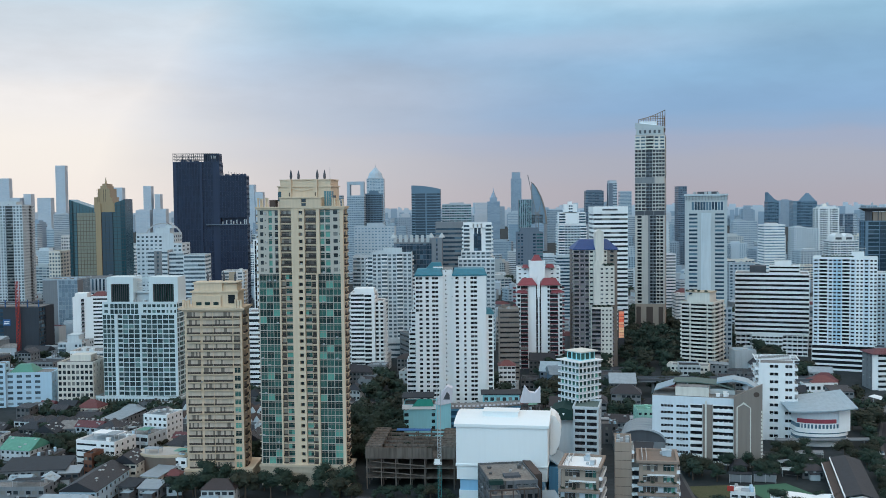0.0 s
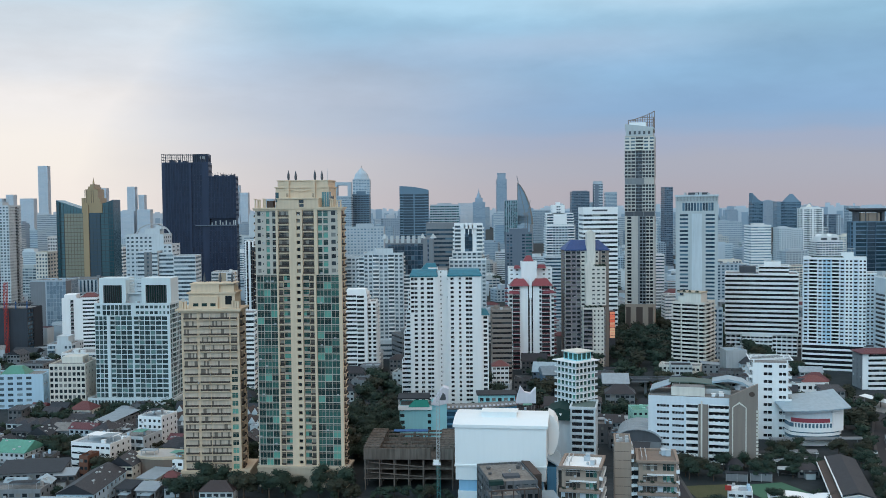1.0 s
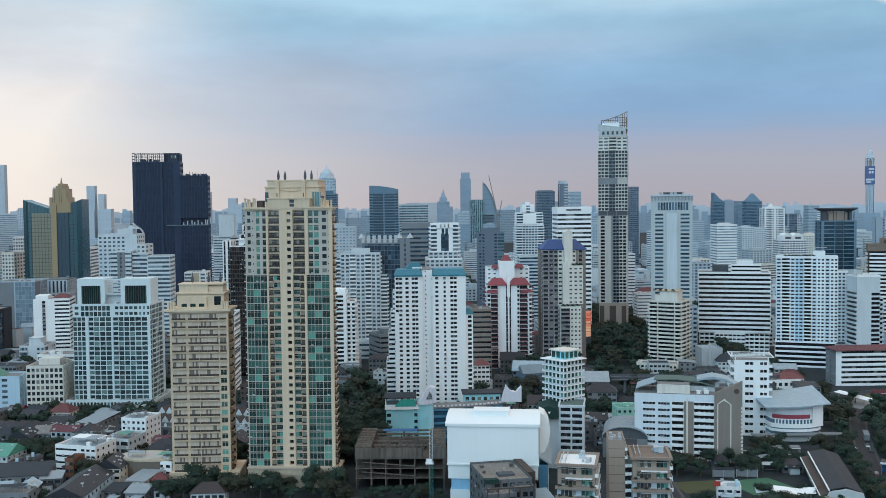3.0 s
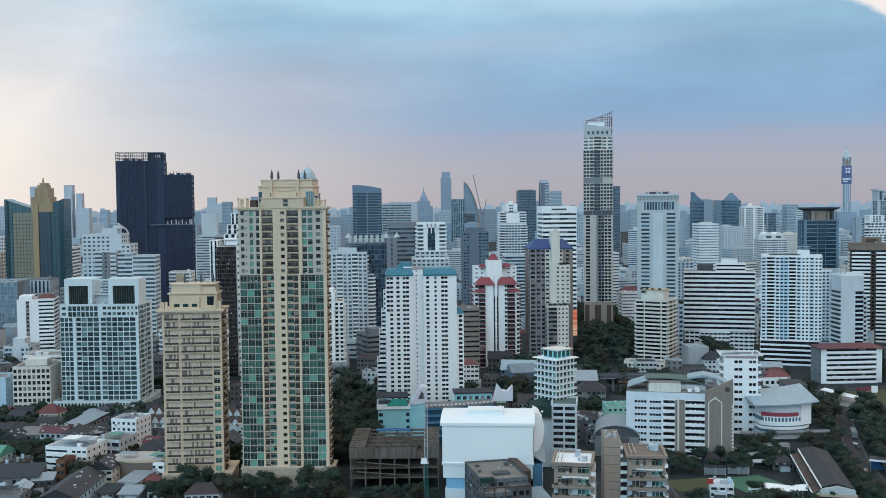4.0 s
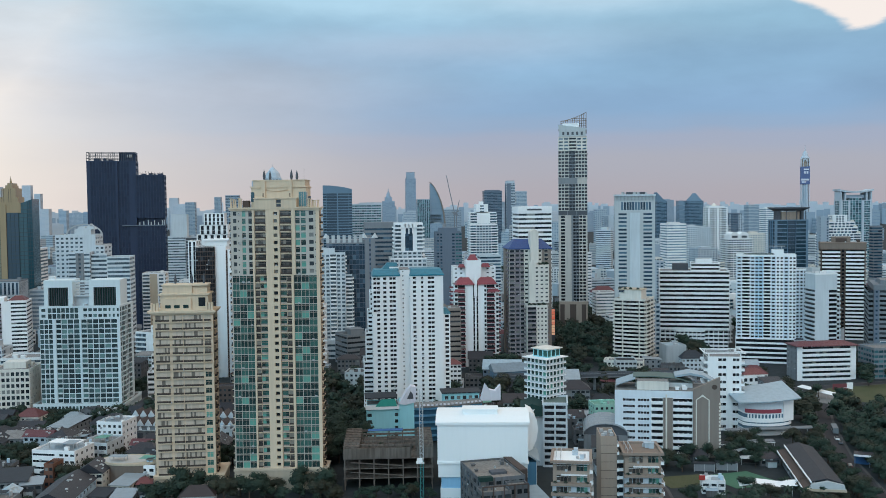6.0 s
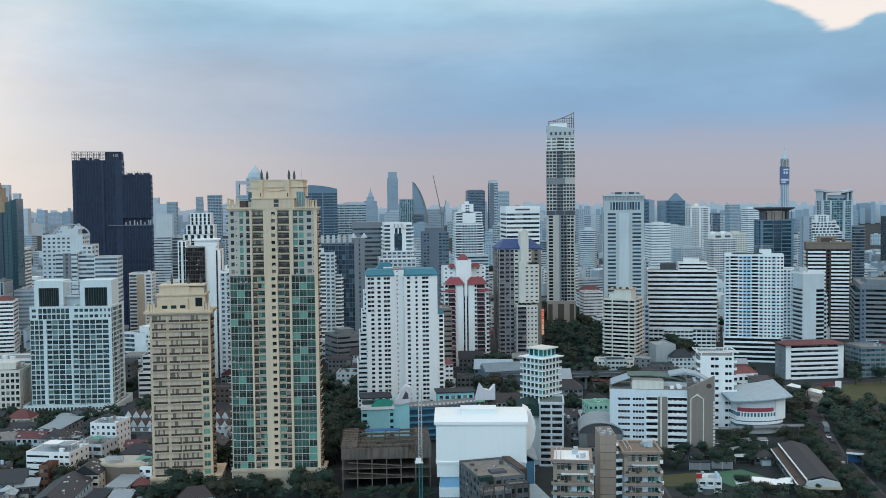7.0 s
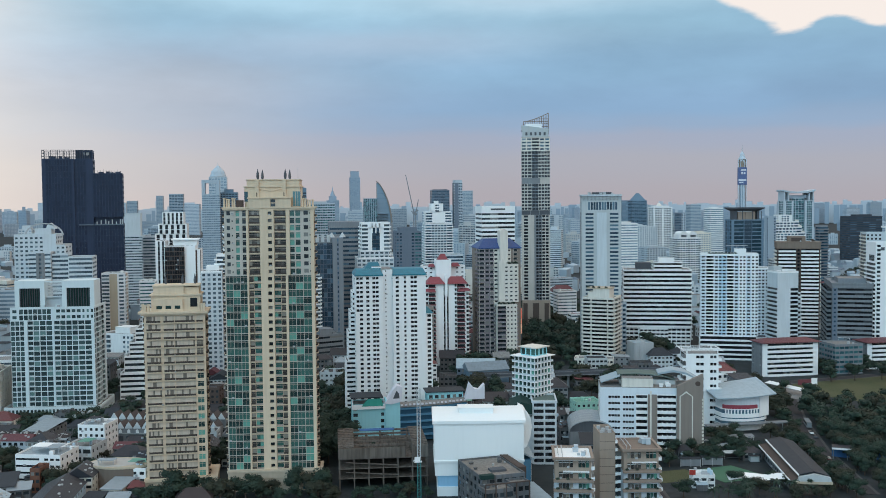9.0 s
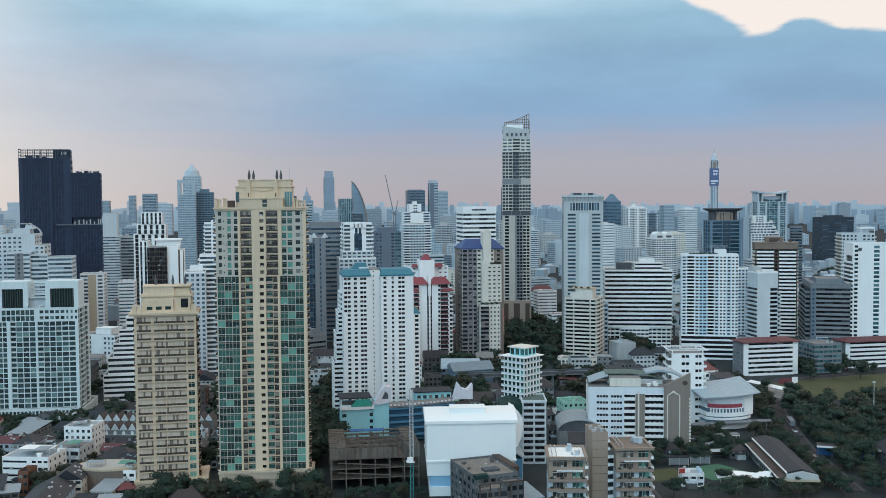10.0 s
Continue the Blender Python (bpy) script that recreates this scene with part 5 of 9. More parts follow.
def zigzag_office():
    b = Building("office_tower", "grey office tower with saw-toothed side windows", 336.7, 655, -25, MIDGREY, NAVYG, near=40)
    V = (0, 27, 0, 58)
    bd = {"sill": 0.42, "head": 0.9, "win": DARKWIN}
    b.face(V, "f", 16, 52.0, 3.4, [(3.4, "win", 1, {"wall": SLATE, "gap": 0.6, "sill": 0.35, "head": 0.75}), (24, "band", 4, {**bd, "wall": GREY})])
    b.face(V, "f", 0, 16, 3.2, [(4, "solid", 1, {"wall": SLATE}), (8, "band", 2, {"sill": 0.5, "head": 0.9, "wall": CLEAN}), (15, "band", 3, {"sill": 0.45, "head": 0.9})])
    # the long side: saw-toothed bays, each with its ribbon windows
    b.face(V, "l", 0, 52.0, 3.4, [(1, "solid", 1)])
    for i in range(7):
        y0, y1 = 50 - i * 7.4, 57.4 - i * 7.4
        wall, gl = Acc(), Acc()
        for f in range(15):
            z = f * 3.4
            wall.prism([(0, y0), (0, y1), (-3.4, y0 + 1.2), (-3.4, y0)], z, z + 1.7)
            gl.prism([(0, y0 + 0.2), (0, y1 - 0.2), (-3.1, y0 + 1.2), (-3.1, y0 + 0.2)], z + 1.7, z + 3.4)
        part("saw_tooth_bay", wall, GREY, b.top)
        tagged(part("bay_glazing", gl, DARKWIN, b.top), kind="stuff")
    for s in "rb":
        b.face(V, s, 0, 52.0, 3.4, BAND(5, sill=0.4))
    b.acc("roof", FLATROOF).box(0.2, 26.8, 0.2, 57.8, 51.8, 52.1)
    b.block(-0.4, 27.4, -0.4, 58.4, 52.0, 54.6, "attic", MIDGREY)
    part("parapet", Acc().rim(-0.6, 27.6, -0.6, 58.6, 0.5, 54.6, 55.6), GREY, b.top)
    b.volume(5, 24, 14, 40, 54.6, 57.4, 2.8, [(1, "solid", 1)], parapet=0.5)
    b.clutter(2, 25, 3, 54, 54.6, 10, 3, 2.6)
    return b.done()


def gallery_school(x0, x1, y, top, label, rot=0):
    b = Building("school_building", label, (x0 + x1) / 2, y, rot, CLEAN, WIN, near=60, group="red roofed school blocks", deep=0.6)
    w = x1 - x0
    b.volume(-w / 2, w / 2, 0, 15, 0, top, 3.1, [(3.4, "solid", 1), (w - 6.8, "balc", 14, {"depth": 1.2, "rail": 1.5}), (3.4, "solid", 1)], [(1, "win", 3, {"gap": 0.8, "wall": GREY})], parapet=0)
    e, h = 1.2, 2.4
    t = Acc().prism([(-w / 2 - e, -2.2), (w / 2 + e, -2.2), (w / 2 + e, 16), (-w / 2 - e, 16)], top, top + 0.4).prism([(-w / 2 - e, -2.2), (w / 2 + e, -2.2), (w / 2 + e, 16), (-w / 2 - e, 16)], top + 0.4, top + h, [(-w / 2 + 5, 6), (w / 2 - 5, 6), (w / 2 - 5, 8), (-w / 2 + 5, 8)])
    part("hipped_roof", t, MAROONROOF, b.top, "dark red tile roof")
    return b.done()


def right_tower():
    b = Building("apartment_tower", "white tower with balconies and a column of green windows", 388.5, 640, -16, CLEAN, WIN, near=60)
    V = (-24.5, 6, 0, 22)
    b.face(V, "f", 0, 83.4, 3.1, [(1, "solid", 1), (3, "balc", 1, {"depth": 0.6}), (12, "solid", 1), (5, "win", 1, {"gap": 0.1, "sill": 0.15, "head": 0.8, "win": TEALG}), (6, "solid", 1), (7, "balc", 1, {"depth": 0.8})])
    b.face(V, "l", 0, 70, 3.1, [(1, "balc", 6, {"depth": 1.5, "rail": 1.1})])
    b.face(V, "l", 70, 83.4, 13, [(5, "solid", 1), (14, "win", 1, {"gap": 0.1, "sill": 0.08, "head": 0.4}), (2, "solid", 1)])
    for s in "rb":
        b.face(V, s, 0, 83.4, 3.1, FW(6))
    b.acc("roof", FLATROOF).box(-24.3, 5.8, 0.2, 21.8, 83.2, 83.5)
    b.acc("parapet", CLEAN).rim(-24.6, 6.1, -0.1, 22.1, 0.4, 83.4, 84.6)
    b.acc("sign", DARKGREY).box(-21.5, -18.5, -0.25, 0, 79, 81.2)
    return b.done()


def school():
    b = Building("school_building", "grey and white school building with a brown gabled panel", 113.1, 432.5, -16, CLEAN, DARKWIN, near=150)
    h, top = 2.92, 29.7
    w = {"gap": 0.12, "sill": 0.35, "head": 0.72}
    bal = {"depth": 0.9, "rail": 1.3}
    V = (-23.4, 23.4, 0, 21)
    G = {"wall": ICEBLUE}
    b.face(V, "f", 0.32, 26.6, h, [(15, "solid", 1, G), (22, "win", 4, {**w, **G}), (5, "solid", 1, G), (21, "win", 4, {**w, **G}), (3, "solid", 1, G), (22, "balc", 2, bal), (17, "solid", 1, {"wall": BROWN, "out": 0.6}), (36, "balc", 4, bal), (48, "solid", 1)])
    b.face(V, "f", 26.6, top, 3.1, [(1, "solid", 1, G)])
    for s in "rl":
        b.face(V, s, 0.32, top, h, [(1, "win", 5, w)])
    b.face(V, "b", 0.32, top, h, FW(12))
    b.block(-23.3, 23.3, 0.1, 20.9, 0, 0.32, "plinth", GREY)
    b.acc("roof", FLATROOF).box(-23.2, 23.2, 0.2, 20.8, top - 0.3, top - 0.1)
    b.acc("stripe", CREAM).box(-0.6, 0.1, -0.78, -0.6, 0, top - 1.5)
    # gabled panel with its pointed outline, quoins and emblem
    part("gabled_panel", Acc().side([(11.5, 0), (23.4, 0), (23.4, 36.7), (11.5, 30.9)], -1.6, 0.6), BROWN, b.top, "brown rendered panel")
    f = Acc()
    f.box(12.7, 13.15, -1.78, -1.6, 0, 26.2).box(18.3, 18.75, -1.78, -1.6, 0, 26.2)
    f.side([(12.7, 26.2), (13.15, 26.2), (15.7, 27.8), (18.3, 26.2), (18.75, 26.2), (15.7, 28.7)], -1.78, -1.6)
    part("arch_outline", f, CREAM, b.top, "cream pointed outline")
    for i in range(15):
        b.acc("quoin", CREAM).box(22.8, 23.7, -1.8, -0.4, 1 + i * 1.66, 2.0 + i * 1.66)
    part("emblem", Acc().side([(20.9 + 1.2 * math.cos(i * math.pi / 8), 32.2 + 1.1 * math.sin(i * math.pi / 8)) for i in range(16)], -1.75, -1.6), DKBROWN, b.top, "round brown emblem")
    # posts of the balcony fronts
    for z in range(9):
        for k in range(3):
            x = 2.9 + (k + 1) * 2.15
            b.acc("balcony_post", CLEAN).box(x - 0.22, x + 0.22, -0.95, -0.5, 0.4 + z * h, 2.0 + z * h)
    # roofscape
    b.volume(-13.4, 1.0, 1.5, 9, top, top + 4.0, 4, [(1, "solid", 1, {"wall": CREAM})], parapet=0)
    part("sheet_roof", Acc().side([(-23.0, top + 1.2), (-14, top + 4.4), (-14, top + 4.8), (-23.0, top + 1.6)], 4, 19), BLUESHEET, b.top, "pale blue sheet roof")
    part("sheet_roof", Acc().side([(-15, top + 5.0), (-5, top + 5.3), (5, top + 4.6), (12, top + 2.4), (12, top + 2.1), (5, top + 4.2), (-5, top + 4.9), (-15, top + 4.6)], 8, 20), GREENGREY, b.top, "green grey sheet roof")
    part("sheet_roof", Acc().side([(4, top + 5.4), (11, top + 6.9), (17, top + 5.8), (23, top + 2.4), (23, top + 1.8), (17, top + 4.8), (11, top + 5.9), (4, top + 4.6)], 9, 20.5), BLUESHEET, b.top, "pale blue curved sheet roof")
    b.block(-14, 12, 9, 19, top, top + 2.2, "plant_floor", LIGHTGREY)
    b.clutter(2, 11, 2, 8, top, 5, 6, 1.8)
    return b.done()


def school_tower():
    b = Building("school_building", "white tall teaching block beside the school hall", 157.6, 475.5, -12, CLEAN, DARKWIN, near=80)
    V = (-8.6, 8.0, 0, 15)
    w = {"gap": 0.14, "sill": 0.36, "head": 0.74}
    b.face(V, "f", 0, 37.6, 3.6, [(44, "solid", 1), (36, "win", 2, w), (26, "solid", 1, {"out": 0.3}), (30, "win", 2, w), (8, "solid", 1)])
    for s in "rlb":
        b.face(V, s, 0, 37.6, 3.6, [(1, "balc", 4, {"depth": 1.6, "rail": 1.2})])
    b.acc("roof", FLATROOF).box(-8.4, 7.8, 0.2, 14.8, 37.4, 37.7)
    f = b.acc("roof_frame", CLEAN)
    for x in (-10, 10):
        f.box(x - 0.2, x + 0.2, -0.6, 17, 38.9, 39.4)
    for i in range(5):
        f.box(-9.6, 9.6, -0.4 + i * 4.2, -0.2 + i * 4.2, 39.0, 39.3)
    for x in (-8, 7.6):
        for y in (0.5, 15.5):
            f.box(x - 0.3, x + 0.3, y - 0.3, y + 0.3, 37.6, 39.0)
    b.volume(8.0, 12.0, 1, 10, 0, 16, 3.2, [(1, "balc", 1, {"depth": 0.8})], parapet=0.6)
    return b.done()


def round_hall():
    b = Building("school_hall", "pale school hall with a swept blue sheet roof", 176, 458, 0, CLEAN, WIN, near=60)
    n = 18
    rim = lambda r, k=0.6: [(r * math.sin(a), 12 - r * k * math.cos(a)) for a in [(-1.2 + 2.4 * i / n) for i in range(n + 1)]]
    back = [(12.6, 24), (-12.6, 24)]
    for z0, z1, r in ((0, 2.4, 13.2), (4.6, 5.8, 13.4), (6.4, 8.4, 13.2), (10.4, 11.0, 13.0)):
        part("wall", Acc().prism(rim(r) + back, z0, z1), CLEAN, b.top)
    part("glazing", Acc().prism(rim(12.6) + back, 0, 10.5), NAVYG, b.top)
    part("ledge", Acc().prism(rim(13.8) + back, 2.6, 3.0), LIGHTGREY, b.top)
    part("red_band", Acc().prism(rim(13.5)[1:-6] + [(5, 16), (-10, 16)], 11.0, 12.8), CRIMSON, b.top, "crimson painted band")
    part("upper_wall", Acc().prism(rim(12.4) + back, 11.0, 17.4), ICEBLUE, b.top)
    for i in range(2, n - 5):
        x, y = rim(13.05)[i]
        part("window_pier", Acc().box(x - 0.28, x + 0.28, y - 0.1, y + 0.5, 8.4, 10.4), CLEAN, b.top)
    part("side_panel", Acc().prism([(6.6, 4.9), (12.9, 7.6), (12.9, 12), (6.6, 12)], 6.6, 17.2), CLEAN, b.top, "plain white side wall")
    x0, x1 = -17.0, 15.0
    r = Acc()
    k = 14
    top = [(x0 + (x1 - x0) * i / k, 17.0 + 1.4 * i / k, 20.4 + 2.6 * (i / k) ** 2) for i in range(k + 1)]
    for (xa, fa, ba), (xb, fb, bb) in zip(top, top[1:]):
        y0a, y0b = 3.6 - 3 * math.sin(math.pi * (xa - x0) / (x1 - x0)), 3.6 - 3 * math.sin(math.pi * (xb - x0) / (x1 - x0))
        r.quad((xa, y0a, fa), (xb, y0b, fb), (xb, 26, bb), (xa, 26, ba))
        r.quad((xa, y0a, fa - 0.5), (xb, y0b, fb - 0.5), (xb, 26, bb - 0.5), (xa, 26, ba - 0.5))
        r.quad((xa, y0a, fa - 0.5), (xb, y0b, fb - 0.5), (xb, y0b, fb), (xa, y0a, fa))
        r.quad((xa, 26, ba - 0.5), (xb, 26, bb - 0.5), (xb, 26, bb), (xa, 26, ba))
    part("sheet_roof", r, BLUESHEET, b.top, "swept light blue sheet roof")
    b.block(-12.4, 12.4, 18, 25.5, 0, 19.6, "back_wall", LIGHTGREY)
    b.block(-24, 20, -1, 3.4, 4.0, 4.5, "canopy", GREY)
    for x in (-22, -17, 16, 19):
        b.block(x, x + 0.4, -0.6, -0.2, 0, 4.0, "column", GREY)
    return b.done()


def small_hotel():
    b = Building("hotel", "small white corner hotel with projecting floor slabs", 53.6, 436, -53, CLEAN, GREEN, near=160)
    w = 12.6
    V = (-w / 2, w / 2, 0, w)
    for s in "frlb":
        b.face(V, s, 24.0, 47.0, 2.85, [(1, "win", 5, {"gap": 0.3, "sill": 0.12, "head": 0.85})])
    for i in range(9):
        z = 24.0 + i * 2.87
        e = 0.9 if i < 8 else 1.6
        b.acc("floor_slab", CLEAN).box(V[0] - e, V[1] + e, -e, w + e, z - 0.2, z + 0.2)
        if i < 8:
            b.acc("railing", COOL).box(V[0] - e, V[1] + e, -e, -e + 0.1, z + 0.2, z + 0.9)
            b.acc("railing", COOL).box(V[1] + e - 0.1, V[1] + e, -e + 0.1, w + e, z + 0.2, z + 0.9)
    b.volume(-4.4, 4.8, 2.5, w - 1, 47.2, 50.8, 3.4, [(1, "win", 3, {"gap": 0.2, "sill": 0.1, "head": 0.9, "wall": CYAN})], parapet=0)
    b.block(-5.2, 5.8, 1.6, w, 50.8, 51.3, "roof_slab", CREAM)
    b.block(-w / 2 - 0.3, w / 2 + 0.3, -0.3, w + 0.3, 0, 24.0, "base", COOL)
    b.top.scale = (0.94, 0.94, 0.976)
    return b.done()


def grey_office():
    b = Building("office_building", "pale blue grey office block with a flat green roof", 58.6, 420, -12, COOL, DARKWIN, near=100)
    b.volume(-5.4, 5.4, 0, 17, 0, 27.6, 2.9, [(1, "solid", 1), (8, "balc", 3, {"depth": 0.5, "rail": 0.95, "balwall": COOL}), (0.6, "solid", 1), (8, "balc", 3, {"depth": 0.5, "rail": 0.95, "balwall": COOL}), (1, "solid", 1)], [(1, "win", 4, {"gap": 0.2, "sill": 0.4, "head": 0.85})], parapet=0.9, roof=GREENGREY, cornice=0.3)
    b.volume(-12, -5.4, 2, 17, 0, 24, 2.9, [(1, "solid", 1)], parapet=0.4, roof=GREENGREY)
    part("sheet_roof", Acc().side([(-15.5, 22.6), (-5.4, 22.6), (-5.4, 26.8), (-10, 28.0), (-15.5, 26.2)], -1.2, 16), DKGREEN, b.top, "dark green sheet roof")
    for x in (-14.2, -11.8, -9.4):
        part("pennant", Acc().side([(x - 0.6, 25.6), (x + 0.6, 25.6), (x, 24.6)], -1.35, -1.22), CLEAN, b.top)
    return b.done()


def white_theatre():
    b = Building("theatre", "large plain white hall with a curved roof and roof box", 20.5, 379.2, -8, SMOOTH, WIN, near=0)
    L, R, D = -17.4, 18.2, 27
    part("wall", Acc().box(L, R, 0, D, 15.0, 31.0), SMOOTH, b.top)
    part("cornice", Acc().box(L - 0.7, R + 0.7, -0.7, D + 0.7, 30.2, 31.4), SMOOTH, b.top)
    prof = [(0.0, 31.4), (1.5, 32.0), (5, 33.0), (11, 33.8), (16, 33.8), (22, 32.8), (D + 0.6, 31.4)]
    r = Acc()
    k = len(r.v)
    r.v += [(L - 0.7, y - 0.6, z) for y, z in prof] + [(R + 0.7, y - 0.6, z) for y, z in prof]
    n = len(prof)
    r.f += [(i, i + 1, n + i + 1, n + i) for i in range(n - 1)] + [tuple(range(n)), tuple(range(2 * n - 1, n - 1, -1)), (0, n, 2 * n - 1, n - 1)]
    part("curved_roof", r, SMOOTH, b.top, "smooth white roof")
    part("roof_box", Acc().box(-7.4, 6.4, 6, 13, 32.6, 35.0).box(-7.7, 6.7, 5.7, 13.3, 35.0, 35.4), SMOOTH, b.top)
    part("ledge", Acc().box(L - 0.2, R + 0.2, -0.4, D, 14.2, 15.0), SMOOTH, b.top)
    part("lower_wall", Acc().box(L + 0.2, R - 0.2, 0.2, D, 8.6, 14.2), SMOOTH, b.top)
    part("glazing", Acc().box(L + 1.4, R - 1.4, 0.8, D, 4.0, 8.6), SKYBLUE, b.top)
    part("plinth", Acc().box(L + 1.0, R - 1.0, 0.4, D, 0, 4.0), SMOOTH, b.top)
    # bulging side shell, lean-to roof and blue flank
    shell = [(R, 15.5), (R + 2.0, 16.5), (R + 3.6, 20.5), (R + 4.3, 25.0), (R + 3.8, 29.0), (R + 2.2, 31.8), (R, 33.0)]
    part("side_shell", Acc().side(shell, 14, D - 0.5), SMOOTH, b.top)
    part("shell_rib", Acc().side([(x + 0.35, z + 0.2) for x, z in shell], 13.2, 14.0), SMOOTH, b.top)
    part("flank", Acc().box(R, R + 3.6, 8, D, 0, 12.6), GALLERY, b.top, "blue painted flank")
    part("flank_roof", Acc().side([(R, 16.4), (R + 5.0, 13.2), (R + 5.0, 12.6), (R, 15.6)], 7.5, D + 1), BLUESHEET, b.top)
    for i in range(5):
        part("flank_fin", Acc().box(R + 3.6, R + 3.9, 9 + i * 4, 9.6 + i * 4, 0, 12.4), SMOOTH, b.top)
    b.top.scale = (1, 1, 0.965)
    return b.done()


def ruin():
    b = Building("unfinished_building", "abandoned unfinished concrete frame building with stained slabs", -15.5, 396, -3, RUST, WIN)
    L, R, D = -18.3, 18.3, 34
    for i, z in enumerate((4.6, 8.6, 12.6)):
        part("floor_slab", Acc().box(L, R, 0, D, z, z + 0.35), RUST, b.top)
    for z in (6.4, 10.4):
        part("ramp", Acc().side([(L + 3, z + 0.9), (R - 12, z - 0.8), (R - 12, z - 0.4), (L + 3, z + 1.3)], -0.4, 0.0), RUST, b.top)
    part("parapet", Acc().box(L, R - 9, -0.25, 0.15, 13.0, 17.2), RUST, b.top, "stained concrete parapet")
    part("parapet", Acc().box(R - 6, R, -0.25, 0.15, 13.0, 17.2), RUST, b.top)
    part("parapet", Acc().box(L - 0.05, L + 0.4, 0.15, D, 15.0, 17.2), RUST, b.top)
    part("parapet", Acc().box(R - 0.4, R + 0.05, 0.15, D, 15.0, 17.2), RUST, b.top)
    for x0, x1 in ((L, L + 6.5), (R - 6.0, R)):
        part("roof_slab", Acc().box(x0, x1, 0.5, D, 17.2, 17.6), RUST, b.top)
    for i in range(7):
        for j in range(6):
            x, y = L + 0.5 + i * (R - L - 1) / 6, 0.4 + j * (D - 0.8) / 5
            hgt = 17.2 if (i in (0, 1, 5, 6)) else (13.0 if j == 0 else 15.5 + (i * 7 + j * 5) % 3)
            part("column", Acc().box(x - 0.24, x + 0.24, y - 0.24, y + 0.24, 0, hgt), RUST, b.top)
    for j in range(1, 6):
        y = 0.4 + j * (D - 0.8) / 5
        part("beam", Acc().box(L + 6.5, R - 6, y - 0.25, y + 0.25, 16.2, 17.0), RUST, b.top)
    part("tarpaulin", Acc().box(-9, 6, D - 6, D - 2, 17.6, 17.75), SKYDARK, b.top, "blue tarpaulin")
    rnd = random.Random(3)
    for k in range(16):
        x, y, h = rnd.uniform(L + 7, R - 7), rnd.uniform(2, D - 3), rnd.uniform(1.2, 4.6)
        part("bare_post", Acc().box(x - 0.16, x + 0.16, y - 0.16, y + 0.16, 13.05, 13.05 + h), RUST, b.top)
    for k in range(7):
        x, y, n = rnd.uniform(L + 6, 0), rnd.uniform(3, D - 4), rnd.uniform(5, 11)
        part("fallen_beam", Acc().side([(x, 14.2 + k % 3), (x + n, 15.4 - k % 2), (x + n, 15.7 - k % 2), (x, 14.5 + k % 3)], y, y + 0.3), RUST, b.top)
    for k in range(9):
        x, y = rnd.uniform(-9, 9), rnd.uniform(4, D - 6)
        bush(x, y, 13.1, rnd.uniform(0.8, 1.7), b.top)
    for k in range(6):
        x, y = rnd.uniform(-10, 9), rnd.uniform(3, D - 5)
        part("broken_wall", Acc().box(x, x + rnd.uniform(1.5, 4), y, y + 0.3, 13.05, 13.05 + rnd.uniform(0.8, 2.6)), RUST, b.top)
    for z in (4.6, 8.6):
        part("back_wall", Acc().box(L + 1, R - 1, D * 0.55, D * 0.55 + 0.3, z + 0.45, z + 4.0), RUST, b.top)
    for k in range(11):
        for x0, x1 in ((L, L + 6.5), (R - 6.0, R)):
            part("roof_rib", Acc().box(x0 - 0.2, x1 + 0.1, 1.4 + k * 3, 1.7 + k * 3, 17.6, 17.95), RUST, b.top)
    return b.done()


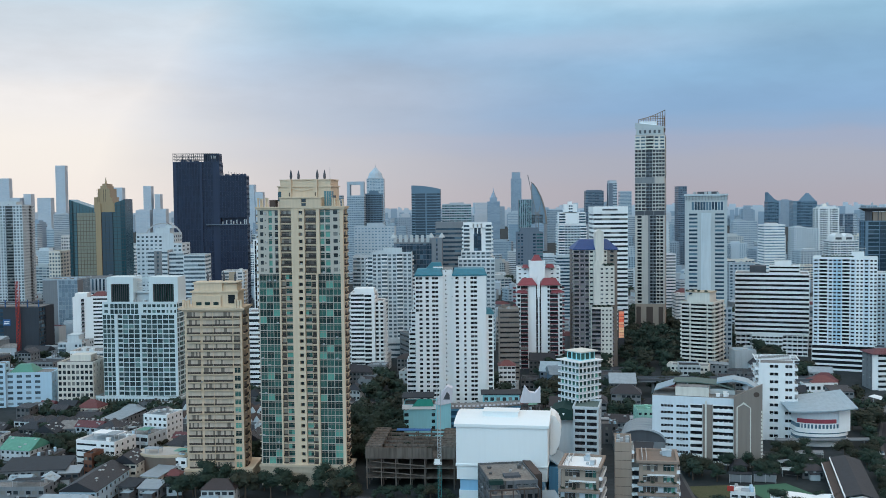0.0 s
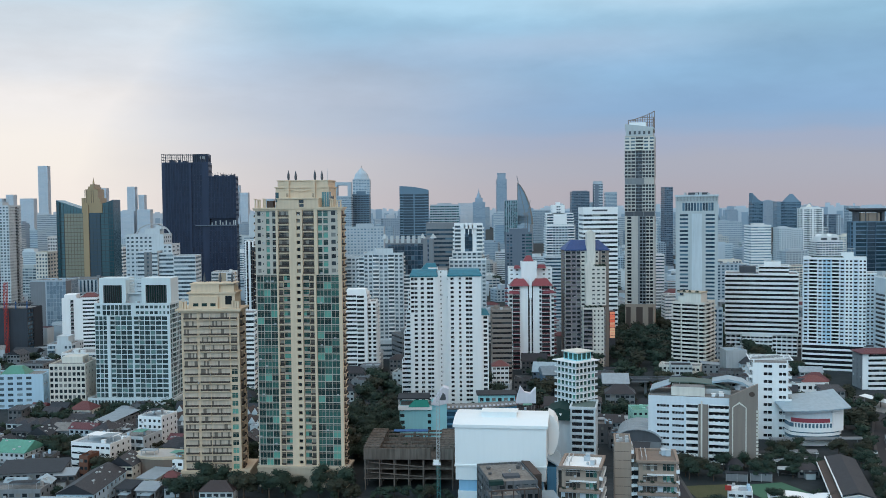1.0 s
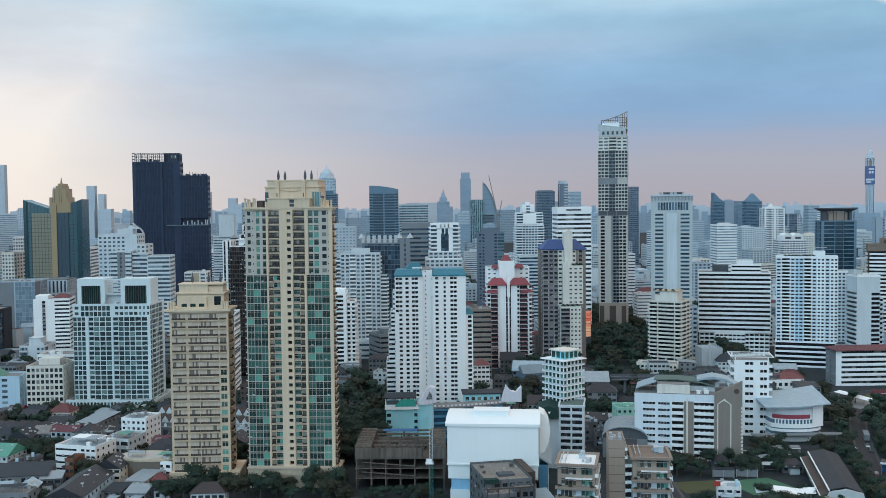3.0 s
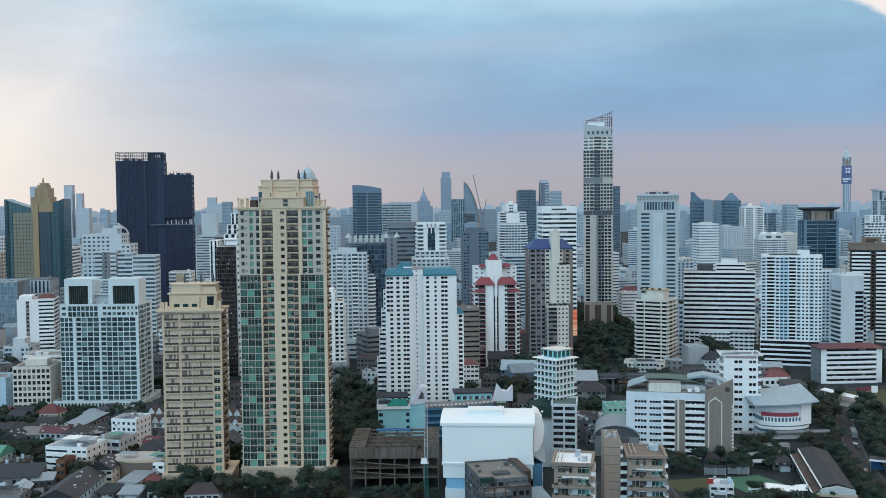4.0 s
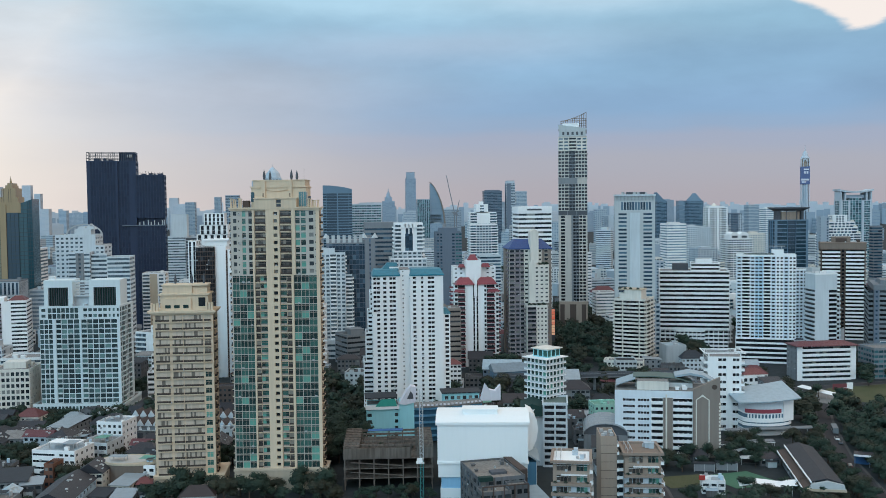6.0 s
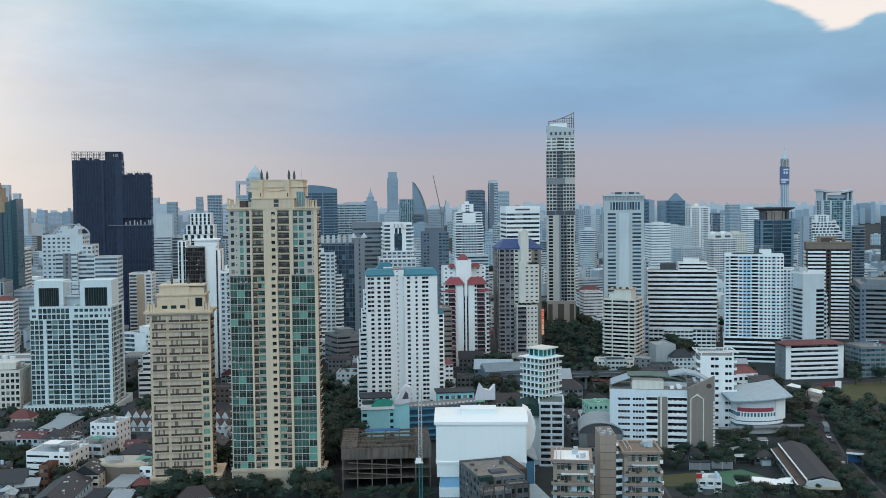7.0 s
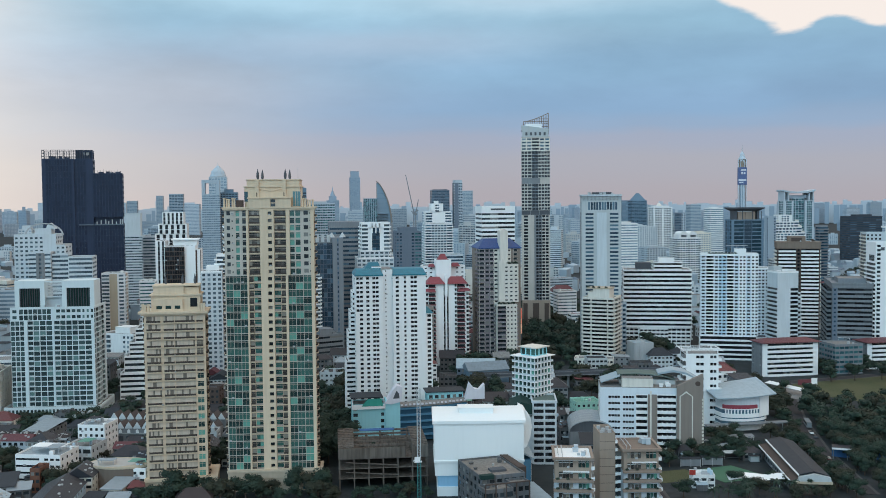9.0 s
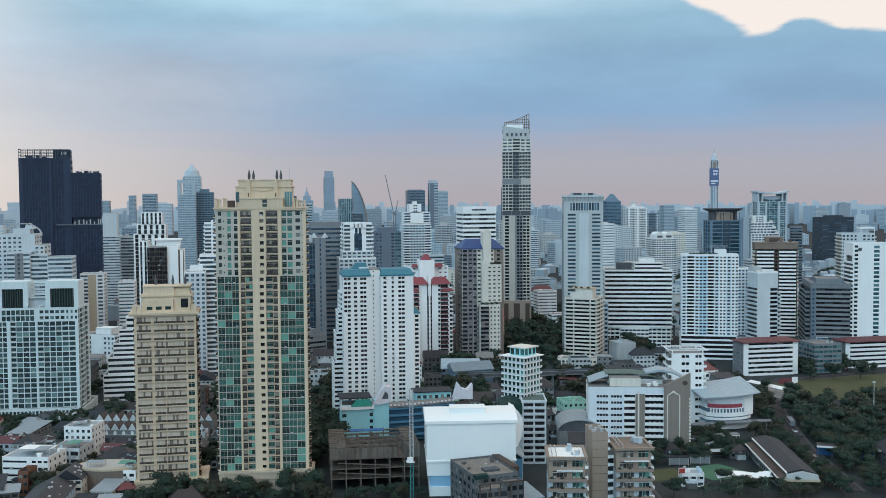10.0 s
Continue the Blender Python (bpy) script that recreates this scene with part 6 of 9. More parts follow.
def cyan_school():
    b = Building("school_building", "turquoise school building with a white shell tower", -2, 471, 0, CYAN, WIN, near=80)
    b.volume(-20.6, -5, 0, 12, 0, 19.0, 3.4, [(3, "win", 1, {"gap": 0.2}), (12, "solid", 1), (3, "win", 1)], parapet=0.6)
    part("sheet_roof", Acc().side([(-21.5, 22.6), (-6, 22.6), (-6, 23.1), (-21.5, 23.1)], -1, 13), ZINCDARK, b.top)
    for x in (-21, -14, -7):
        b.block(x, x + 0.4, -0.4, 0, 19, 22.6, "column", CLEAN)
    part("awning", Acc().side([(-16.5, 18.8), (-6, 18.8), (-7, 22.2), (-13.5, 22.2)], -1.5, -0.2), MINTDEEP, b.top, "green awning")
    b.block(-21.2, -5, -1.4, 0, 17.4, 19.4, "balcony", CLEAN)
    # white shell tower
    b.block(-5, 2.2, -1, 6, 0, 21.5, "tower", CYAN)
    part("shell", Acc().side([(-5.6, 20), (-2.2, 19.4), (2.8, 20.6), (3.2, 27.6), (0.6, 28.4), (-1.2, 26.4), (-3.0, 23.0)], -2.0, 4), SHELLW, b.top, "curved white shell")
    b.acc("opening", DARKGREY).side([(-1.4, 22.2), (1.8, 22.2), (1.6, 24.6), (0.4, 26.0)], -2.08, -1.9)
    # long curved wing
    n = 10
    for f in range(5):
        z = 3.2 + f * 3.3
        a, g = Acc(), Acc()
        for i in range(n):
            x0, x1 = 2.2 + i * 3.4, 2.2 + (i + 1) * 3.4
            y0, y1 = 7 * (i / n) ** 2 - 1, 7 * ((i + 1) / n) ** 2 - 1
            a.prism([(x0, y0), (x1, y1), (x1, y1 + 1.5), (x0, y0 + 1.5)], z, z + 0.85)
            g.prism([(x0, y0 + 1.3), (x1, y1 + 1.3), (x1, y1 + 9), (x0, y0 + 9)], z - 2.4, z)
        part("parapet_band", a, GALLERY, b.top, weld=True)
        part("gallery", g, DEEPBLUE, b.top, weld=True)
    a = Acc()
    for i in range(n):
        x0, x1 = 2.2 + i * 3.4, 2.2 + (i + 1) * 3.4
        y0, y1 = 7 * (i / n) ** 2 - 1, 7 * ((i + 1) / n) ** 2 - 1
        a.prism([(x0, y0 - 0.4), (x1, y1 - 0.4), (x1, y1 + 9.5), (x0, y0 + 9.5)], 17.6, 18.4)
    part("roof_slab", a, FLATROOF, b.top, weld=True)
    for i in range(17):
        x = 2.6 + i * 2
        part("battlement", Acc().box(x, x + 1.0, 7 * ((x - 2.2) / 34) ** 2 - 1.5, 7 * ((x - 2.2) / 34) ** 2 - 1.1, 18.4, 19.2), SHELLW, b.top)
    b.volume(18, 36, 14, 24, 0, 20.5, 3.3, [(1, "win", 6, {"gap": 0.4})], parapet=0.8)
    part("sheet_roof", Acc().box(17, 37, 13, 25, 21.3, 21.8), ZINCDARK, b.top)
    part("sail_roof", Acc().side([(36, 18), (46, 18), (46, 25.6), (43.4, 22.8), (40.6, 23.4), (38.4, 26.4)], 9, 13), SHELLW, b.top, "white pointed sail roof")
    return b.done()


def terrace_flats(x, y, rot, label, lid):
    """A brown topped block of flats with planted balconies."""
    b = Building("apartment_building", label, x, y, rot, PALE, WIN, near=60, frame_paint=CLEAN, group="brown topped flats")
    w = {"gap": 0.08, "sill": 0.22, "head": 0.82}
    row = [(1, "solid", 1), (4, "win", 4, {**w, "win": WIN_WARM}), (1.4, "solid", 1), (3, "win", 3, {**w, "win": GREEN}), (0.6, "solid", 1)]
    b.volume(-6.5, 6.5, 0, 16, 0, 15.5, 3.1, row, [(1, "balc", 4, {"depth": 1.2, "balwall": CLEAN})], [(1, "solid", 1)], parapet=0)
    top = [(n, k, c, {**(o[0] if o else {}), "wall": TAUPE}) for n, k, c, *o in row]
    b.volume(-6.4, 6.4, 1.0, 16, 15.5, 22.4, 3.45, top, [(1, "balc", 4, {"depth": 1.2, "balwall": CLEAN})], [(1, "solid", 1, {"wall": TAUPE})], parapet=0)
    for z in (3.4, 6.5, 9.6, 12.7, 15.8):
        part("planter", Acc().box(-7.0, 7.0, -1.6, 0.0, z - 0.3, z + 0.55), PLANTER, b.top, "brownish beige planter ledge")
    for z in (5.6, 11.8, 18.6):
        part("awning", Acc().box(-3.6, 5.6, -0.9, 0.9, z, z + 0.12), CLEAN, b.top, "thin white awning")
    part("roof_edge", Acc().rim(-7.3, 7.3, -0.9, 16.9, 1.0, 22.4, 23.2), PLANTER, b.top, "beige roof edge")
    b.block(-6.3, 6.3, 0.1, 15.9, 22.0, 22.6, "roof", lid)
    frames = Acc()
    for px in (-5.4, -3.9):
        frames.box(px, px + 0.25, 1.2, 14.8, 23.6, 23.85)
        for py in (1.4, 8.0, 14.4):
            frames.box(px, px + 0.2, py, py + 0.2, 22.6, 23.6)
    part("pipe_rack", frames, STEEL, b.top, "galvanised pipe rack")
    for i in range(4):
        for z in (6.9, 10.0, 13.1, 16.2):
            if (i + int(z)) % 3:
                bush(-5.6 + i * 3.7, -0.9, z, 0.8, b.top)
    b.clutter(0, 5.5, 4, 14, 22.6, 5, int(x), 2.2)
    b.top.scale = (1, 1, 1.13)
    return b.done()


# ---- the main towers ----
beige_tower()
beige_small()
twin_crown()
teal_roof_tower()
red_roof_tower()
blue_roof_tower()
sail_tower()
grand_office()
cream_tower()
ribbon_office()
blue_white_tower()
slab_tower()
brown_tower()
zigzag_office()
gallery_school(254.5, 294, 600, 22.0, "white school block with open galleries and a red roof")
gallery_school(337, 399, 612, 18.0, "long white school block with open galleries and a red roof")
right_tower()
school()
school_tower()
round_hall()
small_hotel()
grey_office()
white_theatre()
ruin()
cyan_school()
terrace_flats(45.6, 333, -14, "taupe flats with planted balconies and a pale roof deck", CLEAN)
terrace_flats(73.6, 340, -9, "taupe flats with planted balconies and a brown roof deck", ROOF_BROWN)


def simple(name, label, x0, x1, y, d, top, fh=3.2, wall=None, win=None, front=None, side=None, rot=0.0, near=0, cap=None, clutter=3, base=0, category="building", parapet=1.0, group="", roof=None, compact=False):
    """One storeyed block; cap: (share of the width, height) of a plant floor on the roof."""
    cx, w = (x0 + x1) / 2, x1 - x0
    b = Building(name, label, cx, y, rot, wall, win, near, category, group, compact=compact)
    b.volume(-w / 2, w / 2, 0, d, base, top, fh, front or FW(max(3, round(w / 3.5))), side, parapet=parapet, roof=roof)
    if base:
        b.block(-w / 2, w / 2, 0, d, 0, base - 0.02, "podium")
    if cap:
        s, h = cap
        b.block(-w * s / 2, w * s / 2, d * (0.5 - s / 2), d * (0.5 + s / 2), top + 0.12, top + h, "plant_floor")
        b.block(-w * s / 2 - 0.3, w * s / 2 + 0.3, d * (0.5 - s / 2) - 0.3, d * (0.5 + s / 2) + 0.3, top + h, top + h + 0.3, "plant_floor")
    if clutter:
        b.clutter(-w * 0.45, w * 0.45, d * 0.1, d * 0.9, top, clutter, int(abs(x0 * 7 + y)), 3.0)
    b.done()
    return b


def more(b, name, acc, material, label=""):
    return part(name, acc, material, b.top, label)


def stepped_hotel():
    # shading and distance haze are put into the cool wall colour
    b = Building("hotel", "white hotel tower stepping down with a grey core", -236, 775, 0, COOL, WIN_BLUE, near=100)
    w = {"gap": 0.45, "sill": 0.3, "head": 0.75}
    b.volume(-17, 13, 4, 28, 0, 93.4, 3.2, [(16, "win", 4, w), (8, "win", 2, w), (10, "solid", 1)], FW(4), parapet=1.4)
    b.volume(13, 20, 2, 26, 0, 86, 3.2, [(1, "win", 2, w)], parapet=0.8)
    b.volume(-4, 12, -10, 4, 0, 81.2, 3.2, [(5, "band", 1, {"sill": 0.4, "wall": COOL}), (5, "win", 1, {"gap": 0.7, "wall": GREY, "out": 0.6}), (4, "band", 1, {"sill": 0.4, "wall": COOL})], parapet=1)
    b.volume(12, 24, -8, 6, 0, 79.6, 3.2, [(1, "band", 2, {"sill": 0.35, "head": 0.85, "wall": COOL})], parapet=0.8)
    b.volume(24, 41, -8, 10, 0, 77.4, 3.2, [(1, "band", 3, {"sill": 0.35, "head": 0.85, "wall": COOL})], parapet=0.8)
    b.volume(-3, 9, 8, 20, 93.4, 98.6, 5, [(1, "solid", 1)], parapet=0.4)
    arch = Acc()
    k = 14
    for i in range(k):
        a0, a1 = math.pi * i / k, math.pi * (i + 1) / k
        p = lambda a, r: (3.5 + r * 1.5 * math.cos(a), 93.6 + r * math.sin(a))
        arch.side([p(a0, 8.6), p(a1, 8.6), p(a1, 9.4), p(a0, 9.4)], 9, 9.8)
    more(b, "roof_arch", arch, STEEL)
    more(b, "canopy", Acc().side([(5, 98.6), (12, 98.6), (8, 103), (5.6, 101)], 9, 16), COOL)
    return b.done()


def black_tower():
    b = Building("office_tower", "black clad office tower with a notched top and roof lattice", -230.4, 925, 6, BLACK, BLACKG, near=0)
    f1 = [(3, "solid", 1), (22, "win", 9, {"gap": 0.25, "sill": 0.05, "head": 0.95}), (2, "solid", 1, {"out": 0.8}), (10, "win", 4, {"gap": 0.25, "sill": 0.05, "head": 0.95}), (6, "solid", 1)]
    b.volume(-34.0, 9.0, 0, 24, 0, 156.6, 5.2, f1, FW(7, gap=0.3), parapet=1.0, roof=DARKGREY)
    b.volume(-5.2, 8.8, 1, 20, 157.6, 165.0, 5.2, [(1, "win", 4, {"gap": 0.3, "sill": 0.05, "head": 0.8})], parapet=0.4, roof=DARKGREY)
    f2 = [(1, "win", 10, {"gap": 0.25, "sill": 0.05, "head": 0.95})]
    b.volume(9.0, 34.0, -1.5, 22, 0, 98.8, 5.2, f2, FW(7, gap=0.3), parapet=0, roof=DARKGREY)
    b.volume(9.0, 34.0, -1.5, 22, 105.0, 144.0, 5.2, f2, FW(7, gap=0.3), parapet=0.6, roof=DARKGREY)
    b.block(9.6, 33.4, 3, 21, 98.8, 105.0, "sky_lobby", BLACK)
    b.block(-4, 34.4, -2.2, -0.2, 98.0, 98.8, "ledge", SLATE)
    for x, h in ((11, 2.4), (14.5, 3.6), (18.5, 4.2), (21, 2.6), (24, 4.2), (27.5, 2.2), (31, 4.4), (32.6, 4.4)):
        b.block(x, x + 0.8, -1.4, -0.4, 98.8, 98.8 + h, "column", LIGHTGREY)
    rnd = random.Random(2)
    l = b.acc("roof_lattice", DARKGREY, "posts")
    for i in range(22):
        x = -34 + i * 1.9
        l.box(x, x + 0.4, 0.2, 0.6, 157, 165.4 - (rnd.random() < 0.3) * 1.6)
    l = b.acc("roof_lattice", DARKGREY, "rails")
    for z in (159.6, 162.4, 165.0):
        l.box(-34, -5.2 if z < 165 else 8.8, 0.2, 0.6, z, z + 0.35)
        l.box(-34, -33.6, 0.6, 20, z, z + 0.35)
        l.box(-34, 8, 20, 20.4, z, z + 0.35)
    l = b.acc("roof_lattice", DARKGREY, "rear")
    for i in range(8):
        l.box(-34 + i * 5.4, -33.5 + i * 5.4, 20, 20.5, 157, 165.2)
    for i in range(10):
        x = 10 + i * 2.5
        l.box(x, x + 0.35, -1.2, -0.8, 144.6, 146.6 + rnd.random() * 1.8)
    b.clutter(11, 33, 0, 18, 144.0, 12, 8, 3.0)
    b.clutter(-30, -8, 3, 18, 156.6, 6, 3, 4.4)
    for x, wd in ((1.4, 1.0), (3.4, 2.2)):
        more(b, "letter_bar", Acc().box(x, x + wd, 0.8, 1.0, 160.6, 163.2), STEEL)
    return b.done()


def gold_tower():
    b = Building("office_tower", "teal glass office tower with a stepped gold spine", -362, 985, 3, GOLD, TEALG, near=0)

    def wing(x0, x1, za, zb, name, mat, y=2.0, pitch=3.2, bar=None):
        part(name, Acc().side([(x0, 0), (x1, 0), (x1, zb), (x0, za)], y, 28), mat, b.top)
        n = max(1, int((x1 - x0) / pitch))
        for i in range(n + 1):
            x = x0 + (x1 - x0) * i / n
            b.acc("mullion", bar or MULL, (name, x0, i)).box(x - 0.13, x + 0.13, y - 0.2, y, 8, za + (zb - za) * i / n - 1)
        z = 10
        while z < min(za, zb) - 2:
            b.acc("transom", bar or MULL, (name, x0, z)).box(x0, x1, y - 0.16, y, z, z + 0.5)
            z += 3.7
    wing(-26.0, -0.4, 123.4, 114.6, "glass_wing", TEALPLAIN)
    wing(-26.4, -23.6, 124.0, 122.6, "glass_edge", TEALG, 1.0, 1.4)
    # this panel has the gold-green reflection painted on
    wing(-19.0, -0.6, 110.5, 110.5, "tinted_panel", GOLD_REFLECTION, 1.2, 3.0, BRONZE)
    wing(5.4, 16.4, 111.0, 111.0, "glass_panel", NAVYPLAIN, 1.2)
    wing(16.4, 28.6, 119.6, 123.4, "glass_wing", TEALPLAIN)
    wing(24.6, 29.2, 122.0, 124.0, "glass_edge", TEALG, 1.0, 1.6)
    s = b.acc("spine", GOLD)
    s.box(-0.2, 5.2, 0, 26, 0, 119)
    for x0, x1, z0, z1 in ((-1.6, 18.6, 111, 121), (-1.6, 16.6, 121, 126), (2.4, 14.4, 126, 134.6), (5.0, 11.4, 134.6, 137.4), (7.0, 10.4, 137.4, 139.6)):
        s.box(x0, x1, 1.4, 24, z0, z1)
    for x in (1.6, 3.4, 8.0, 10.0):
        b.acc("groove", BRONZE, x).box(x - 0.15, x + 0.15, 1.2, 1.4, 121, 134)
    part("spire", Acc().prism(ring(8.6, 8, 1.2, 1.2, 8), 139.6, 146.5, ring(8.6, 8, 0.08, 0.08, 8)), GOLD, b.top)
    b.block(-30, 29, 0, 34, 0, 8, "podium", TAN)
    return b.done()


stepped_hotel()
black_tower()
gold_tower()
T, O = "apartment_tower", "office_tower"
bal = {"depth": 1.2, "rail": 1.0}


def hip_block():
    b = Building("apartment_building", "white apartment block with a low red hipped roof", -280, 747, 8, CLEAN, WIN, near=80)
    b.volume(-12, 14, 0, 24, 0, 46.5, 3.0, [(8, "solid", 1), (3, "balc", 1, {"depth": 0.8, "balwall": MAUVE}), (8, "solid", 1), (14, "band", 3, {"sill": 0.45, "head": 0.9})], [(1, "band", 4, {"sill": 0.45, "head": 0.9})], parapet=1)
    t = Acc().prism([(0, 6), (13, 6), (13, 20), (0, 20)], 47.5, 50.5, [(4, 11), (9, 11), (9, 15), (4, 15)])
    more(b, "hipped_roof", t, REDROOF, "red tile roof")
    b.block(0.3, 12.7, 6.3, 19.7, 46.5, 47.5, "penthouse")
    b.block(-11, -2, 4, 16, 46.5, 50, "penthouse")
    return b.done()


hip_block()
b = simple("apartment_building", "white low block with a maroon hipped roof among trees", 214, 237, 960, 18, 23.2, 3.3, CLEAN, WIN_BLUE, BAND(2, sill=0.42))
more(b, "hipped_roof", Acc().prism([(-12, -1), (12, -1), (12, 19), (-12, 19)], 24.3, 30.5, [(-6, 8), (6, 8), (6, 10), (-6, 10)]), MAROONROOF, "maroon tile roof")
simple(T, "tall pale tower with a dark balcony strip", -500, -461, 1040, 30, 118.6, 3.2, COOL, WIN_BLUE, [(20, "win", 7, {"gap": 0.4}), (8, "balc", 3, {**bal, "balwall": GREY, "win": WIN}), (10, "win", 3, {"gap": 0.4})], cap=(0.5, 4))
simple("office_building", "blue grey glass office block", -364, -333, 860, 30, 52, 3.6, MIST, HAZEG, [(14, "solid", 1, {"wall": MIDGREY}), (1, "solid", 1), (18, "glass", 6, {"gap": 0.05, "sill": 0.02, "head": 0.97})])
simple("office_building", "grey block with pale vertical fins", -352, -321, 905, 26, 50, 12, MIDGREY, NAVYG, [(1, "win", 9, {"gap": 0.5, "sill": 0.1, "head": 0.95, "wall": PALE})])
simple("office_building", "grey glass office block with bands", -320, -292, 930, 26, 40, 3.6, PALE, HAZEG, BAND(4))


def left_school():
    b = Building("school_building", "pale blue four storey block with green hipped roofs", -257, 566, 4, PALEBLUE, WIN_BLUE, near=100)
    w = {"gap": 0.4, "sill": 0.3, "head": 0.78}
    b.volume(-28, 23, 0, 16, 0, 19.4, 3.3, [(10, "win", 5, w), (3, "solid", 1, {"out": 1.0}), (11, "win", 4, w), (3, "solid", 1)], parapet=0.8)
    b.volume(-8, -3, -1.6, 6, 0, 25.5, 3.3, [(1, "win", 1, {"gap": 0.5})], parapet=0.5)
    for x0, x1 in ((-2, 13),):
        t = Acc().prism([(x0, 0.5), (x1, 0.5), (x1, 15), (x0, 15)], 19.6, 24.0, [(x0 + 4, 6), (x1 - 4, 6), (x1 - 4, 10), (x0 + 4, 10)])
        more(b, "hipped_roof", t, GREENROOF, "green sheet roof")
    return b.done()


left_school()
b = simple("office_building", "cream framed seven storey block with deep windows", -226.5, -206, 558, 24, 26.4, 3.2, CREAM, WIN, FW(8, gap=0.3, sill=0.2, head=0.82), [(1, "win", 5, {"gap": 0.75})], near=70, clutter=2)
more(b, "plant_room", Acc().box(-6, 6, 8, 18, 26.6, 30.2), CREAM)
b = simple("office_building", "white flat roofed block behind the framed one", -232, -205, 590, 20, 28, 3.3, WHITE, WIN_BLUE, BAND(6, sill=0.4), near=20)


def site():
    b = Building("construction_site", "dark wrapped concrete frame under construction with a red crane", -354, 780, 0, CHARCOAL, NAVYG, near=0)
    b.volume(-28, 21, 0, 28, 0, 36, 3.4, [(14, "band", 4, {"sill": 0.1, "head": 0.8}), (20, "solid", 1, {"out": 0.4})], parapet=0.5)
    for i in range(6):
        b.block(-26 + i * 9, -25.2 + i * 9, 3, 3.8, 36, 42, "column", SKYDARK)
    b.block(-28, 21, 2, 12, 39.6, 40.2, "slab", CHARCOAL)
    m = b.acc("crane_mast", REDPAINT)
    for x in (4, 6.2):
        for y in (-4, -1.8):
            m.box(x, x + 0.35, y, y + 0.35, 0, 58)
    for i in range(19):
        z = i * 3.0
        m.side([(4, z), (4.4, z), (6.5, z + 3), (6.1, z + 3)], -4, -3.7)
    part("sign", Acc().box(-8, -2, -0.7, -0.5, 22, 27), SKYDARK, b.top, "small blue sign with pale bars")
    for z in (23.2, 24.8):
        part("sign_bar", Acc().box(-7.2, -2.8, -0.78, -0.7, z, z + 0.7), CLEAN, b.top)
    return b.done()


site()


def terraced():
    b = Building("apartment_building", "white banded apartment block stepping up in terraces", -131, 590, 0, CLEAN, WIN, near=60)
    bd = {"sill": 0.48, "head": 0.95}
    for i, (x0, z1) in enumerate(((-18, 18), (-15.5, 28), (-12.5, 36), (-9, 44), (-5, 51))):
        z0 = (0, 18, 28, 36, 44)[i]
        b.volume(x0, 15.5, i * 0.4, 22, z0, z1, 2.9, [(1, "band", 4, bd)], parapet=0.9)
    b.clutter(-4, 14, 3, 18, 51, 3, 3, 3)
    return b.done()


terraced()


def rounded():
    b = Building("apartment_tower", "white tower with rounded balcony bands", -57, 650, 0, CLEAN, WIN, near=120)
    bd = {"sill": 0.45, "head": 0.95}
    b.volume(-11, 5, 0, 22, 0, 56.6, 2.9, [(9, "band", 3, bd), (5, "balc", 1, {"depth": 1.2}), (2, "solid", 1)], parapet=1.2)
    b.volume(5, 10.5, 3, 22, 0, 51, 2.9, [(2, "balc", 1, {"depth": 1.4}), (1, "solid", 1), (2, "balc", 1, {"depth": 1.4})], parapet=1.0)
    b.block(-9, 4, 5, 16, 56.7, 60, "penthouse")
    for x in (-8, -5, -2):
        bush(x, 1.5, 45, 1.6, b.top)
    return b.done()


rounded()
simple(T, "pale blue slab tower with square windows", -109, -66, 1051, 26, 91.6, 3.2, PALE, WIN_PALE, FW(12, gap=0.45, sill=0.3, head=0.75), cap=(0.4, 4))


def grid_tower():
    b = Building("apartment_tower", "pale white gridded tower with balconies", -47, 745, 0, COOL, WIN_BLUE, near=60)
    w = {"gap": 0.35, "sill": 0.25, "head": 0.8}
    b.volume(-15, 15, 0, 24, 14, 78.6, 2.9, [(6, "win", 2, w), (4, "balc", 1, {**bal, "balwall": CLEAN}), (6, "win", 2, w), (4, "balc", 1, {**bal, "balwall": CLEAN}), (6, "win", 2, w)], parapet=1.2)
    b.volume(15, 20, 4, 22, 14, 62, 2.9, [(1, "balc", 1, {**bal, "balwall": CLEAN})], parapet=0.8)
    b.volume(-19, -15, 4, 22, 14, 76, 2.9, [(1, "balc", 1, {**bal, "balwall": CLEAN})], parapet=0.8)
    b.volume(-21, 24, -6, 26, 0, 12, 4, [(1, "band", 8, {"sill": 0.35, "head": 0.75})], parapet=0.8)
    b.block(-20, 22, -2, 24, 12, 14, "podium", COOL)
    b.volume(-7, 7, 6, 16, 78.6, 82.4, 3, [(1, "solid", 1)], parapet=0.4)
    return b.done()


grid_tower()
simple(T, "pale narrow tower with balconies", -83, -70, 800, 20, 73, 3.0, COOL, WIN_BLUE, [(1, "balc", 2, bal), (1, "win", 2)])


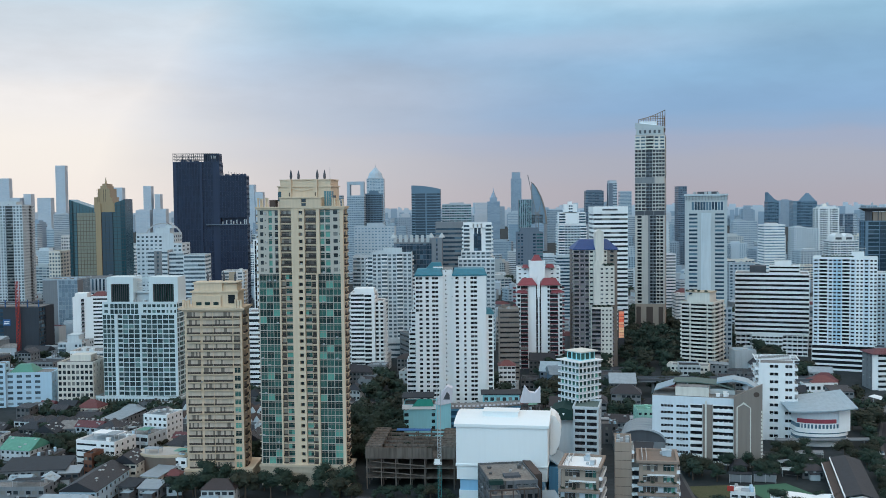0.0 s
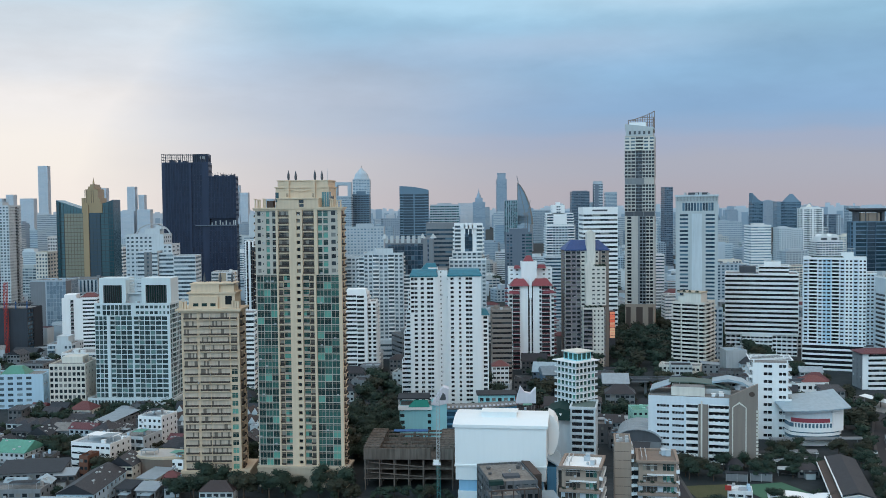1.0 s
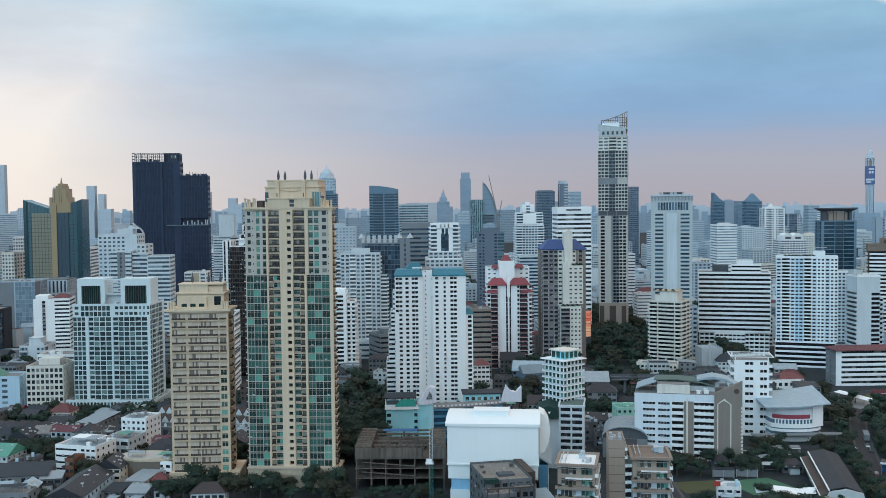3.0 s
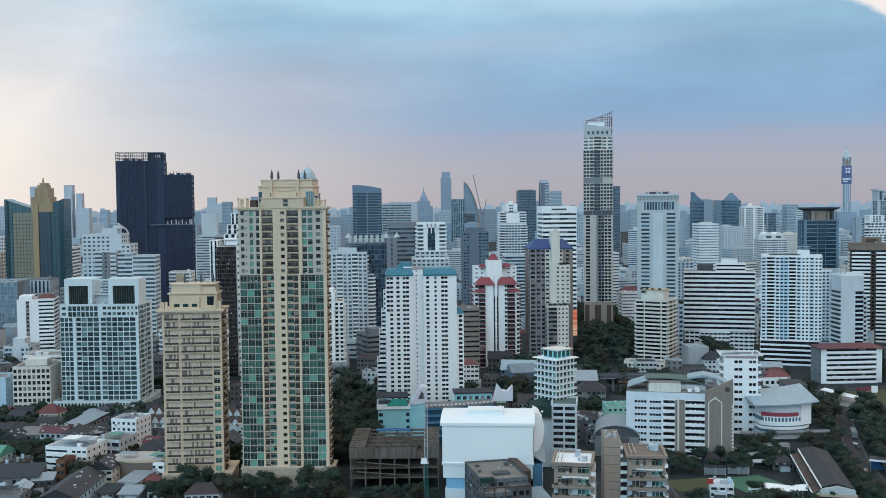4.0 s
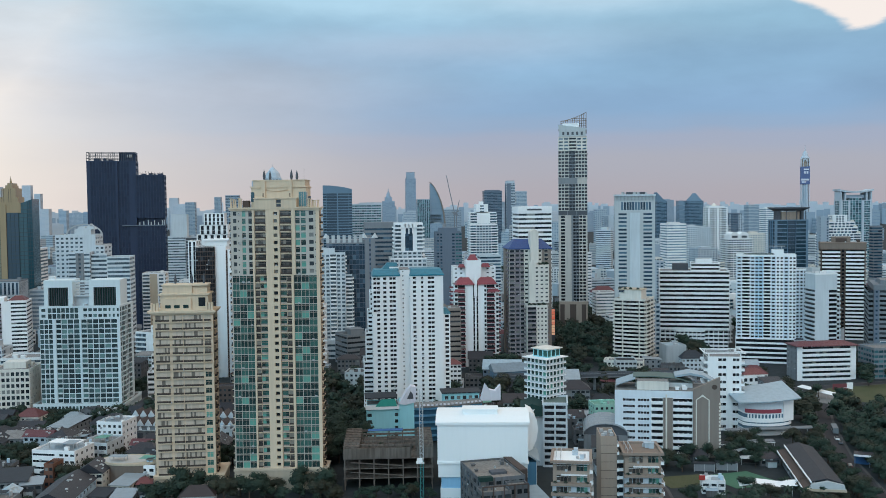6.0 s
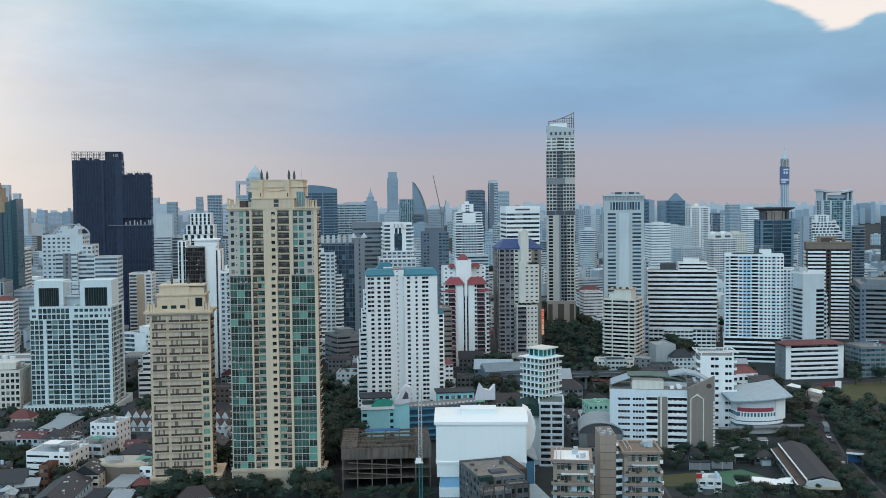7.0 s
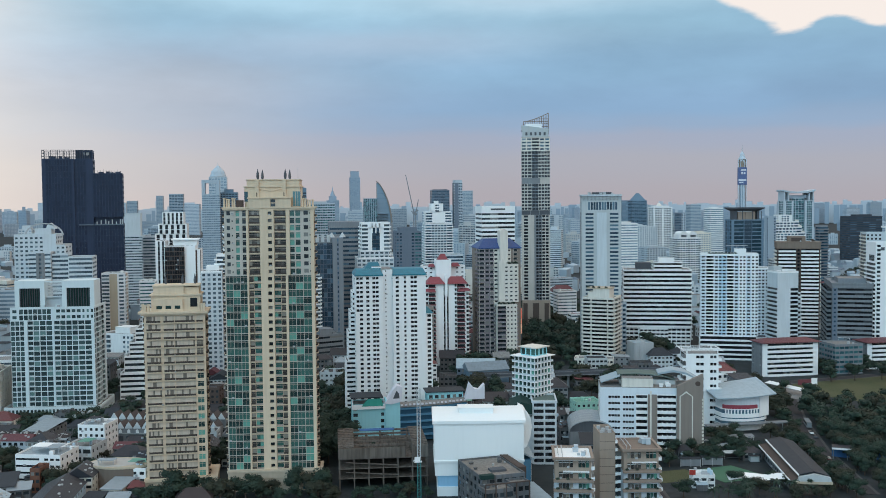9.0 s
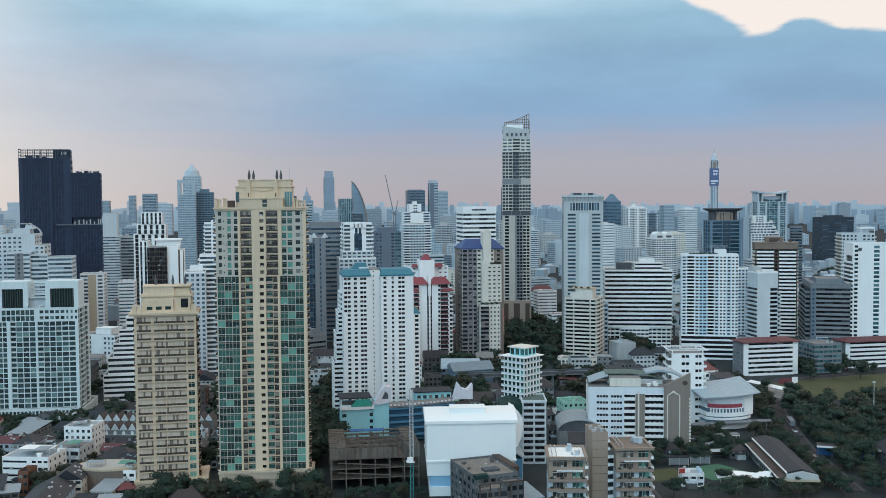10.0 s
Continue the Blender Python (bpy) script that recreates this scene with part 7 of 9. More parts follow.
def crenel():
    b = Building("office_tower", "grey glass office tower with a crenellated top", -27.7, 757, 0, SLATE, NAVYG, near=0)
    b.volume(-18.6, 16, 0, 30, 0, 88, 3.6, [(2, "solid", 1), (30, "glass", 12, {"gap": 0.06, "sill": 0.03, "head": 0.93}), (2, "solid", 1)], parapet=0)
    b.volume(10.5, 18.6, -4, 26, 0, 89.6, 3.6, [(3, "solid", 1, {"wall": MIDGREY}), (1, "win", 1, {"gap": 0.1}), (3, "solid", 1, {"wall": MIDGREY})], parapet=0.4)
    for i in range(7):
        b.block(-18.8 + i * 4.2, -16.4 + i * 4.2, -0.3, 4, 86.5, 92.0, "merlon", LIGHTGREY)
    for x in (-18.8, 10.2, 18.4):
        part("merlon_cap", Acc().prism(ring(x, 1, 2.6, 2.6, 6), 90, 93.6, ring(x, 1, 0.3, 0.3, 6)), LIGHTGREY, b.top)
    b.block(-18.7, 16, -0.15, 30, 85.5, 88.4, "cornice", MIDGREY)
    return b.done()


crenel()
b = simple(O, "grey office tower with ribbon windows", -16, 10.6, 825, 30, 96, 3.7, GREY, NAVYG, BAND(5, sill=0.4, head=0.85), clutter=4)
more(b, "plant_floor", Acc().box(-13.3, 13.3, 2, 28, 97, 100.4), MIDGREY)


def slot_tower():
    b = Building("apartment_tower", "white tower with a dark central slot and terraces", 18.4, 779, 0, CLEAN, WIN_BLUE, near=60)
    b.volume(-11.2, 11.2, 0, 22, 0, 99.4, 3.1, [(5, "balc", 1, {**bal, "balwall": CLEAN}), (3, "solid", 1), (3, "glass", 1, {"win": NAVYG, "gap": 0.02, "sill": 0.02, "head": 0.98, "wall": DARKGREY}), (3, "glass", 1, {"win": NAVYG, "gap": 0.02, "sill": 0.02, "head": 0.98, "wall": DARKGREY}), (3, "solid", 1), (5, "balc", 1, {**bal, "balwall": CLEAN})], parapet=1.2)
    for x in (-3, 0, 3):
        b.block(x - 0.4, x + 0.4, -1.2, 0.0, 92, 99.8, "fin", CLEAN)
    b.block(-6.5, 6.5, -1.2, 0.0, 96.5, 100.6, "lintel", CLEAN)
    b.volume(-15.5, 13.5, -5, 20, 0, 72, 3.1, [(1, "win", 8, {"gap": 0.35, "wall": COOL})], parapet=1.2)
    b.volume(-13, 10, -3, 16, 72, 77.8, 3.0, [(1, "win", 6, {"gap": 0.35, "wall": COOL})], parapet=0.8)
    return b.done()


slot_tower()
simple(T, "unfinished dark grey tower with green netting", 64, 91, 1037, 30, 84, 3.3, SLATE, NAVYG, [(6, "win", 2, {"gap": 0.4}), (8, "solid", 1), (4, "win", 1), (6, "glass", 2, {"win": TEALG})], cap=(0.7, 5))
simple("apartment_building", "dark brown banded block between the white towers", 30, 43, 640, 20, 46, 3.2, BROWN, DARKWIN, BAND(2, sill=0.45))
simple("apartment_building", "pale banded block between taller towers", 92, 112, 905, 20, 66, 3.2, COOL, NAVYG, BAND(3))


def ladder_tower():
    b = Building("apartment_tower", "pale stepped tower with dark balconies", 149, 1281, 0, CLEAN, NAVYG, near=0)
    b.volume(-18, 18, 0, 28, 0, 86, 3.4, [(5, "balc", 1, bal), (12, "win", 5, {"gap": 0.25, "wall": COOL}), (5, "balc", 1, bal)], parapet=1.2)
    b.volume(-17, 17, 2, 26, 88, 102, 3.4, [(5, "balc", 1, bal), (10, "solid", 1), (5, "balc", 1, bal)], parapet=1)
    b.volume(-10, 6, 2, 24, 102, 112.6, 4, [(3, "solid", 1), (3, "glass", 2, {"win": NAVYG}), (3, "solid", 1)], parapet=1)
    b.block(-4.5, 0.5, 6, 16, 112.6, 117, "plant_room")
    return b.done()


ladder_tower()
b = simple(O, "white office tower with dark ribbon windows", 119.3, 149.4, 854, 30, 106, 3.9, CLEAN, WIN, BAND(4, sill=0.5, head=0.95), near=80, clutter=0)
more(b, "crown", Acc().box(-15.2, 15.2, -0.2, 30, 107, 112), CLEAN)
more(b, "sign", Acc().box(-7, 6, -0.4, -0.2, 108.6, 110.0), DARKGREY, "dark bar shaped sign")
simple("office_building", "blue shaded glass block behind the cream tower", 182, 196, 696, 20, 40, 3.3, MIST, NAVYG, GL(4, gap=0.3))
simple("office_building", "grey metal clad plant building", 186, 200, 652, 16, 16, 16, STEEL, STEEL, [(1, "win", 10, {"gap": 0.7, "sill": 0.02, "head": 0.98})], clutter=2, roof=BLUESHEET)
b = simple(T, "large white tower with balconied side and window columns", 452, 480, 792, 22, 85, 3.2, COOL, WIN, [(10, "win", 4, {"gap": 0.5}), (3, "solid", 1), (8, "win", 3, {"gap": 0.4})], [(1, "balc", 7, {**bal, "balwall": CREAM})], rot=-20, near=0, clutter=0)
more(b, "roof_frame", Acc().rim(2, 14, 1, 16, 0.6, 90, 91.4), CLEAN)
for x in (2.2, 13.4):
    more(b, "roof_post", Acc().box(x, x + 0.5, 1, 1.6, 85.2, 90), CLEAN)
simple("office_building", "small green glass block by the school", 305, 325, 598, 20, 19, 3.4, MIDGREY, TEALG, GL(6, gap=0.08), clutter=2)
simple("house", "two storey house with a red tiled roof", 205, 222, 575, 14, 8, 3.2, CLEAN, WIN, FW(5), clutter=0)
simple("apartment_building", "white banded block behind the trees", 196, 214, 880, 16, 32, 3.0, WHITE, WIN_BLUE, BAND(4, sill=0.45))
simple("school_building", "white block with a maroon roof", 200, 225, 850, 14, 14, 3.2, CLEAN, WIN_BLUE, BAND(4, sill=0.4), roof=MAROONROOF)
simple(T, "white slab tower with a dark side", 232, 246, 1150, 16, 92, 3.2, COOL, WIN_BLUE, [(2, "balc", 1, {**bal, "balwall": CREAM}), (3, "solid", 1)])
simple(T, "pale banded tower with ribbon windows", 205, 222, 1000, 18, 62, 3.1, WHITE, WIN_BLUE, BAND(2, sill=0.4))


def striped_slab():
    b = Building("apartment_tower", "white tower with a dark ribbed panel", -121, 670, 0, CLEAN, WIN, near=40)
    b.volume(-16, -10.5, 4, 24, 0, 92, 3.2, [(1, "win", 2, {"gap": 0.55, "sill": 0.02, "head": 0.98, "win": DARKWIN})], parapet=0.5)
    b.volume(-10.5, 2.0, 0, 24, 0, 88.3, 3.0, [(1, "win", 8, {"gap": 0.12, "sill": 0.1, "head": 0.9, "wall": DKBROWN, "win": DARKWIN})], parapet=0.4)
    b.volume(2.0, 9.0, 2, 24, 0, 88.6, 3.4, [(1, "solid", 1)], parapet=0.4)
    b.volume(9.0, 12.0, 4, 24, 0, 86, 3.4, [(1, "solid", 1, {"wall": DKBROWN}), (2, "solid", 1)], parapet=0.4)
    b.block(-5, 10, 4, 18, 89.0, 92.6, "penthouse")
    b.block(-6.5, 11, 2.5, 20, 92.6, 93.4, "penthouse")
    return b.done()


def striped_crown():
    b = Building("apartment_tower", "white stepped tower with dark vertical stripes", -155, 950, 0, CLEAN, WIN, near=0)
    for x0, x1, z0, z1 in ((-17, 12, 0, 88), (-14, 12, 88, 97), (-10, 9, 97, 108)):
        b.volume(x0, x1, 0, 22, z0, z1, 3.6, [(1, "win", 5, {"gap": 0.5, "sill": 0.05, "head": 0.97, "win": DARKWIN})], parapet=0.6)
    return b.done()


striped_crown()
striped_slab()


def paired():
    b = Building("apartment_tower", "white arched-window tower with a taller wing", -99, 640, 0, CLEAN, WIN_BLUE, near=80)
    b.volume(-7, 6, 0, 20, 0, 73, 2.9, [(1, "win", 4, {"gap": 0.45, "sill": 0.2, "head": 0.75, "wall": COOL})], parapet=1)
    b.volume(2, 14, 8, 26, 0, 83, 2.9, [(1, "balc", 3, {**bal, "balwall": CLEAN})], parapet=1)
    b.block(-4, 4, 4, 14, 74, 77, "penthouse")
    return b.done()


paired()
simple(T, "white narrow tower with balconies", -100, -89.5, 780, 18, 101, 3.0, CLEAN, WIN_BLUE, [(1, "balc", 1, {**bal, "balwall": CLEAN}), (1, "win", 1)])
simple(T, "pale stepped tower with ribbon windows", -236, -207, 1150, 22, 80, 3.1, COOL, WIN_BLUE, BAND(4, sill=0.4), cap=(0.6, 26))
simple(T, "pale banded tower beside the black one", -190, -176, 1000, 18, 84, 3.0, COOL, WIN_BLUE, [(1, "balc", 2, {**bal, "balwall": COOL})])
simple("apartment_building", "pale blue shuttered apartment block", -176, -163, 870, 18, 50, 3.0, WHITE, TEALG, BAND(2, sill=0.45))
simple("apartment_building", "white block with tan bays", -205, -186, 860, 18, 58, 3.0, WHITE, WIN_BLUE, [(1, "balc", 1, bal), (1, "solid", 1, {"wall": TAN}), (1, "win", 1)])

# ---- far towers ----
# bluish wall and glass paints here carry the distance haze in their colour
def far_tower(label, x0, x1, y, top, wall, win, front, fh=3.6, cap=None, d=30):
    return simple("far_tower", label, x0, x1, y, d, top, fh, wall, win, front, None, 0, 0, cap, 0, category="tower", parapet=1.5, group="far skyline towers", compact=True)


def curved_top():
    b = far_tower("blue glass tower with a curved top", -60.9, -22.5, 1312, 130, SLATEBLUE, NAVYPLAIN, [(1, "band", 1, {"sill": 0.3, "head": 0.9, "win": DARKBLUE}), (3, "band", 1, {"sill": 0.12, "head": 0.92}), (0.25, "solid", 1), (3, "band", 1, {"sill": 0.2, "head": 0.9}), (1, "band", 1, {"sill": 0.3, "head": 0.9})])
    n = 8
    pts = [(-19.2 + 38.4 * i / n, 140.5 - 5.2 * (i / n) ** 2) for i in range(n + 1)]
    more(b, "curved_crown", Acc().side([(-19.2, 131)] + [(19.2, 131)] + pts[::-1], 0.2, 30), SLATEBLUE)


curved_top()
far_tower("pale teal glass block far off", -22, 19, 1400, 114, PALE, TEALG, GL(12, gap=0.1), cap=(0.5, 3))
far_tower("wide pale block with ribbon windows", -60, -20, 1700, 92, MIST, HAZEG, BAND(5))
b = far_tower("distant slender tower with a dome", 88, 128, 3200, 120, AIRY, AIRYG, BAND(4), cap=(0.6, 14))
more(b, "dome", Acc().prism(ring(0, 15, 9, 9, 10), 134, 150, ring(0, 15, 4, 4, 10)).prism(ring(0, 15, 2, 2, 8), 150, 166, ring(0, 15, 0.3, 0.3, 8)), AIRY)
far_tower("pale silver tower with chipped sides", 171, 205.4, 3315, 196, AIRY, AIRYG, GL(6, gap=0.15), cap=(0.8, 22))
far_tower("blue glass block below the curved blade", 146, 178, 2440, 123, HAZE, TEALG, [(1, "win", 7, {"gap": 0.3, "sill": 0.03, "head": 0.97})])


def blade():
    b = far_tower("glass tower with a curved blade", 176, 206, 2446, 84, HAZE, TEALG, GL(6, gap=0.1))
    n = 14
    pt = lambda s: (-12.8 + 38.4 * math.sin(s * 1.5) ** 0.9, 167 - 107 * s ** 1.25)
    band, sail = Acc(), Acc()
    for i in range(n):
        (xa, za), (xb, zb) = pt(i / n), pt((i + 1) / n)
        wa, wb = 1.0 + 3.4 * i / n, 1.0 + 3.4 * (i + 1) / n
        band.side([(xa, za), (xb, zb), (xb - wb, zb - 0.6), (xa - wa, za - 0.6)], -4, 10)
        if i > 0:
            sail.side([(-13.4, za), (xa - wa, za), (xb - wb, zb), (-13.4, zb)], 0, 8)
    more(b, "blade", band, BROWN, "brown curved blade")
    more(b, "glass_sail", sail, HAZEG)
    more(b, "mast", Acc().side([(-13.6, 84), (-12.4, 84), (-12.4, 167), (-12.8, 168)], -0.6, 0.6), BROWN)
    for z in (100, 112, 124, 136):
        more(b, "mullion", Acc().box(-13.4, pt(((167 - z) / 107) ** 0.8)[0] - 3, -0.4, 0.0, z, z + 0.8), SLATEBLUE)


blade()


def luffing_crane(x, y, z0, mast, jib, lean=-1):
    t = thing("tower_crane", "thin grey tower crane with a raised jib", "crane", x, y, z0)
    part("mast", Acc().box(-0.5, 0.5, -0.5, 0.5, 0, mast), MIDGREY, t)
    part("jib", Acc().side([(-0.5, mast), (0.5, mast), (lean * jib * 0.21 + 0.3, mast + jib), (lean * jib * 0.21 - 0.3, mast + jib)], -0.4, 0.4), MIDGREY, t)
    part("counter_jib", Acc().side([(0, mast - 0.6), (-lean * 5, mast + 1.4), (-lean * 5, mast + 2.4), (0, mast + 0.6)], -0.7, 0.7), MIDGREY, t)
    part("cab", Acc().box(-1.3, 1.3, -1, 1, mast - 2, mast), MIDGREY, t)
    return t


luffing_crane(84.5, 1047, 89.2, 16, 40)
luffing_crane(87.8, 1056, 84.0, 20, 15, 1)
far_tower("dark glass slab tower on the skyline", 287, 328, 2250, 140, SLATE, NAVYG, GL(8, gap=0.08), cap=(0.8, 3))
far_tower("slim white-edged dark tower", 337.6, 356, 2236, 158, PALE, NAVYG, [(2, "solid", 1, {"wall": SLATE}), (2, "glass", 2)], cap=(0.9, 6))
far_tower("pale glass tower on the skyline", 421, 451, 2600, 142, MIST, HAZEG, GL(6))
far_tower("blue glass tower behind the grey one", 377, 391.5, 1700, 140, SLATE, NAVYG, GL(4, gap=0.1))


def helipad_tower():
    b = Building("office_tower", "dark glass tower with a wide helipad deck", 359.2, 832, -4, SLATEBLUE, DARKBLUE, near=0)
    ribbon = {"sill": 0.16, "head": 0.92}
    b.volume(-14.8, 14.8, 0, 17, 0, 97.2, 3.5, [(1, "solid", 1), (5, "band", 2, ribbon), (4, "band", 1, {"sill": 0.06, "head": 0.96, "win": NAVYPLAIN, "out": 0.7}), (5, "band", 2, ribbon), (1, "solid", 1)], parapet=0.8)
    b.block(-8.0, 8.0, 3, 14, 97.4, 105.0, "plant_floor", TAUPE)
    for x in (-11.5, 9.2):
        b.block(x, x + 2.2, 2, 13, 97.4, 105.6, "plant_floor", DARKGREY)
    for x in (-1.5, 5.5):
        b.block(x, x + 0.3, 2.8, 3.0, 97.4, 105.0, "pipe", DKBROWN)
    part("helipad", Acc().prism([(-11, 2), (11, 2), (11, 15), (-11, 15)], 105.6, 107.8, [(-14.6, -2), (14.6, -2), (14.6, 18), (-14.6, 18)]), DARKGREY, b.top, "dark lattice helipad deck")
    part("helipad_rim", Acc().rim(-15, 15, -2.3, 18.3, 0.6, 107.8, 108.8), DARKGREY, b.top)
    for x in (-13, -5, 4.4, 12.4):
        b.block(x, x + 0.6, 0.4, 1.0, 97.4, 105.6, "column", DARKGREY)
    return b.done()


helipad_tower()


def tall_hotel():
    b = Building("hotel", "very tall far tower with a lit panel, arched crown and spire", 1510, 3188, -20, AIRY2, AIRYG, near=0)
    b.volume(-11, 11, 2, 28, 0, 163, 4, [(1, "win", 3, {"gap": 0.5, "sill": 0.02, "head": 0.98})], parapet=0)
    for x in (-17, -6, 4, 15):
        b.block(x, x + 2.4, -1, 30, 0, 163, "buttress", AIRY2)
    b.block(-30, 40, -4, 40, 0, 70, "podium", AIRY)
    part("sign_panel", Acc().box(-18.5, 18.5, -1.5, 30, 163, 223), SIGNBLUE, b.top, "blue sign panel with pale marks")
    for x0, x1, z0, z1 in ((-6, 15, 211, 216), (-5, 2, 199, 207), (5, 12, 199, 207), (-16, 16, 176, 182), (-14, 4, 169, 173)):
        part("sign_bar", Acc().box(x0, x1, -2.1, -1.5, z0, z1), SHELLW, b.top)
    # open arched crown
    for x in (-17, -9, 6.5, 14.5):
        part("crown_column", Acc().box(x, x + 2.5, 0, 30, 223, 250), AIRY2, b.top)
    part("crown_core", Acc().box(-12, 12, 4, 26, 223, 252), TAUPE, b.top)
    arch = Acc()
    for i in range(8):
        q = lambda r, a: (r * math.cos(a), 240 + 1.2 * r * math.sin(a))
        a0, a1 = math.pi * i / 8, math.pi * (i + 1) / 8
        arch.side([q(5, a0), q(8.5, a0), q(8.5, a1), q(5, a1)], -0.6, 3)
    part("arch", arch, AIRY2, b.top)
    for r, z0, z1, k in ((19, 250, 256, 0.86), (14, 256, 268, 0.7), (9, 268, 276, 0.5)):
        part("tier", Acc().prism(ring(0, 15, r, r, 8, 0.39), z0, z1, ring(0, 15, r * k, r * k, 8, 0.39)), AIRY2, b.top)
    part("spire", Acc().prism(ring(0, 15, 2, 2, 8), 276, 299, ring(0, 15, 0.2, 0.2, 8)), AIRY2, b.top)
    b.top.scale = (0.80, 0.6, 1)
    return b.done()


tall_hotel()


def display_screen():
    t = thing("display_screen", "tall lit display with red and orange picture fields", "screen", 125.2, 740)
    part("frame", Acc().box(-2.2, 2.2, 0, 2, 0, 34.6), DARKGREY, t)
    for i in range(10):
        z = 14.0 + 20.0 * i / 10
        part("picture_field", Acc().box(-1.9, 1.9, -0.3, -0.02, z, z + 1.7), DISPLAY, t, "glowing red and orange field")


display_screen()


def stepped_white():
    b = Building("apartment_tower", "white apartment tower stepped like a pyramid", 640, 1278, -6, WHITE, NAVYG, near=0)
    w = {"gap": 0.3, "sill": 0.25, "head": 0.85}
    for i, (x0, x1, z0, z1) in enumerate(((-25, 25, 0, 67.6), (-20, 21.5, 67.6, 75.6), (-16.5, 18, 75.6, 83), (-10.5, 9, 83, 92.2))):
        n = max(2, round((x1 - x0) / 9))
        b.volume(x0, x1, i * 2, 30 - i * 2, z0, z1, 3.4, [(2, "balc", 1, {"depth": 1.2, "balwall": WHITE}), (6, "win", n, w), (2, "balc", 1, {"depth": 1.2, "balwall": WHITE})] if i < 3 else [(1, "solid", 1), (3, "win", 3, w), (1, "solid", 1)], parapet=1.2)
        if i < 3:
            for x in (x0 + 3, x1 - 3):
                arc = [(x + 2.8 * math.cos(math.pi * k / 8), z1 + 1.2 + 2.4 * math.sin(math.pi * k / 8)) for k in range(9)]
                part("arched_gable", Acc().side(arc, i * 2 - 0.4, i * 2 + 1.2), CREAM, b.top)
    return b.done()


stepped_white()
def twin_glass():
    b = Building("far_tower", "pale green glass tower with twin shafts and a bowed top bar", 733.5, 1415, -4, PALE, TEALG, near=0, category="tower", group="far skyline towers", compact=True)
    col = {"gap": 0.12, "sill": 0.12, "head": 0.9}
    b.volume(-24, -9, 0, 24, 0, 112, 3.6, [(1, "solid", 1), (3, "win", 3, col), (1, "solid", 1)], parapet=0.8)
    b.volume(9, 24, 0, 24, 0, 112, 3.6, [(1, "solid", 1), (3, "win", 3, col), (1, "solid", 1)], parapet=0.8)
    b.volume(-9, 9, 2.5, 24, 0, 116, 3.6, [(1, "win", 4, {"gap": 0.1, "sill": 0.1, "head": 0.95, "wall": MIST})], parapet=0.8)
    for x in (-24, -17.5, 15.5, 22):
        part("pillar", Acc().box(x, x + 2.2, 1, 22, 112.8, 127), PALE, b.top)
    n, bar = 10, Acc()
    for i in range(n):
        xa, xb = -26 + 52 * i / n, -26 + 52 * (i + 1) / n
        za, zb = 126.4 + 3.2 * ((xa / 26) ** 2), 126.4 + 3.2 * ((xb / 26) ** 2)
        bar.side([(xa, za - 2.6), (xb, zb - 2.6), (xb, zb), (xa, za)], -1, 24)
    part("top_bar", bar, PALE, b.top)
    b.block(-14, 14, 5, 20, 116, 121, "plant_floor", HAZE)
    return b.done()


twin_glass()
b = far_tower("tall white tower with window columns", 687, 727, 1900, 99, WHITE, WIN_BLUE, [(1, "solid", 1), (2, "win", 1, {"gap": 0.1}), (1.4, "balc", 1, {"depth": 1.4}), (2, "win", 2, {"gap": 0.3}), (1.4, "solid", 1), (2, "win", 2, {"gap": 0.3}), (1.4, "balc", 1, {"depth": 1.4}), (2, "win", 1, {"gap": 0.1}), (1, "solid", 1)])
more(b, "crown", Acc().box(-16, 14, 2, 26, 100, 103), WHITE)
more(b, "gold_dome", Acc().prism(ring(-3, 15, 7, 7, 10), 101, 106, ring(-3, 15, 4, 4, 10)).prism(ring(-3, 15, 4, 4, 10), 106, 109, ring(-3, 15, 1, 1, 10)), CREAM)
far_tower("dark fronted tower with pale stripes", 814, 840, 2100, 84, SLATE, NAVYG, [(4, "glass", 3), (2, "win", 2, {"wall": PALE})])
far_tower("pale tower with a red crown", 838, 860, 2300, 92, PALE, HAZEG, BAND(2), cap=(0.9, 9))
far_tower("pale twin tower with glass front", 939, 965, 2300, 101, MIST, HAZEG, GL(5))
far_tower("white slab tower with banded floors", 398, 424.5, 1286, 83, WHITE, WIN_PALE, BAND(3, sill=0.4), cap=(0.5, 3))
far_tower("white block with stepped bays", 574, 596, 1700, 68, COOL, WIN_PALE, FW(5), cap=(0.5, 3))
far_tower("white block with stepped bays", 597, 618, 1705, 66, COOL, WIN_PALE, FW(5))
b = far_tower("white balcony tower with twin vaulted caps", 503, 538, 1336, 60, WHITE, NAVYG, [(1, "balc", 1, {"depth": 1.2}), (3, "win", 3, {"gap": 0.25}), (1, "balc", 1, {"depth": 1.2}), (3, "win", 3, {"gap": 0.25}), (1, "balc", 1, {"depth": 1.2})], fh=3.2)
more(b, "upper_storey", Acc().box(-14, 13, 2, 24, 61, 66), WHITE)
for x in (-7.5, 6.5):
    more(b, "vault", Acc().side([(x + 5.4 * math.cos(math.pi * k / 8), 66 + 4.2 * math.sin(math.pi * k / 8)) for k in range(9)], 1.5, 22), WHITE)
    more(b, "vault_shade", Acc().box(x - 4, x + 4, 1.7, 2.0, 62, 65), DARKGREY)
far_tower("cream apartment block with small windows", 625, 655, 1560, 58, CREAM, WIN_PALE, FW(7, gap=0.4), cap=(0.4, 4))
far_tower("white slab with many floors", 727, 752, 1720, 98, WHITE, WIN_PALE, BAND(2), cap=(0.5, 3))
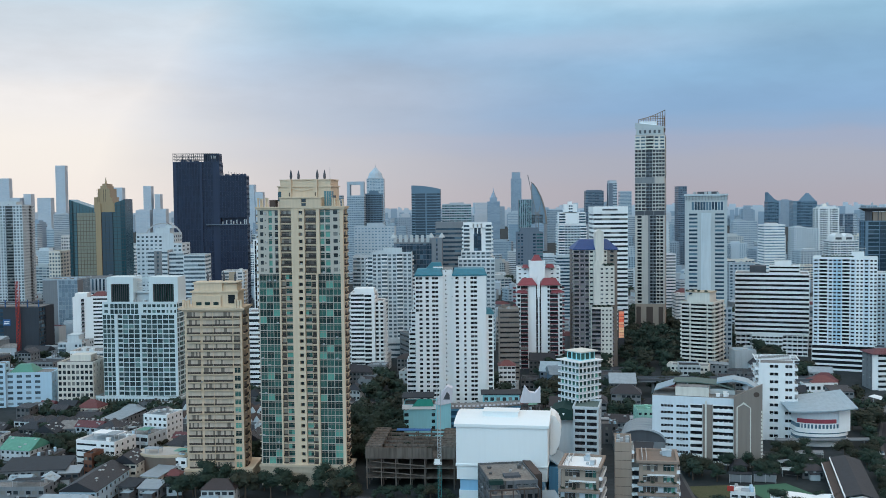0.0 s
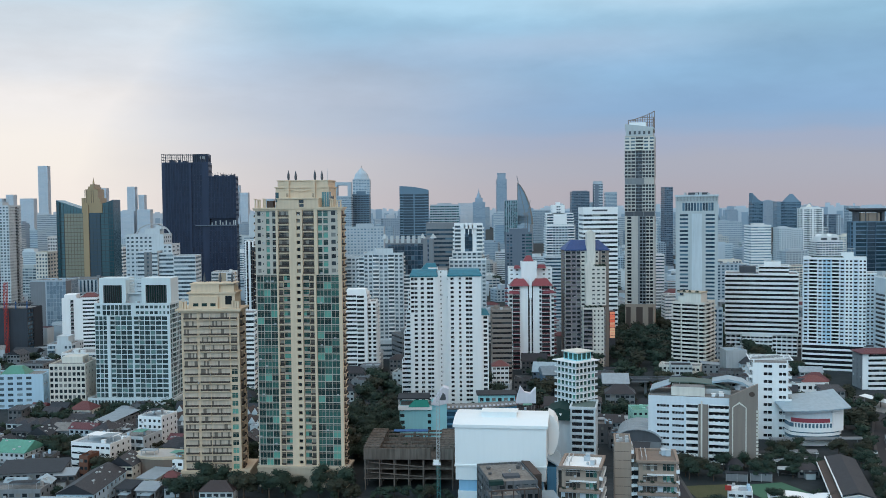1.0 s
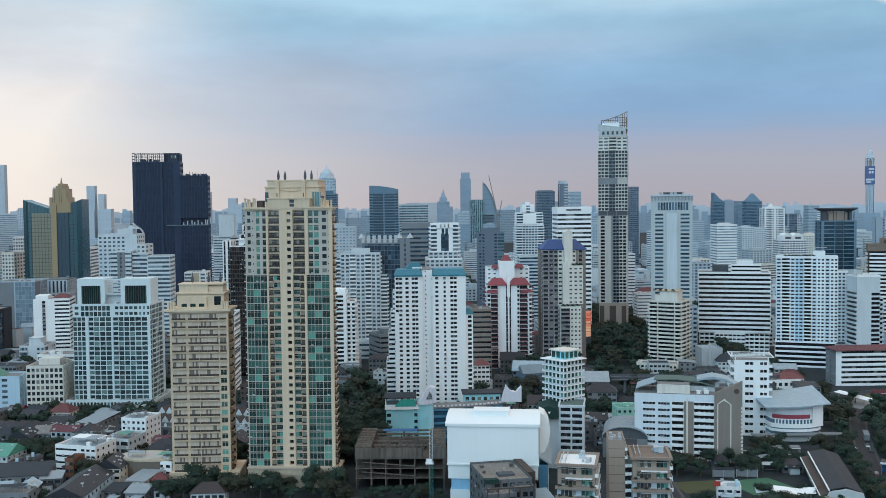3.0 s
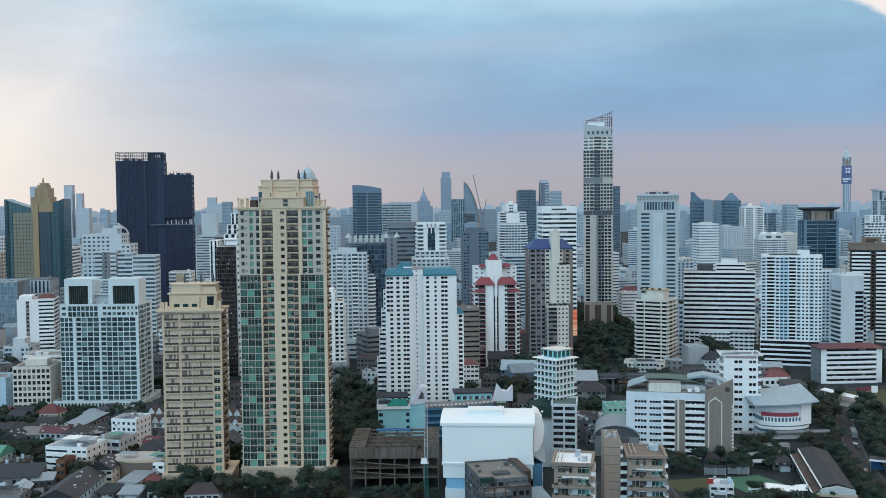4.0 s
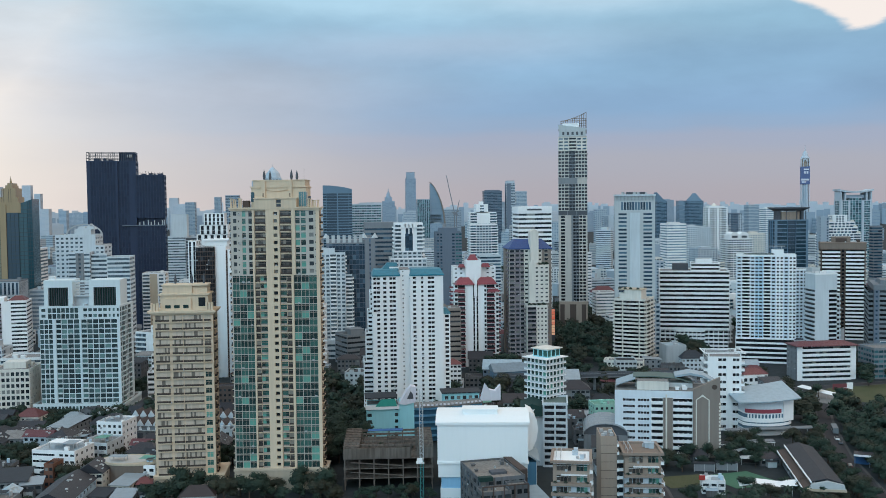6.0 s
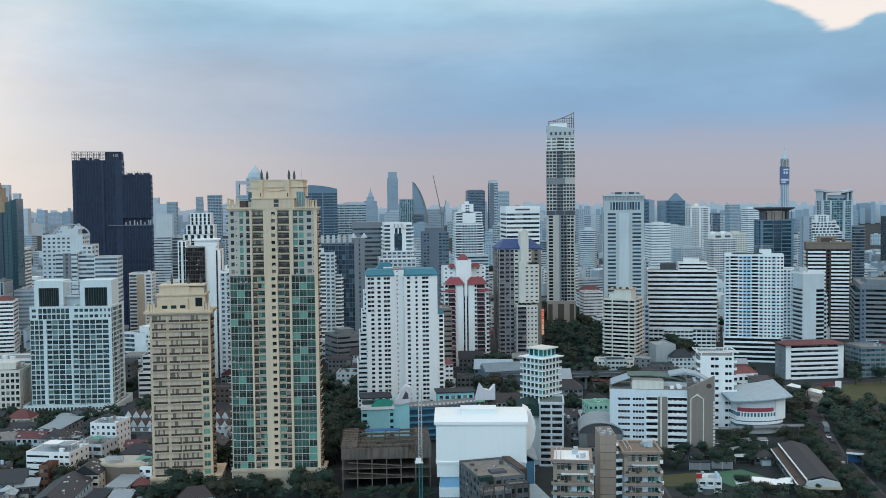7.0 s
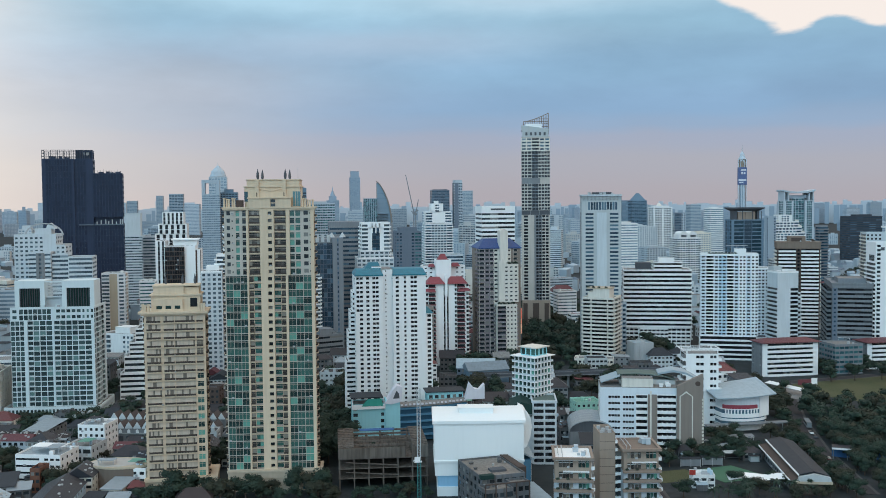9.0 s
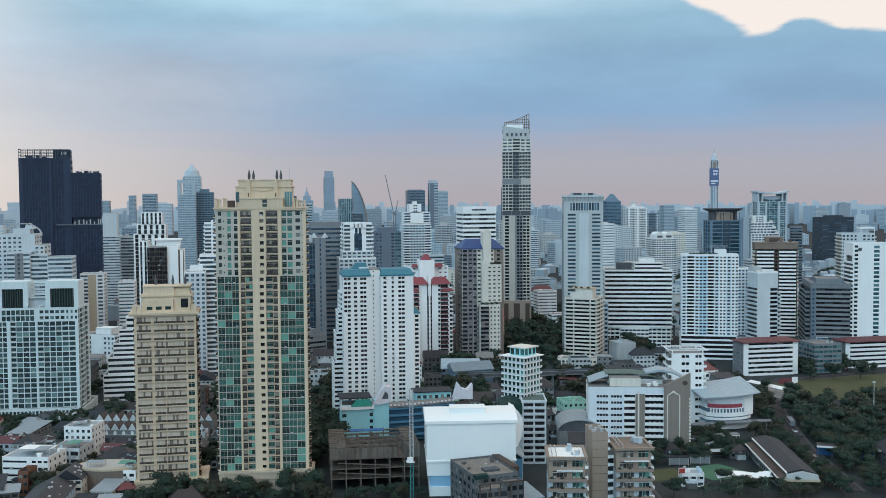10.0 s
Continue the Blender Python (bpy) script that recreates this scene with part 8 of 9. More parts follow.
b = far_tower("dark pointed blue glass tower", 818, 856, 2380, 112, SLATEBLUE, NAVYG, GL(7, gap=0.1))
more(b, "roof", Acc().prism([(-17, 2), (17, 2), (17, 28), (-17, 28)], 113, 132, [(-3, 13), (3, 13), (3, 17), (-3, 17)]), SLATEBLUE)
b = far_tower("dark glass tower with sloping top", 776, 803, 2500, 112, SLATEBLUE, NAVYG, GL(5, gap=0.1))
more(b, "roof", Acc().side([(-13, 113), (13, 113), (2, 120), (-13, 136)], 2, 28), SLATEBLUE)
far_tower("dark block on the horizon", 905, 940, 2700, 112, SLATEBLUE, HAZEG, BAND(3))
# plain block, dark all over
far_tower("dark netted block beyond the white towers", 872, 930, 1500, 84, CHARCOAL, NAVYG, BAND(5, sill=0.45), cap=(0.5, 4))
far_tower("grey balcony slab beyond the white towers", 585, 596, 1100, 82, MIDGREY, NAVYG, [(1, "balc", 2, {"depth": 1.2, "balwall": MIDGREY})], d=10)
far_tower("hazy slab with a blank side wall", 560, 571, 1180, 92, HAZE, NAVYG, [(2, "solid", 1), (1, "win", 1)], d=10)

b = far_tower("glass tower with a square portal", -177, -150, 1570, 129, MIST, HAZEG, GL(8))
more(b, "portal", Acc().box(-13.5, -8.5, 0, 20, 130.5, 152.5).box(8.0, 13.5, 0, 20, 130.5, 152.5).box(-8.5, 8.0, 0, 20, 147.5, 152.5), MIST)
far_tower("blue glass block beside a portal tower", -152, -124, 1600, 132, SLATEBLUE, NAVYPLAIN, GL(6), cap=(0.5, 6))
far_tower("dark blue glass slab with bands", -186, -150, 1700, 76, SLATEBLUE, NAVYG, BAND(4))
b = far_tower("silver tower with a pointed glass cap", -221.7, -181, 2357, 176, PALE, WIN_PALE, GL(6, gap=0.2))
more(b, "glass_cap", Acc().prism(ring(0, 15, 19, 15, 12), 178, 190, ring(0, 15, 15, 12, 12)).prism(ring(0, 15, 15, 12, 12), 190, 204, ring(0, 15, 2, 2, 12)).prism(ring(0, 15, 0.8, 0.8, 6), 204, 212, ring(0, 15, 0.1, 0.1, 6)), PALE)
far_tower("blue glass tower with cranes", -317, -285, 2400, 137, HAZE, NAVYG, GL(5))
far_tower("slim blue glass tower far off", -395, -378, 2800, 136, HAZE, HAZEG, GL(3))
far_tower("blue tower behind the black one", -443, -419, 2600, 122, HAZE, HAZEG, GL(4))
far_tower("white stepped tower with a plant floor", -430, -412, 1500, 80, COOL, WIN_PALE, FW(4), cap=(0.6, 6))
far_tower("cream apartment block of many floors", -417, -405, 1000, 70, CREAM, WIN_BLUE, FW(4))
far_tower("slim white tower beside the gold one", -445, -434, 1100, 83, WHITE, WIN_BLUE, FW(4))
far_tower("white tower with banded windows", -373, -361, 1100, 70, WHITE, WIN_BLUE, BAND(2))

# haze and the bright sky's glow are put into these towers' pale colour
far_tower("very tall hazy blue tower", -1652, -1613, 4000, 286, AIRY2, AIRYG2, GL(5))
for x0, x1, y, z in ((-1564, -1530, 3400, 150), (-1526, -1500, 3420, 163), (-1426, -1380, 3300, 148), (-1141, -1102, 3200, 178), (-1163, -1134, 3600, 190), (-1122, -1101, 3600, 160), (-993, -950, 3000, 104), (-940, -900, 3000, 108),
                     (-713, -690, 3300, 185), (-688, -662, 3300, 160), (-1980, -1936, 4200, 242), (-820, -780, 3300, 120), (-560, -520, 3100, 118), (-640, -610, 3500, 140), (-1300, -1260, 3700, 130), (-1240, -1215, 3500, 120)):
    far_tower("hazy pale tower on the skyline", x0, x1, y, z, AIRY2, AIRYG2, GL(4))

# ---- more of the town, block by block ----
TAKEN = [(o.matrix_world.translation.x, o.matrix_world.translation.y) for o in scene.objects if o.parent is None and o.type == "EMPTY"]
town = random.Random(11)


def free(x, y, r):
    return all(abs(x - a) > r or abs(y - c) > r for a, c in TAKEN)


# walls and glass turn paler and bluer outwards: haze painted as colour
BELTS = (
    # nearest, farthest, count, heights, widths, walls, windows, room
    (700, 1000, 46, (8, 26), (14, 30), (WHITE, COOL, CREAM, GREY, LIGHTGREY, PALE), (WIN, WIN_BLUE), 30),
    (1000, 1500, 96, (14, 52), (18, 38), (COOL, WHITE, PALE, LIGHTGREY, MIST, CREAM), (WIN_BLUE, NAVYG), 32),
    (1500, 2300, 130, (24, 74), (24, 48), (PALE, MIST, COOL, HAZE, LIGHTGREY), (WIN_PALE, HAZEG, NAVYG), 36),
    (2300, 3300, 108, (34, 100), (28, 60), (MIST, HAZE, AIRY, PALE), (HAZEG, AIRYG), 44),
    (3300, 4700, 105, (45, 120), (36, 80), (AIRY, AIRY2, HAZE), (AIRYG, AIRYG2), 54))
for near_y, far_y, count, heights, widths, walls, wins, room in BELTS:
    made = tries = 0
    while made < count and tries < 4000:
        tries += 1
        y = town.uniform(near_y, far_y)
        x = town.uniform(-0.60 * y - 40, 0.72 * y - 20)
        if not free(x, y, room) or (130 < x < 240 and y < 1010) or (340 < x < 520 and y < 960):
            continue
        made += 1
        TAKEN.append((x, y))
        w, h = town.uniform(*widths), heights[0] + (heights[1] - heights[0]) * town.random() ** 1.8
        if x > 0.35 * y:
            h *= 0.8
        kind = town.randrange(4)
        n = max(2, round(w / 5))
        front = (FW(n, gap=0.45), BAND(max(1, n // 2), sill=0.42), [(1, "balc", n, {"depth": 1.3}), (1, "solid", 1), (1, "win", max(1, n // 2))], GL(n, gap=0.12))[kind if y < 2600 else (0, 1, 1, 3)[kind]]
        far = y > 2300
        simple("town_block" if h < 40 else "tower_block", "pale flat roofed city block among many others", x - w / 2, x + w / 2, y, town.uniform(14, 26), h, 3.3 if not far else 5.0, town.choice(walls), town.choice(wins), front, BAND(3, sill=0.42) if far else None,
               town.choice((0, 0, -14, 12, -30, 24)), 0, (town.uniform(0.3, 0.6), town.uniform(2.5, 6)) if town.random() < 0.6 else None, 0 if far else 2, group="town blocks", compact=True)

# the skyline at the edge of sight, distance haze put into its colours
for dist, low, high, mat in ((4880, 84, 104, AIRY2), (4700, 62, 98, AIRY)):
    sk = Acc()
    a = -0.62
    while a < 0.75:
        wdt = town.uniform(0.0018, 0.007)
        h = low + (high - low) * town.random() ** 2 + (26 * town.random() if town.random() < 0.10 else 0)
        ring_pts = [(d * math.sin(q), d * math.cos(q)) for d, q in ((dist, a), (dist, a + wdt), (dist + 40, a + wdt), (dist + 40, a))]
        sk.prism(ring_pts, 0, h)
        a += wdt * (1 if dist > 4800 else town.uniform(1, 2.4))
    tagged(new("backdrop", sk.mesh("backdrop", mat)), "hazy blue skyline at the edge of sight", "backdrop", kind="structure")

# ---- low houses ----
lots = random.Random(23)
# dark worn walls and roofs; the low quarter's shade is partly put into them
LOWWALL = (COOL, LIGHTGREY, WORN, GREY, WORN, PALE, COOL, GREY, WORN)
SHEETS = (ZINC, ZINCDARK, ZINCDARK, ZINCDARK, TILE, TILE, TILE, TILE, MAROONROOF, ZINCDARK, TILE, FLATROOF)


def lean_to(b, w, d, h, shape):
    """What people add to a house: sheet annexes, awnings, air units, vents and tanks."""
    rnd = random.Random(int(w * 91 + d * 37 + h))
    for k in range(rnd.choice((1, 1, 2))):
        lw, ld, lh = rnd.uniform(2.5, w * 0.6), rnd.uniform(1.8, 3.6), rnd.uniform(2.4, min(4.2, h * 0.8))
        x = rnd.uniform(-w / 2, w / 2 - lw)
        b.acc("annexe", rnd.choice((WORN, GREY, LIGHTGREY)), k).box(x, x + lw, -ld, -0.02, 0, lh)
        b.acc("annexe_roof", rnd.choice((ZINC, ZINCDARK, ZINCDARK, BLUESHEET)), k).side([(x - 0.3, lh + 0.02), (x + lw + 0.3, lh + 0.02), (x + lw + 0.3, lh + 0.14), (x - 0.3, lh + 0.14)], -ld - 0.4, -0.02)
    units = b.acc("air_unit", STEEL)
    for k in range(rnd.randint(1, 4)):
        x, z = rnd.uniform(-w / 2 + 0.6, w / 2 - 1.4), rnd.uniform(2.4, max(2.6, h - 1.2))
        units.box(x, x + 0.95, -0.55, -0.02, z, z + 0.75)
    if shape == "flat":
        for k in range(rnd.randint(1, 3)):
            x, y = rnd.uniform(-w / 2 + 1, w / 2 - 1), rnd.uniform(1, d - 1)
            b.acc("water_tank", rnd.choice((STEEL, PALEBLUE))).prism(ring(x, y, 0.65, 0.65, 9), h + 0.1, h + 1.9)
        if rnd.random() < 0.5:
            x, y = rnd.uniform(-w / 2 + 0.5, 0), rnd.uniform(0.6, d * 0.4)
            b.acc("roof_shade", rnd.choice((ZINC, ZINCDARK, GREENROOF))).side([(x, h + 2.4), (x + w * 0.45, h + 2.7), (x + w * 0.45, h + 2.8), (x, h + 2.5)], y, y + d * 0.45)
            posts = b.acc("shade_post", STEEL)
            for px in (x + 0.1, x + w * 0.45 - 0.2):
                for py in (y + 0.1, y + d * 0.45 - 0.2):
                    posts.box(px, px + 0.1, py, py + 0.1, h, h + 2.45)


def house(x, y, w, d, h, rot, wall, roof, shape="gable", label="", name="house", win=None, storey=3.0, near=0, group="low town houses", front=None):
    """A small building; shape: gable, hip, shed or flat."""
    look_of = {"gable": "gabled", "hip": "hipped", "shed": "sloping sheet", "flat": "flat"}[shape]
    b = Building(name, label or "small town house with a weathered %s roof" % look_of, x, y, rot, wall, win or WIN, near, "house", group, deep=0.2, compact=True)
    n = max(2, round(w / 2.6))
    bays = front or [(1, "win", n, {"gap": lots.choice((0.25, 0.4, 0.5)), "sill": 0.3, "head": 0.74})]
    side = [(1, "win", max(1, round(d / 4)), {"gap": 0.65, "sill": 0.32, "head": 0.74})]
    x0, x1 = -w / 2, w / 2
    vol = (x0, x1, 0, d)
    for s, q in (("f", bays), ("r", side), ("l", side), ("b", bays)):
        b.face(vol, s, 0, h, storey, q)
    e = 0.6
    if shape == "flat":
        b.acc("roof", roof).box(x0 + 0.2, x1 - 0.2, 0.2, d - 0.2, h - 0.05, h + 0.1)
        b.acc("wall", wall).rim(x0 - 0.02, x1 + 0.02, -0.02, d + 0.02, 0.25, h, h + 0.8)
        b.clutter(x0, x1, 0.3, d, h, lots.randint(1, 4), lots.randint(0, 999), 1.8)
    elif shape == "shed":
        t = lots.uniform(0.6, 1.6)
        r = b.acc("roof", roof)
        r.v += [(x0 - e, -e, h), (x1 + e, -e, h), (x1 + e, d + e, h + t), (x0 - e, d + e, h + t), (x0 - e, -e, h + 0.15), (x1 + e, -e, h + 0.15), (x1 + e, d + e, h + t + 0.15), (x0 - e, d + e, h + t + 0.15)]
        r.f += [(0, 1, 2, 3), (4, 5, 6, 7), (0, 1, 5, 4), (1, 2, 6, 5), (2, 3, 7, 6), (3, 0, 4, 7)]
    else:
        t = min(w, d) * lots.uniform(0.26, 0.38)
        r = b.acc("roof", roof)
        if w >= d:
            c = 0.0 if shape == "gable" else d * 0.45
            top = [(x0 - e + c, d / 2 - 0.05), (x1 + e - c, d / 2 - 0.05), (x1 + e - c, d / 2 + 0.05), (x0 - e + c, d / 2 + 0.05)]
        else:
            c = 0.0 if shape == "gable" else w * 0.45
            top = [(-0.05, -e + c), (0.05, -e + c), (0.05, d + e - c), (-0.05, d + e - c)]
        r.prism([(x0 - e, -e), (x1 + e, -e), (x1 + e, d + e), (x0 - e, d + e)], h, h + t, top)
        if y < 500 and shape == "gable" and w < d:
            vents = b.acc("roof_vent", LIGHTGREY)
            for k in range(8):
                vx, vy = lots.uniform(0.6, w / 2 - 0.6), lots.uniform(1, d - 1)
                vz = h + t * (1 - vx / (w / 2))
                s = lots.uniform(0.3, 0.8)
                vents.box(vx - s * 0.6, vx + s * 0.6, vy - s, vy + s, vz - 0.3, vz + lots.uniform(0.25, 0.6))
        if y < 500 and shape == "gable" and w >= d:
            vents = b.acc("roof_vent", lots.choice((LIGHTGREY, STEEL, ZINC)))
            for k in range(lots.randint(3, 6)):
                vx, vy = lots.uniform(x0 + 1, x1 - 1), lots.uniform(0.8, d / 2 - 0.6)
                vz = h + t * vy / (d / 2)
                s = lots.uniform(0.3, 0.7)
                vents.box(vx - s, vx + s, vy - s * 0.7, vy + s * 0.7, vz - 0.3, vz + lots.uniform(0.3, 0.7))
    if y < 520 and w > 6:
        lean_to(b, w, d, h, shape)
    return b.done()


# the quarter below the beige towers
house(-157.5, 431, 20, 16, 11.6, -16, CLEAN, ZINC, "flat", "white four storey block with ribbon windows and a roof canopy", near=60, front=[(1, "band", 5, {"sill": 0.42, "head": 0.72}), (0.15, "solid", 1), (0.7, "win", 3, {"gap": 0.3, "sill": 0.4, "head": 0.74})])
b = thing("roof_canopy", "pale sheet canopy on posts over a flat roof", "canopy", -155.2, 437, 11.6, -16)
part("sheet", Acc().side([(-7, 2.4), (7, 2.4), (7, 2.6), (-7, 2.6)], 0, 7), CLEAN, b)
for x in (-6.6, 6.6):
    for y in (0.4, 6.4):
        part("post", Acc().box(x - 0.12, x + 0.12, y, y + 0.25, 0.1, 2.4), STEEL, b)
house(-145, 448, 13, 15, 10.4, -16, COOL, FLATROOF, "flat", "white three storey house with a roof terrace", near=30, front=[(1, "solid", 1), (2, "win", 2, {"gap": 0.2})])
house(-143.5, 472, 13, 14, 14.4, -16, CLEAN, ZINC, "flat", "white four storey block with square windows", near=50)
house(-173, 402, 26, 18, 7.0, 8, GREY, ZINCDARK, "shed", "wide grey workshop under a rusted sheet roof")
house(-155.5, 417, 4, 9, 9.4, -12, RUSTRED, ZINCDARK, "flat", "narrow block with a rust red end wall")
house(-174, 391, 8, 8, 5.2, 4, GREY, BLUESHEET, "gable", "small shed under a blue sheet roof", "shed")
house(-163.5, 391, 7, 8, 5.2, 4, GREY, BLUESHEET, "gable", "small shed under a blue sheet roof", "shed")
house(-158, 402, 8, 7, 5.8, 8, WORN, ZINC, "shed", "low annexe under a pale new sheet roof", "shed")
house(-170, 377, 25, 9, 6.6, 0, GREY, FLATROOF, "flat", "long low grey hall with a roof terrace")
house(-144, 360, 24, 9, 5.0, -4, WORN, ZINC, "hip", "pale sheet roofed hall beside the lane")
house(-142.4, 372, 14.5, 33, 6.8, -3, PALEBLUE, TILE, "gable", "pale blue terrace under a long dark tiled roof", near=20)
house(-137, 408, 11, 12, 8.0, -6, CREAM, TILE, "gable", "cream house with a steep dark tiled roof")
house(-114.5, 412.5, 6.5, 6.5, 8.6, -14, CLEAN, BLUESHEET, "flat", "small white box house with a blue roof", near=10)
house(-122.5, 397, 8, 14, 5.6, -14, CREAM, ZINC, "shed", "low cream house with a pale sheet roof")
house(-113.5, 400, 6, 6, 5.0, 10, WORN, REDROOF, "hip", "low house with a red hipped roof")
house(-128.5, 386, 7, 9, 4.6, -10, WORN, ZINCDARK, "shed", "small lean house under dark sheets")
house(-119, 384, 8, 8, 4.4, -6, GREY, ZINC, "shed", "small workshop under a pale sheet roof")
house(-110, 389, 6, 7, 4.0, 12, COOL, ZINCDARK, "gable", "small pale house under dark sheets")
house(-195, 434, 15, 15, 7.6, -12, COOL, GREENROOF, "gable", "white house under a pale green sheet roof")
house(-211, 428, 14, 12, 7.0, 4, COOL, ZINC, "shed")
house(-176, 503, 11, 22, 6.4, -16, GREY, ZINC, "shed", "long grey warehouse under a pale sheet roof")
house(-199, 530, 12, 11, 6.6, -8, CREAM, REDROOF, "hip", "cream house with a bright red hipped roof")
for i in range(5):
    house(-222 + i * 6.5, 498 - i * 1.4, 6.3, 10, 6.6, -12, COOL, TILE, "hip", "white terraced house with a dark tiled roof")
for i in range(6):
    house(-195 + i * 6.4, 494 - i * 2.2, 6.2, 10, 6.2, -20, (WORN, GREY, COOL)[i % 3], TILE, "gable", "terraced shop house under a dark tiled roof")
for x, y, h in ((-186, 452, 10), (-180, 458, 11), (-192, 458, 9), (-176, 464, 10), (-184, 466, 9), (-174, 453, 8), (-139, 455, 8), (-136, 460, 7), (-106, 386, 9), (-100, 384, 11), (-95, 388, 9)):
    tree(x, y, h)


def pool_house():
    t = thing("pool_terrace", "oval beige roof terrace with a green court", "terrace", -124, 414, 0, -12)
    part("wall", Acc().prism(ring(0, 7, 13, 8, 20), 0, 9.2), UMBER, t)
    part("parapet", Acc().prism(ring(0, 7, 13.4, 8.4, 20), 9.2, 10.0), TAN, t)
    part("deck", Acc().prism(ring(-2, 6.6, 10, 6.6, 18), 10.0, 10.15), WARMGREY, t)
    part("court", Acc().box(3, 11, 7, 13, 10.02, 10.2), GREENROOF, t, "green court surface")
    part("shade", Acc().box(-8, -1, 2, 6, 12, 12.2), ZINC, t)
    for x, y in ((-7.6, 2.4), (-1.4, 2.4), (-7.6, 5.6), (-1.4, 5.6)):
        part("post", Acc().box(x, x + 0.2, y, y + 0.2, 10.1, 12), STEEL, t)


pool_house()


def gable_row(x, y, n, lift):
    """A terrace with a pointed white gable and an arched white door to each house."""
    t = thing("terrace_row", "grey terrace with pointed white gables and arched doors", "terrace houses", x, y, 0, -12, "gabled terraces")
    step = 4.2
    w = n * step / 2
    part("wall", Acc().box(-w, w, 0, 9, 0, 7.4 + lift), GREY, t)
    part("ledge", Acc().box(-w, w, -0.5, 0, 4.9, 5.2), LIGHTGREY, t)
    for i in range(n):
        k, h = -w + i * step, 7.4 + lift
        part("gable", Acc().side([(k + 0.35, h), (k + step - 0.35, h), (k + step - 0.35, h + 0.5), (k + step / 2, h + 3.2), (k + 0.35, h + 0.5)], -0.5, 0.1), COOL, t, "white rendered gable")
        part("roof", Acc().side([(k, h + 0.2), (k + step / 2, h + 3.1), (k + step, h + 0.2), (k + step, h), (k + step / 2, h + 2.8), (k, h)], 0.1, 9), ROOFDARK, t, "brown tile roof")
        part("doorway", Acc().side([(k + 1.4, 5.2), (k + 2.8, 5.2), (k + 2.8, 6.4), (k + 2.1, 7.1), (k + 1.4, 6.4)], -0.3, 0.05), CLEAN, t, "white arched doorway")
        part("opening", Acc().box(k + 0.7, k + 3.5, -0.06, 0.1, 0.2, 3.6), DARKGREY, t)
    return t


gable_row(-116, 493, 14, 0)
gable_row(-113, 506, 14, 1.6)
warehouse = thing("warehouse", "blue grey sheet warehouse with a pitched roof", "warehouse", 60, 607, 0, 8)
part("wall", Acc().box(0, 27, 0, 14, 0, 9.6), SLATEBLUE, warehouse)
part("roof", Acc().prism([(-0.5, -0.6), (27.5, -0.6), (27.5, 14.6), (-0.5, 14.6)], 9.6, 14.2, [(-0.5, 6.9), (27.5, 6.9), (27.5, 7.1), (-0.5, 7.1)]), ROOFSLATE, warehouse, "pale slate sheet roof")
part("door", Acc().box(9, 15, -0.12, 0.02, 0, 5), DARKGREY, warehouse)
house(-97, 541, 15, 10, 17, -10, DKBROWN, TILE, "flat", "dark brown rendered block behind the terrace")
house(-89.3, 376.2, 13, 9, 6, 0, LIGHTGREY, ROOFDARK, "hip", "pale house with a dark brown hipped roof among trees")

# filled-in streets
SPOTS = []


def fill(x0, x1, y0, y1, count, hs, keep, walls=LOWWALL, size=(7, 15), angle=-8):
    for _ in range(count * 12):
        if count <= 0:
            return
        x, y = lots.uniform(x0, x1), lots.uniform(y0, y1)
        if any((x - a) ** 2 + (y - c) ** 2 < keep * keep for a, c in SPOTS) or by_building(x, y) or near_road(x, y, 8.0) or (-197 < x < -168 and 446 < y < 472):
            continue
        SPOTS.append((x, y))
        count -= 1
        w, d = lots.uniform(*size), lots.uniform(size[0], size[1] * 0.8)
        house(x, y, w, d, lots.choice(hs), angle + lots.choice((0, 0, 90, 3, -4)), lots.choice(walls), lots.choice(SHEETS), lots.choice(("gable", "gable", "hip", "shed", "flat", "flat")))


BIG = []
for o in list(scene.objects):
    if o.parent is None and o.type == "EMPTY" and o.name.split(".")[0] not in ("tree", "palm_tree"):
        pts = [o.matrix_world @ c.matrix_basis @ Vector(k) for c in o.children if c.type == "MESH" and c.name.split(".")[0] not in ("window", "shrub", "balcony") for k in c.bound_box]
        if pts:
            BIG.append((min(p.x for p in pts), max(p.x for p in pts), min(p.y for p in pts), max(p.y for p in pts)))


def by_building(x, y, room=6.0):
    return any(a - room < x < b + room and c - room < y < d + room for a, b, c, d in BIG)


ROADS = (((172, 352), (190, 418), (214, 482), (236, 530)), ((-330, 610), (-60, 570), (40, 560), (200, 566), (330, 590)), ((-215, 372), (-105, 378), (-20, 372)), ((84, 330), (92, 380), (96, 440)))


def near_road(x, y, room=7.0):
    p = Vector((x, y))
    for line in ROADS:
        for a, b in zip(line, line[1:]):
            a, b = Vector(a), Vector(b)
            t = max(0, min(1, (p - a).dot(b - a) / (b - a).length_squared))
            if (a + (b - a) * t - p).length < room:
                return True
    return False


fill(-235, -112, 380, 552, 70, (5, 6.2, 6.6, 9, 3.6), 9.5)
fill(-330, -215, 590, 740, 28, (6, 9, 12, 6.4), 13, size=(9, 20))
fill(-150, -50, 490, 585, 16, (6, 9, 6.4), 13, size=(8, 16))
fill(-120, 20, 590, 735, 26, (6, 9, 12), 14, size=(9, 18))
fill(30, 150, 500, 680, 16, (5, 6.2, 9, 12), 13, size=(9, 18))
fill(80, 100, 400, 500, 6, (5, 6.2, 9), 12, size=(8, 14))
fill(104, 158, 408, 430, 2, (3.4,), 9, walls=(GREY, WORN), size=(6, 9))
fill(170, 240, 520, 660, 16, (5, 6.2, 9), 14, size=(9, 17))
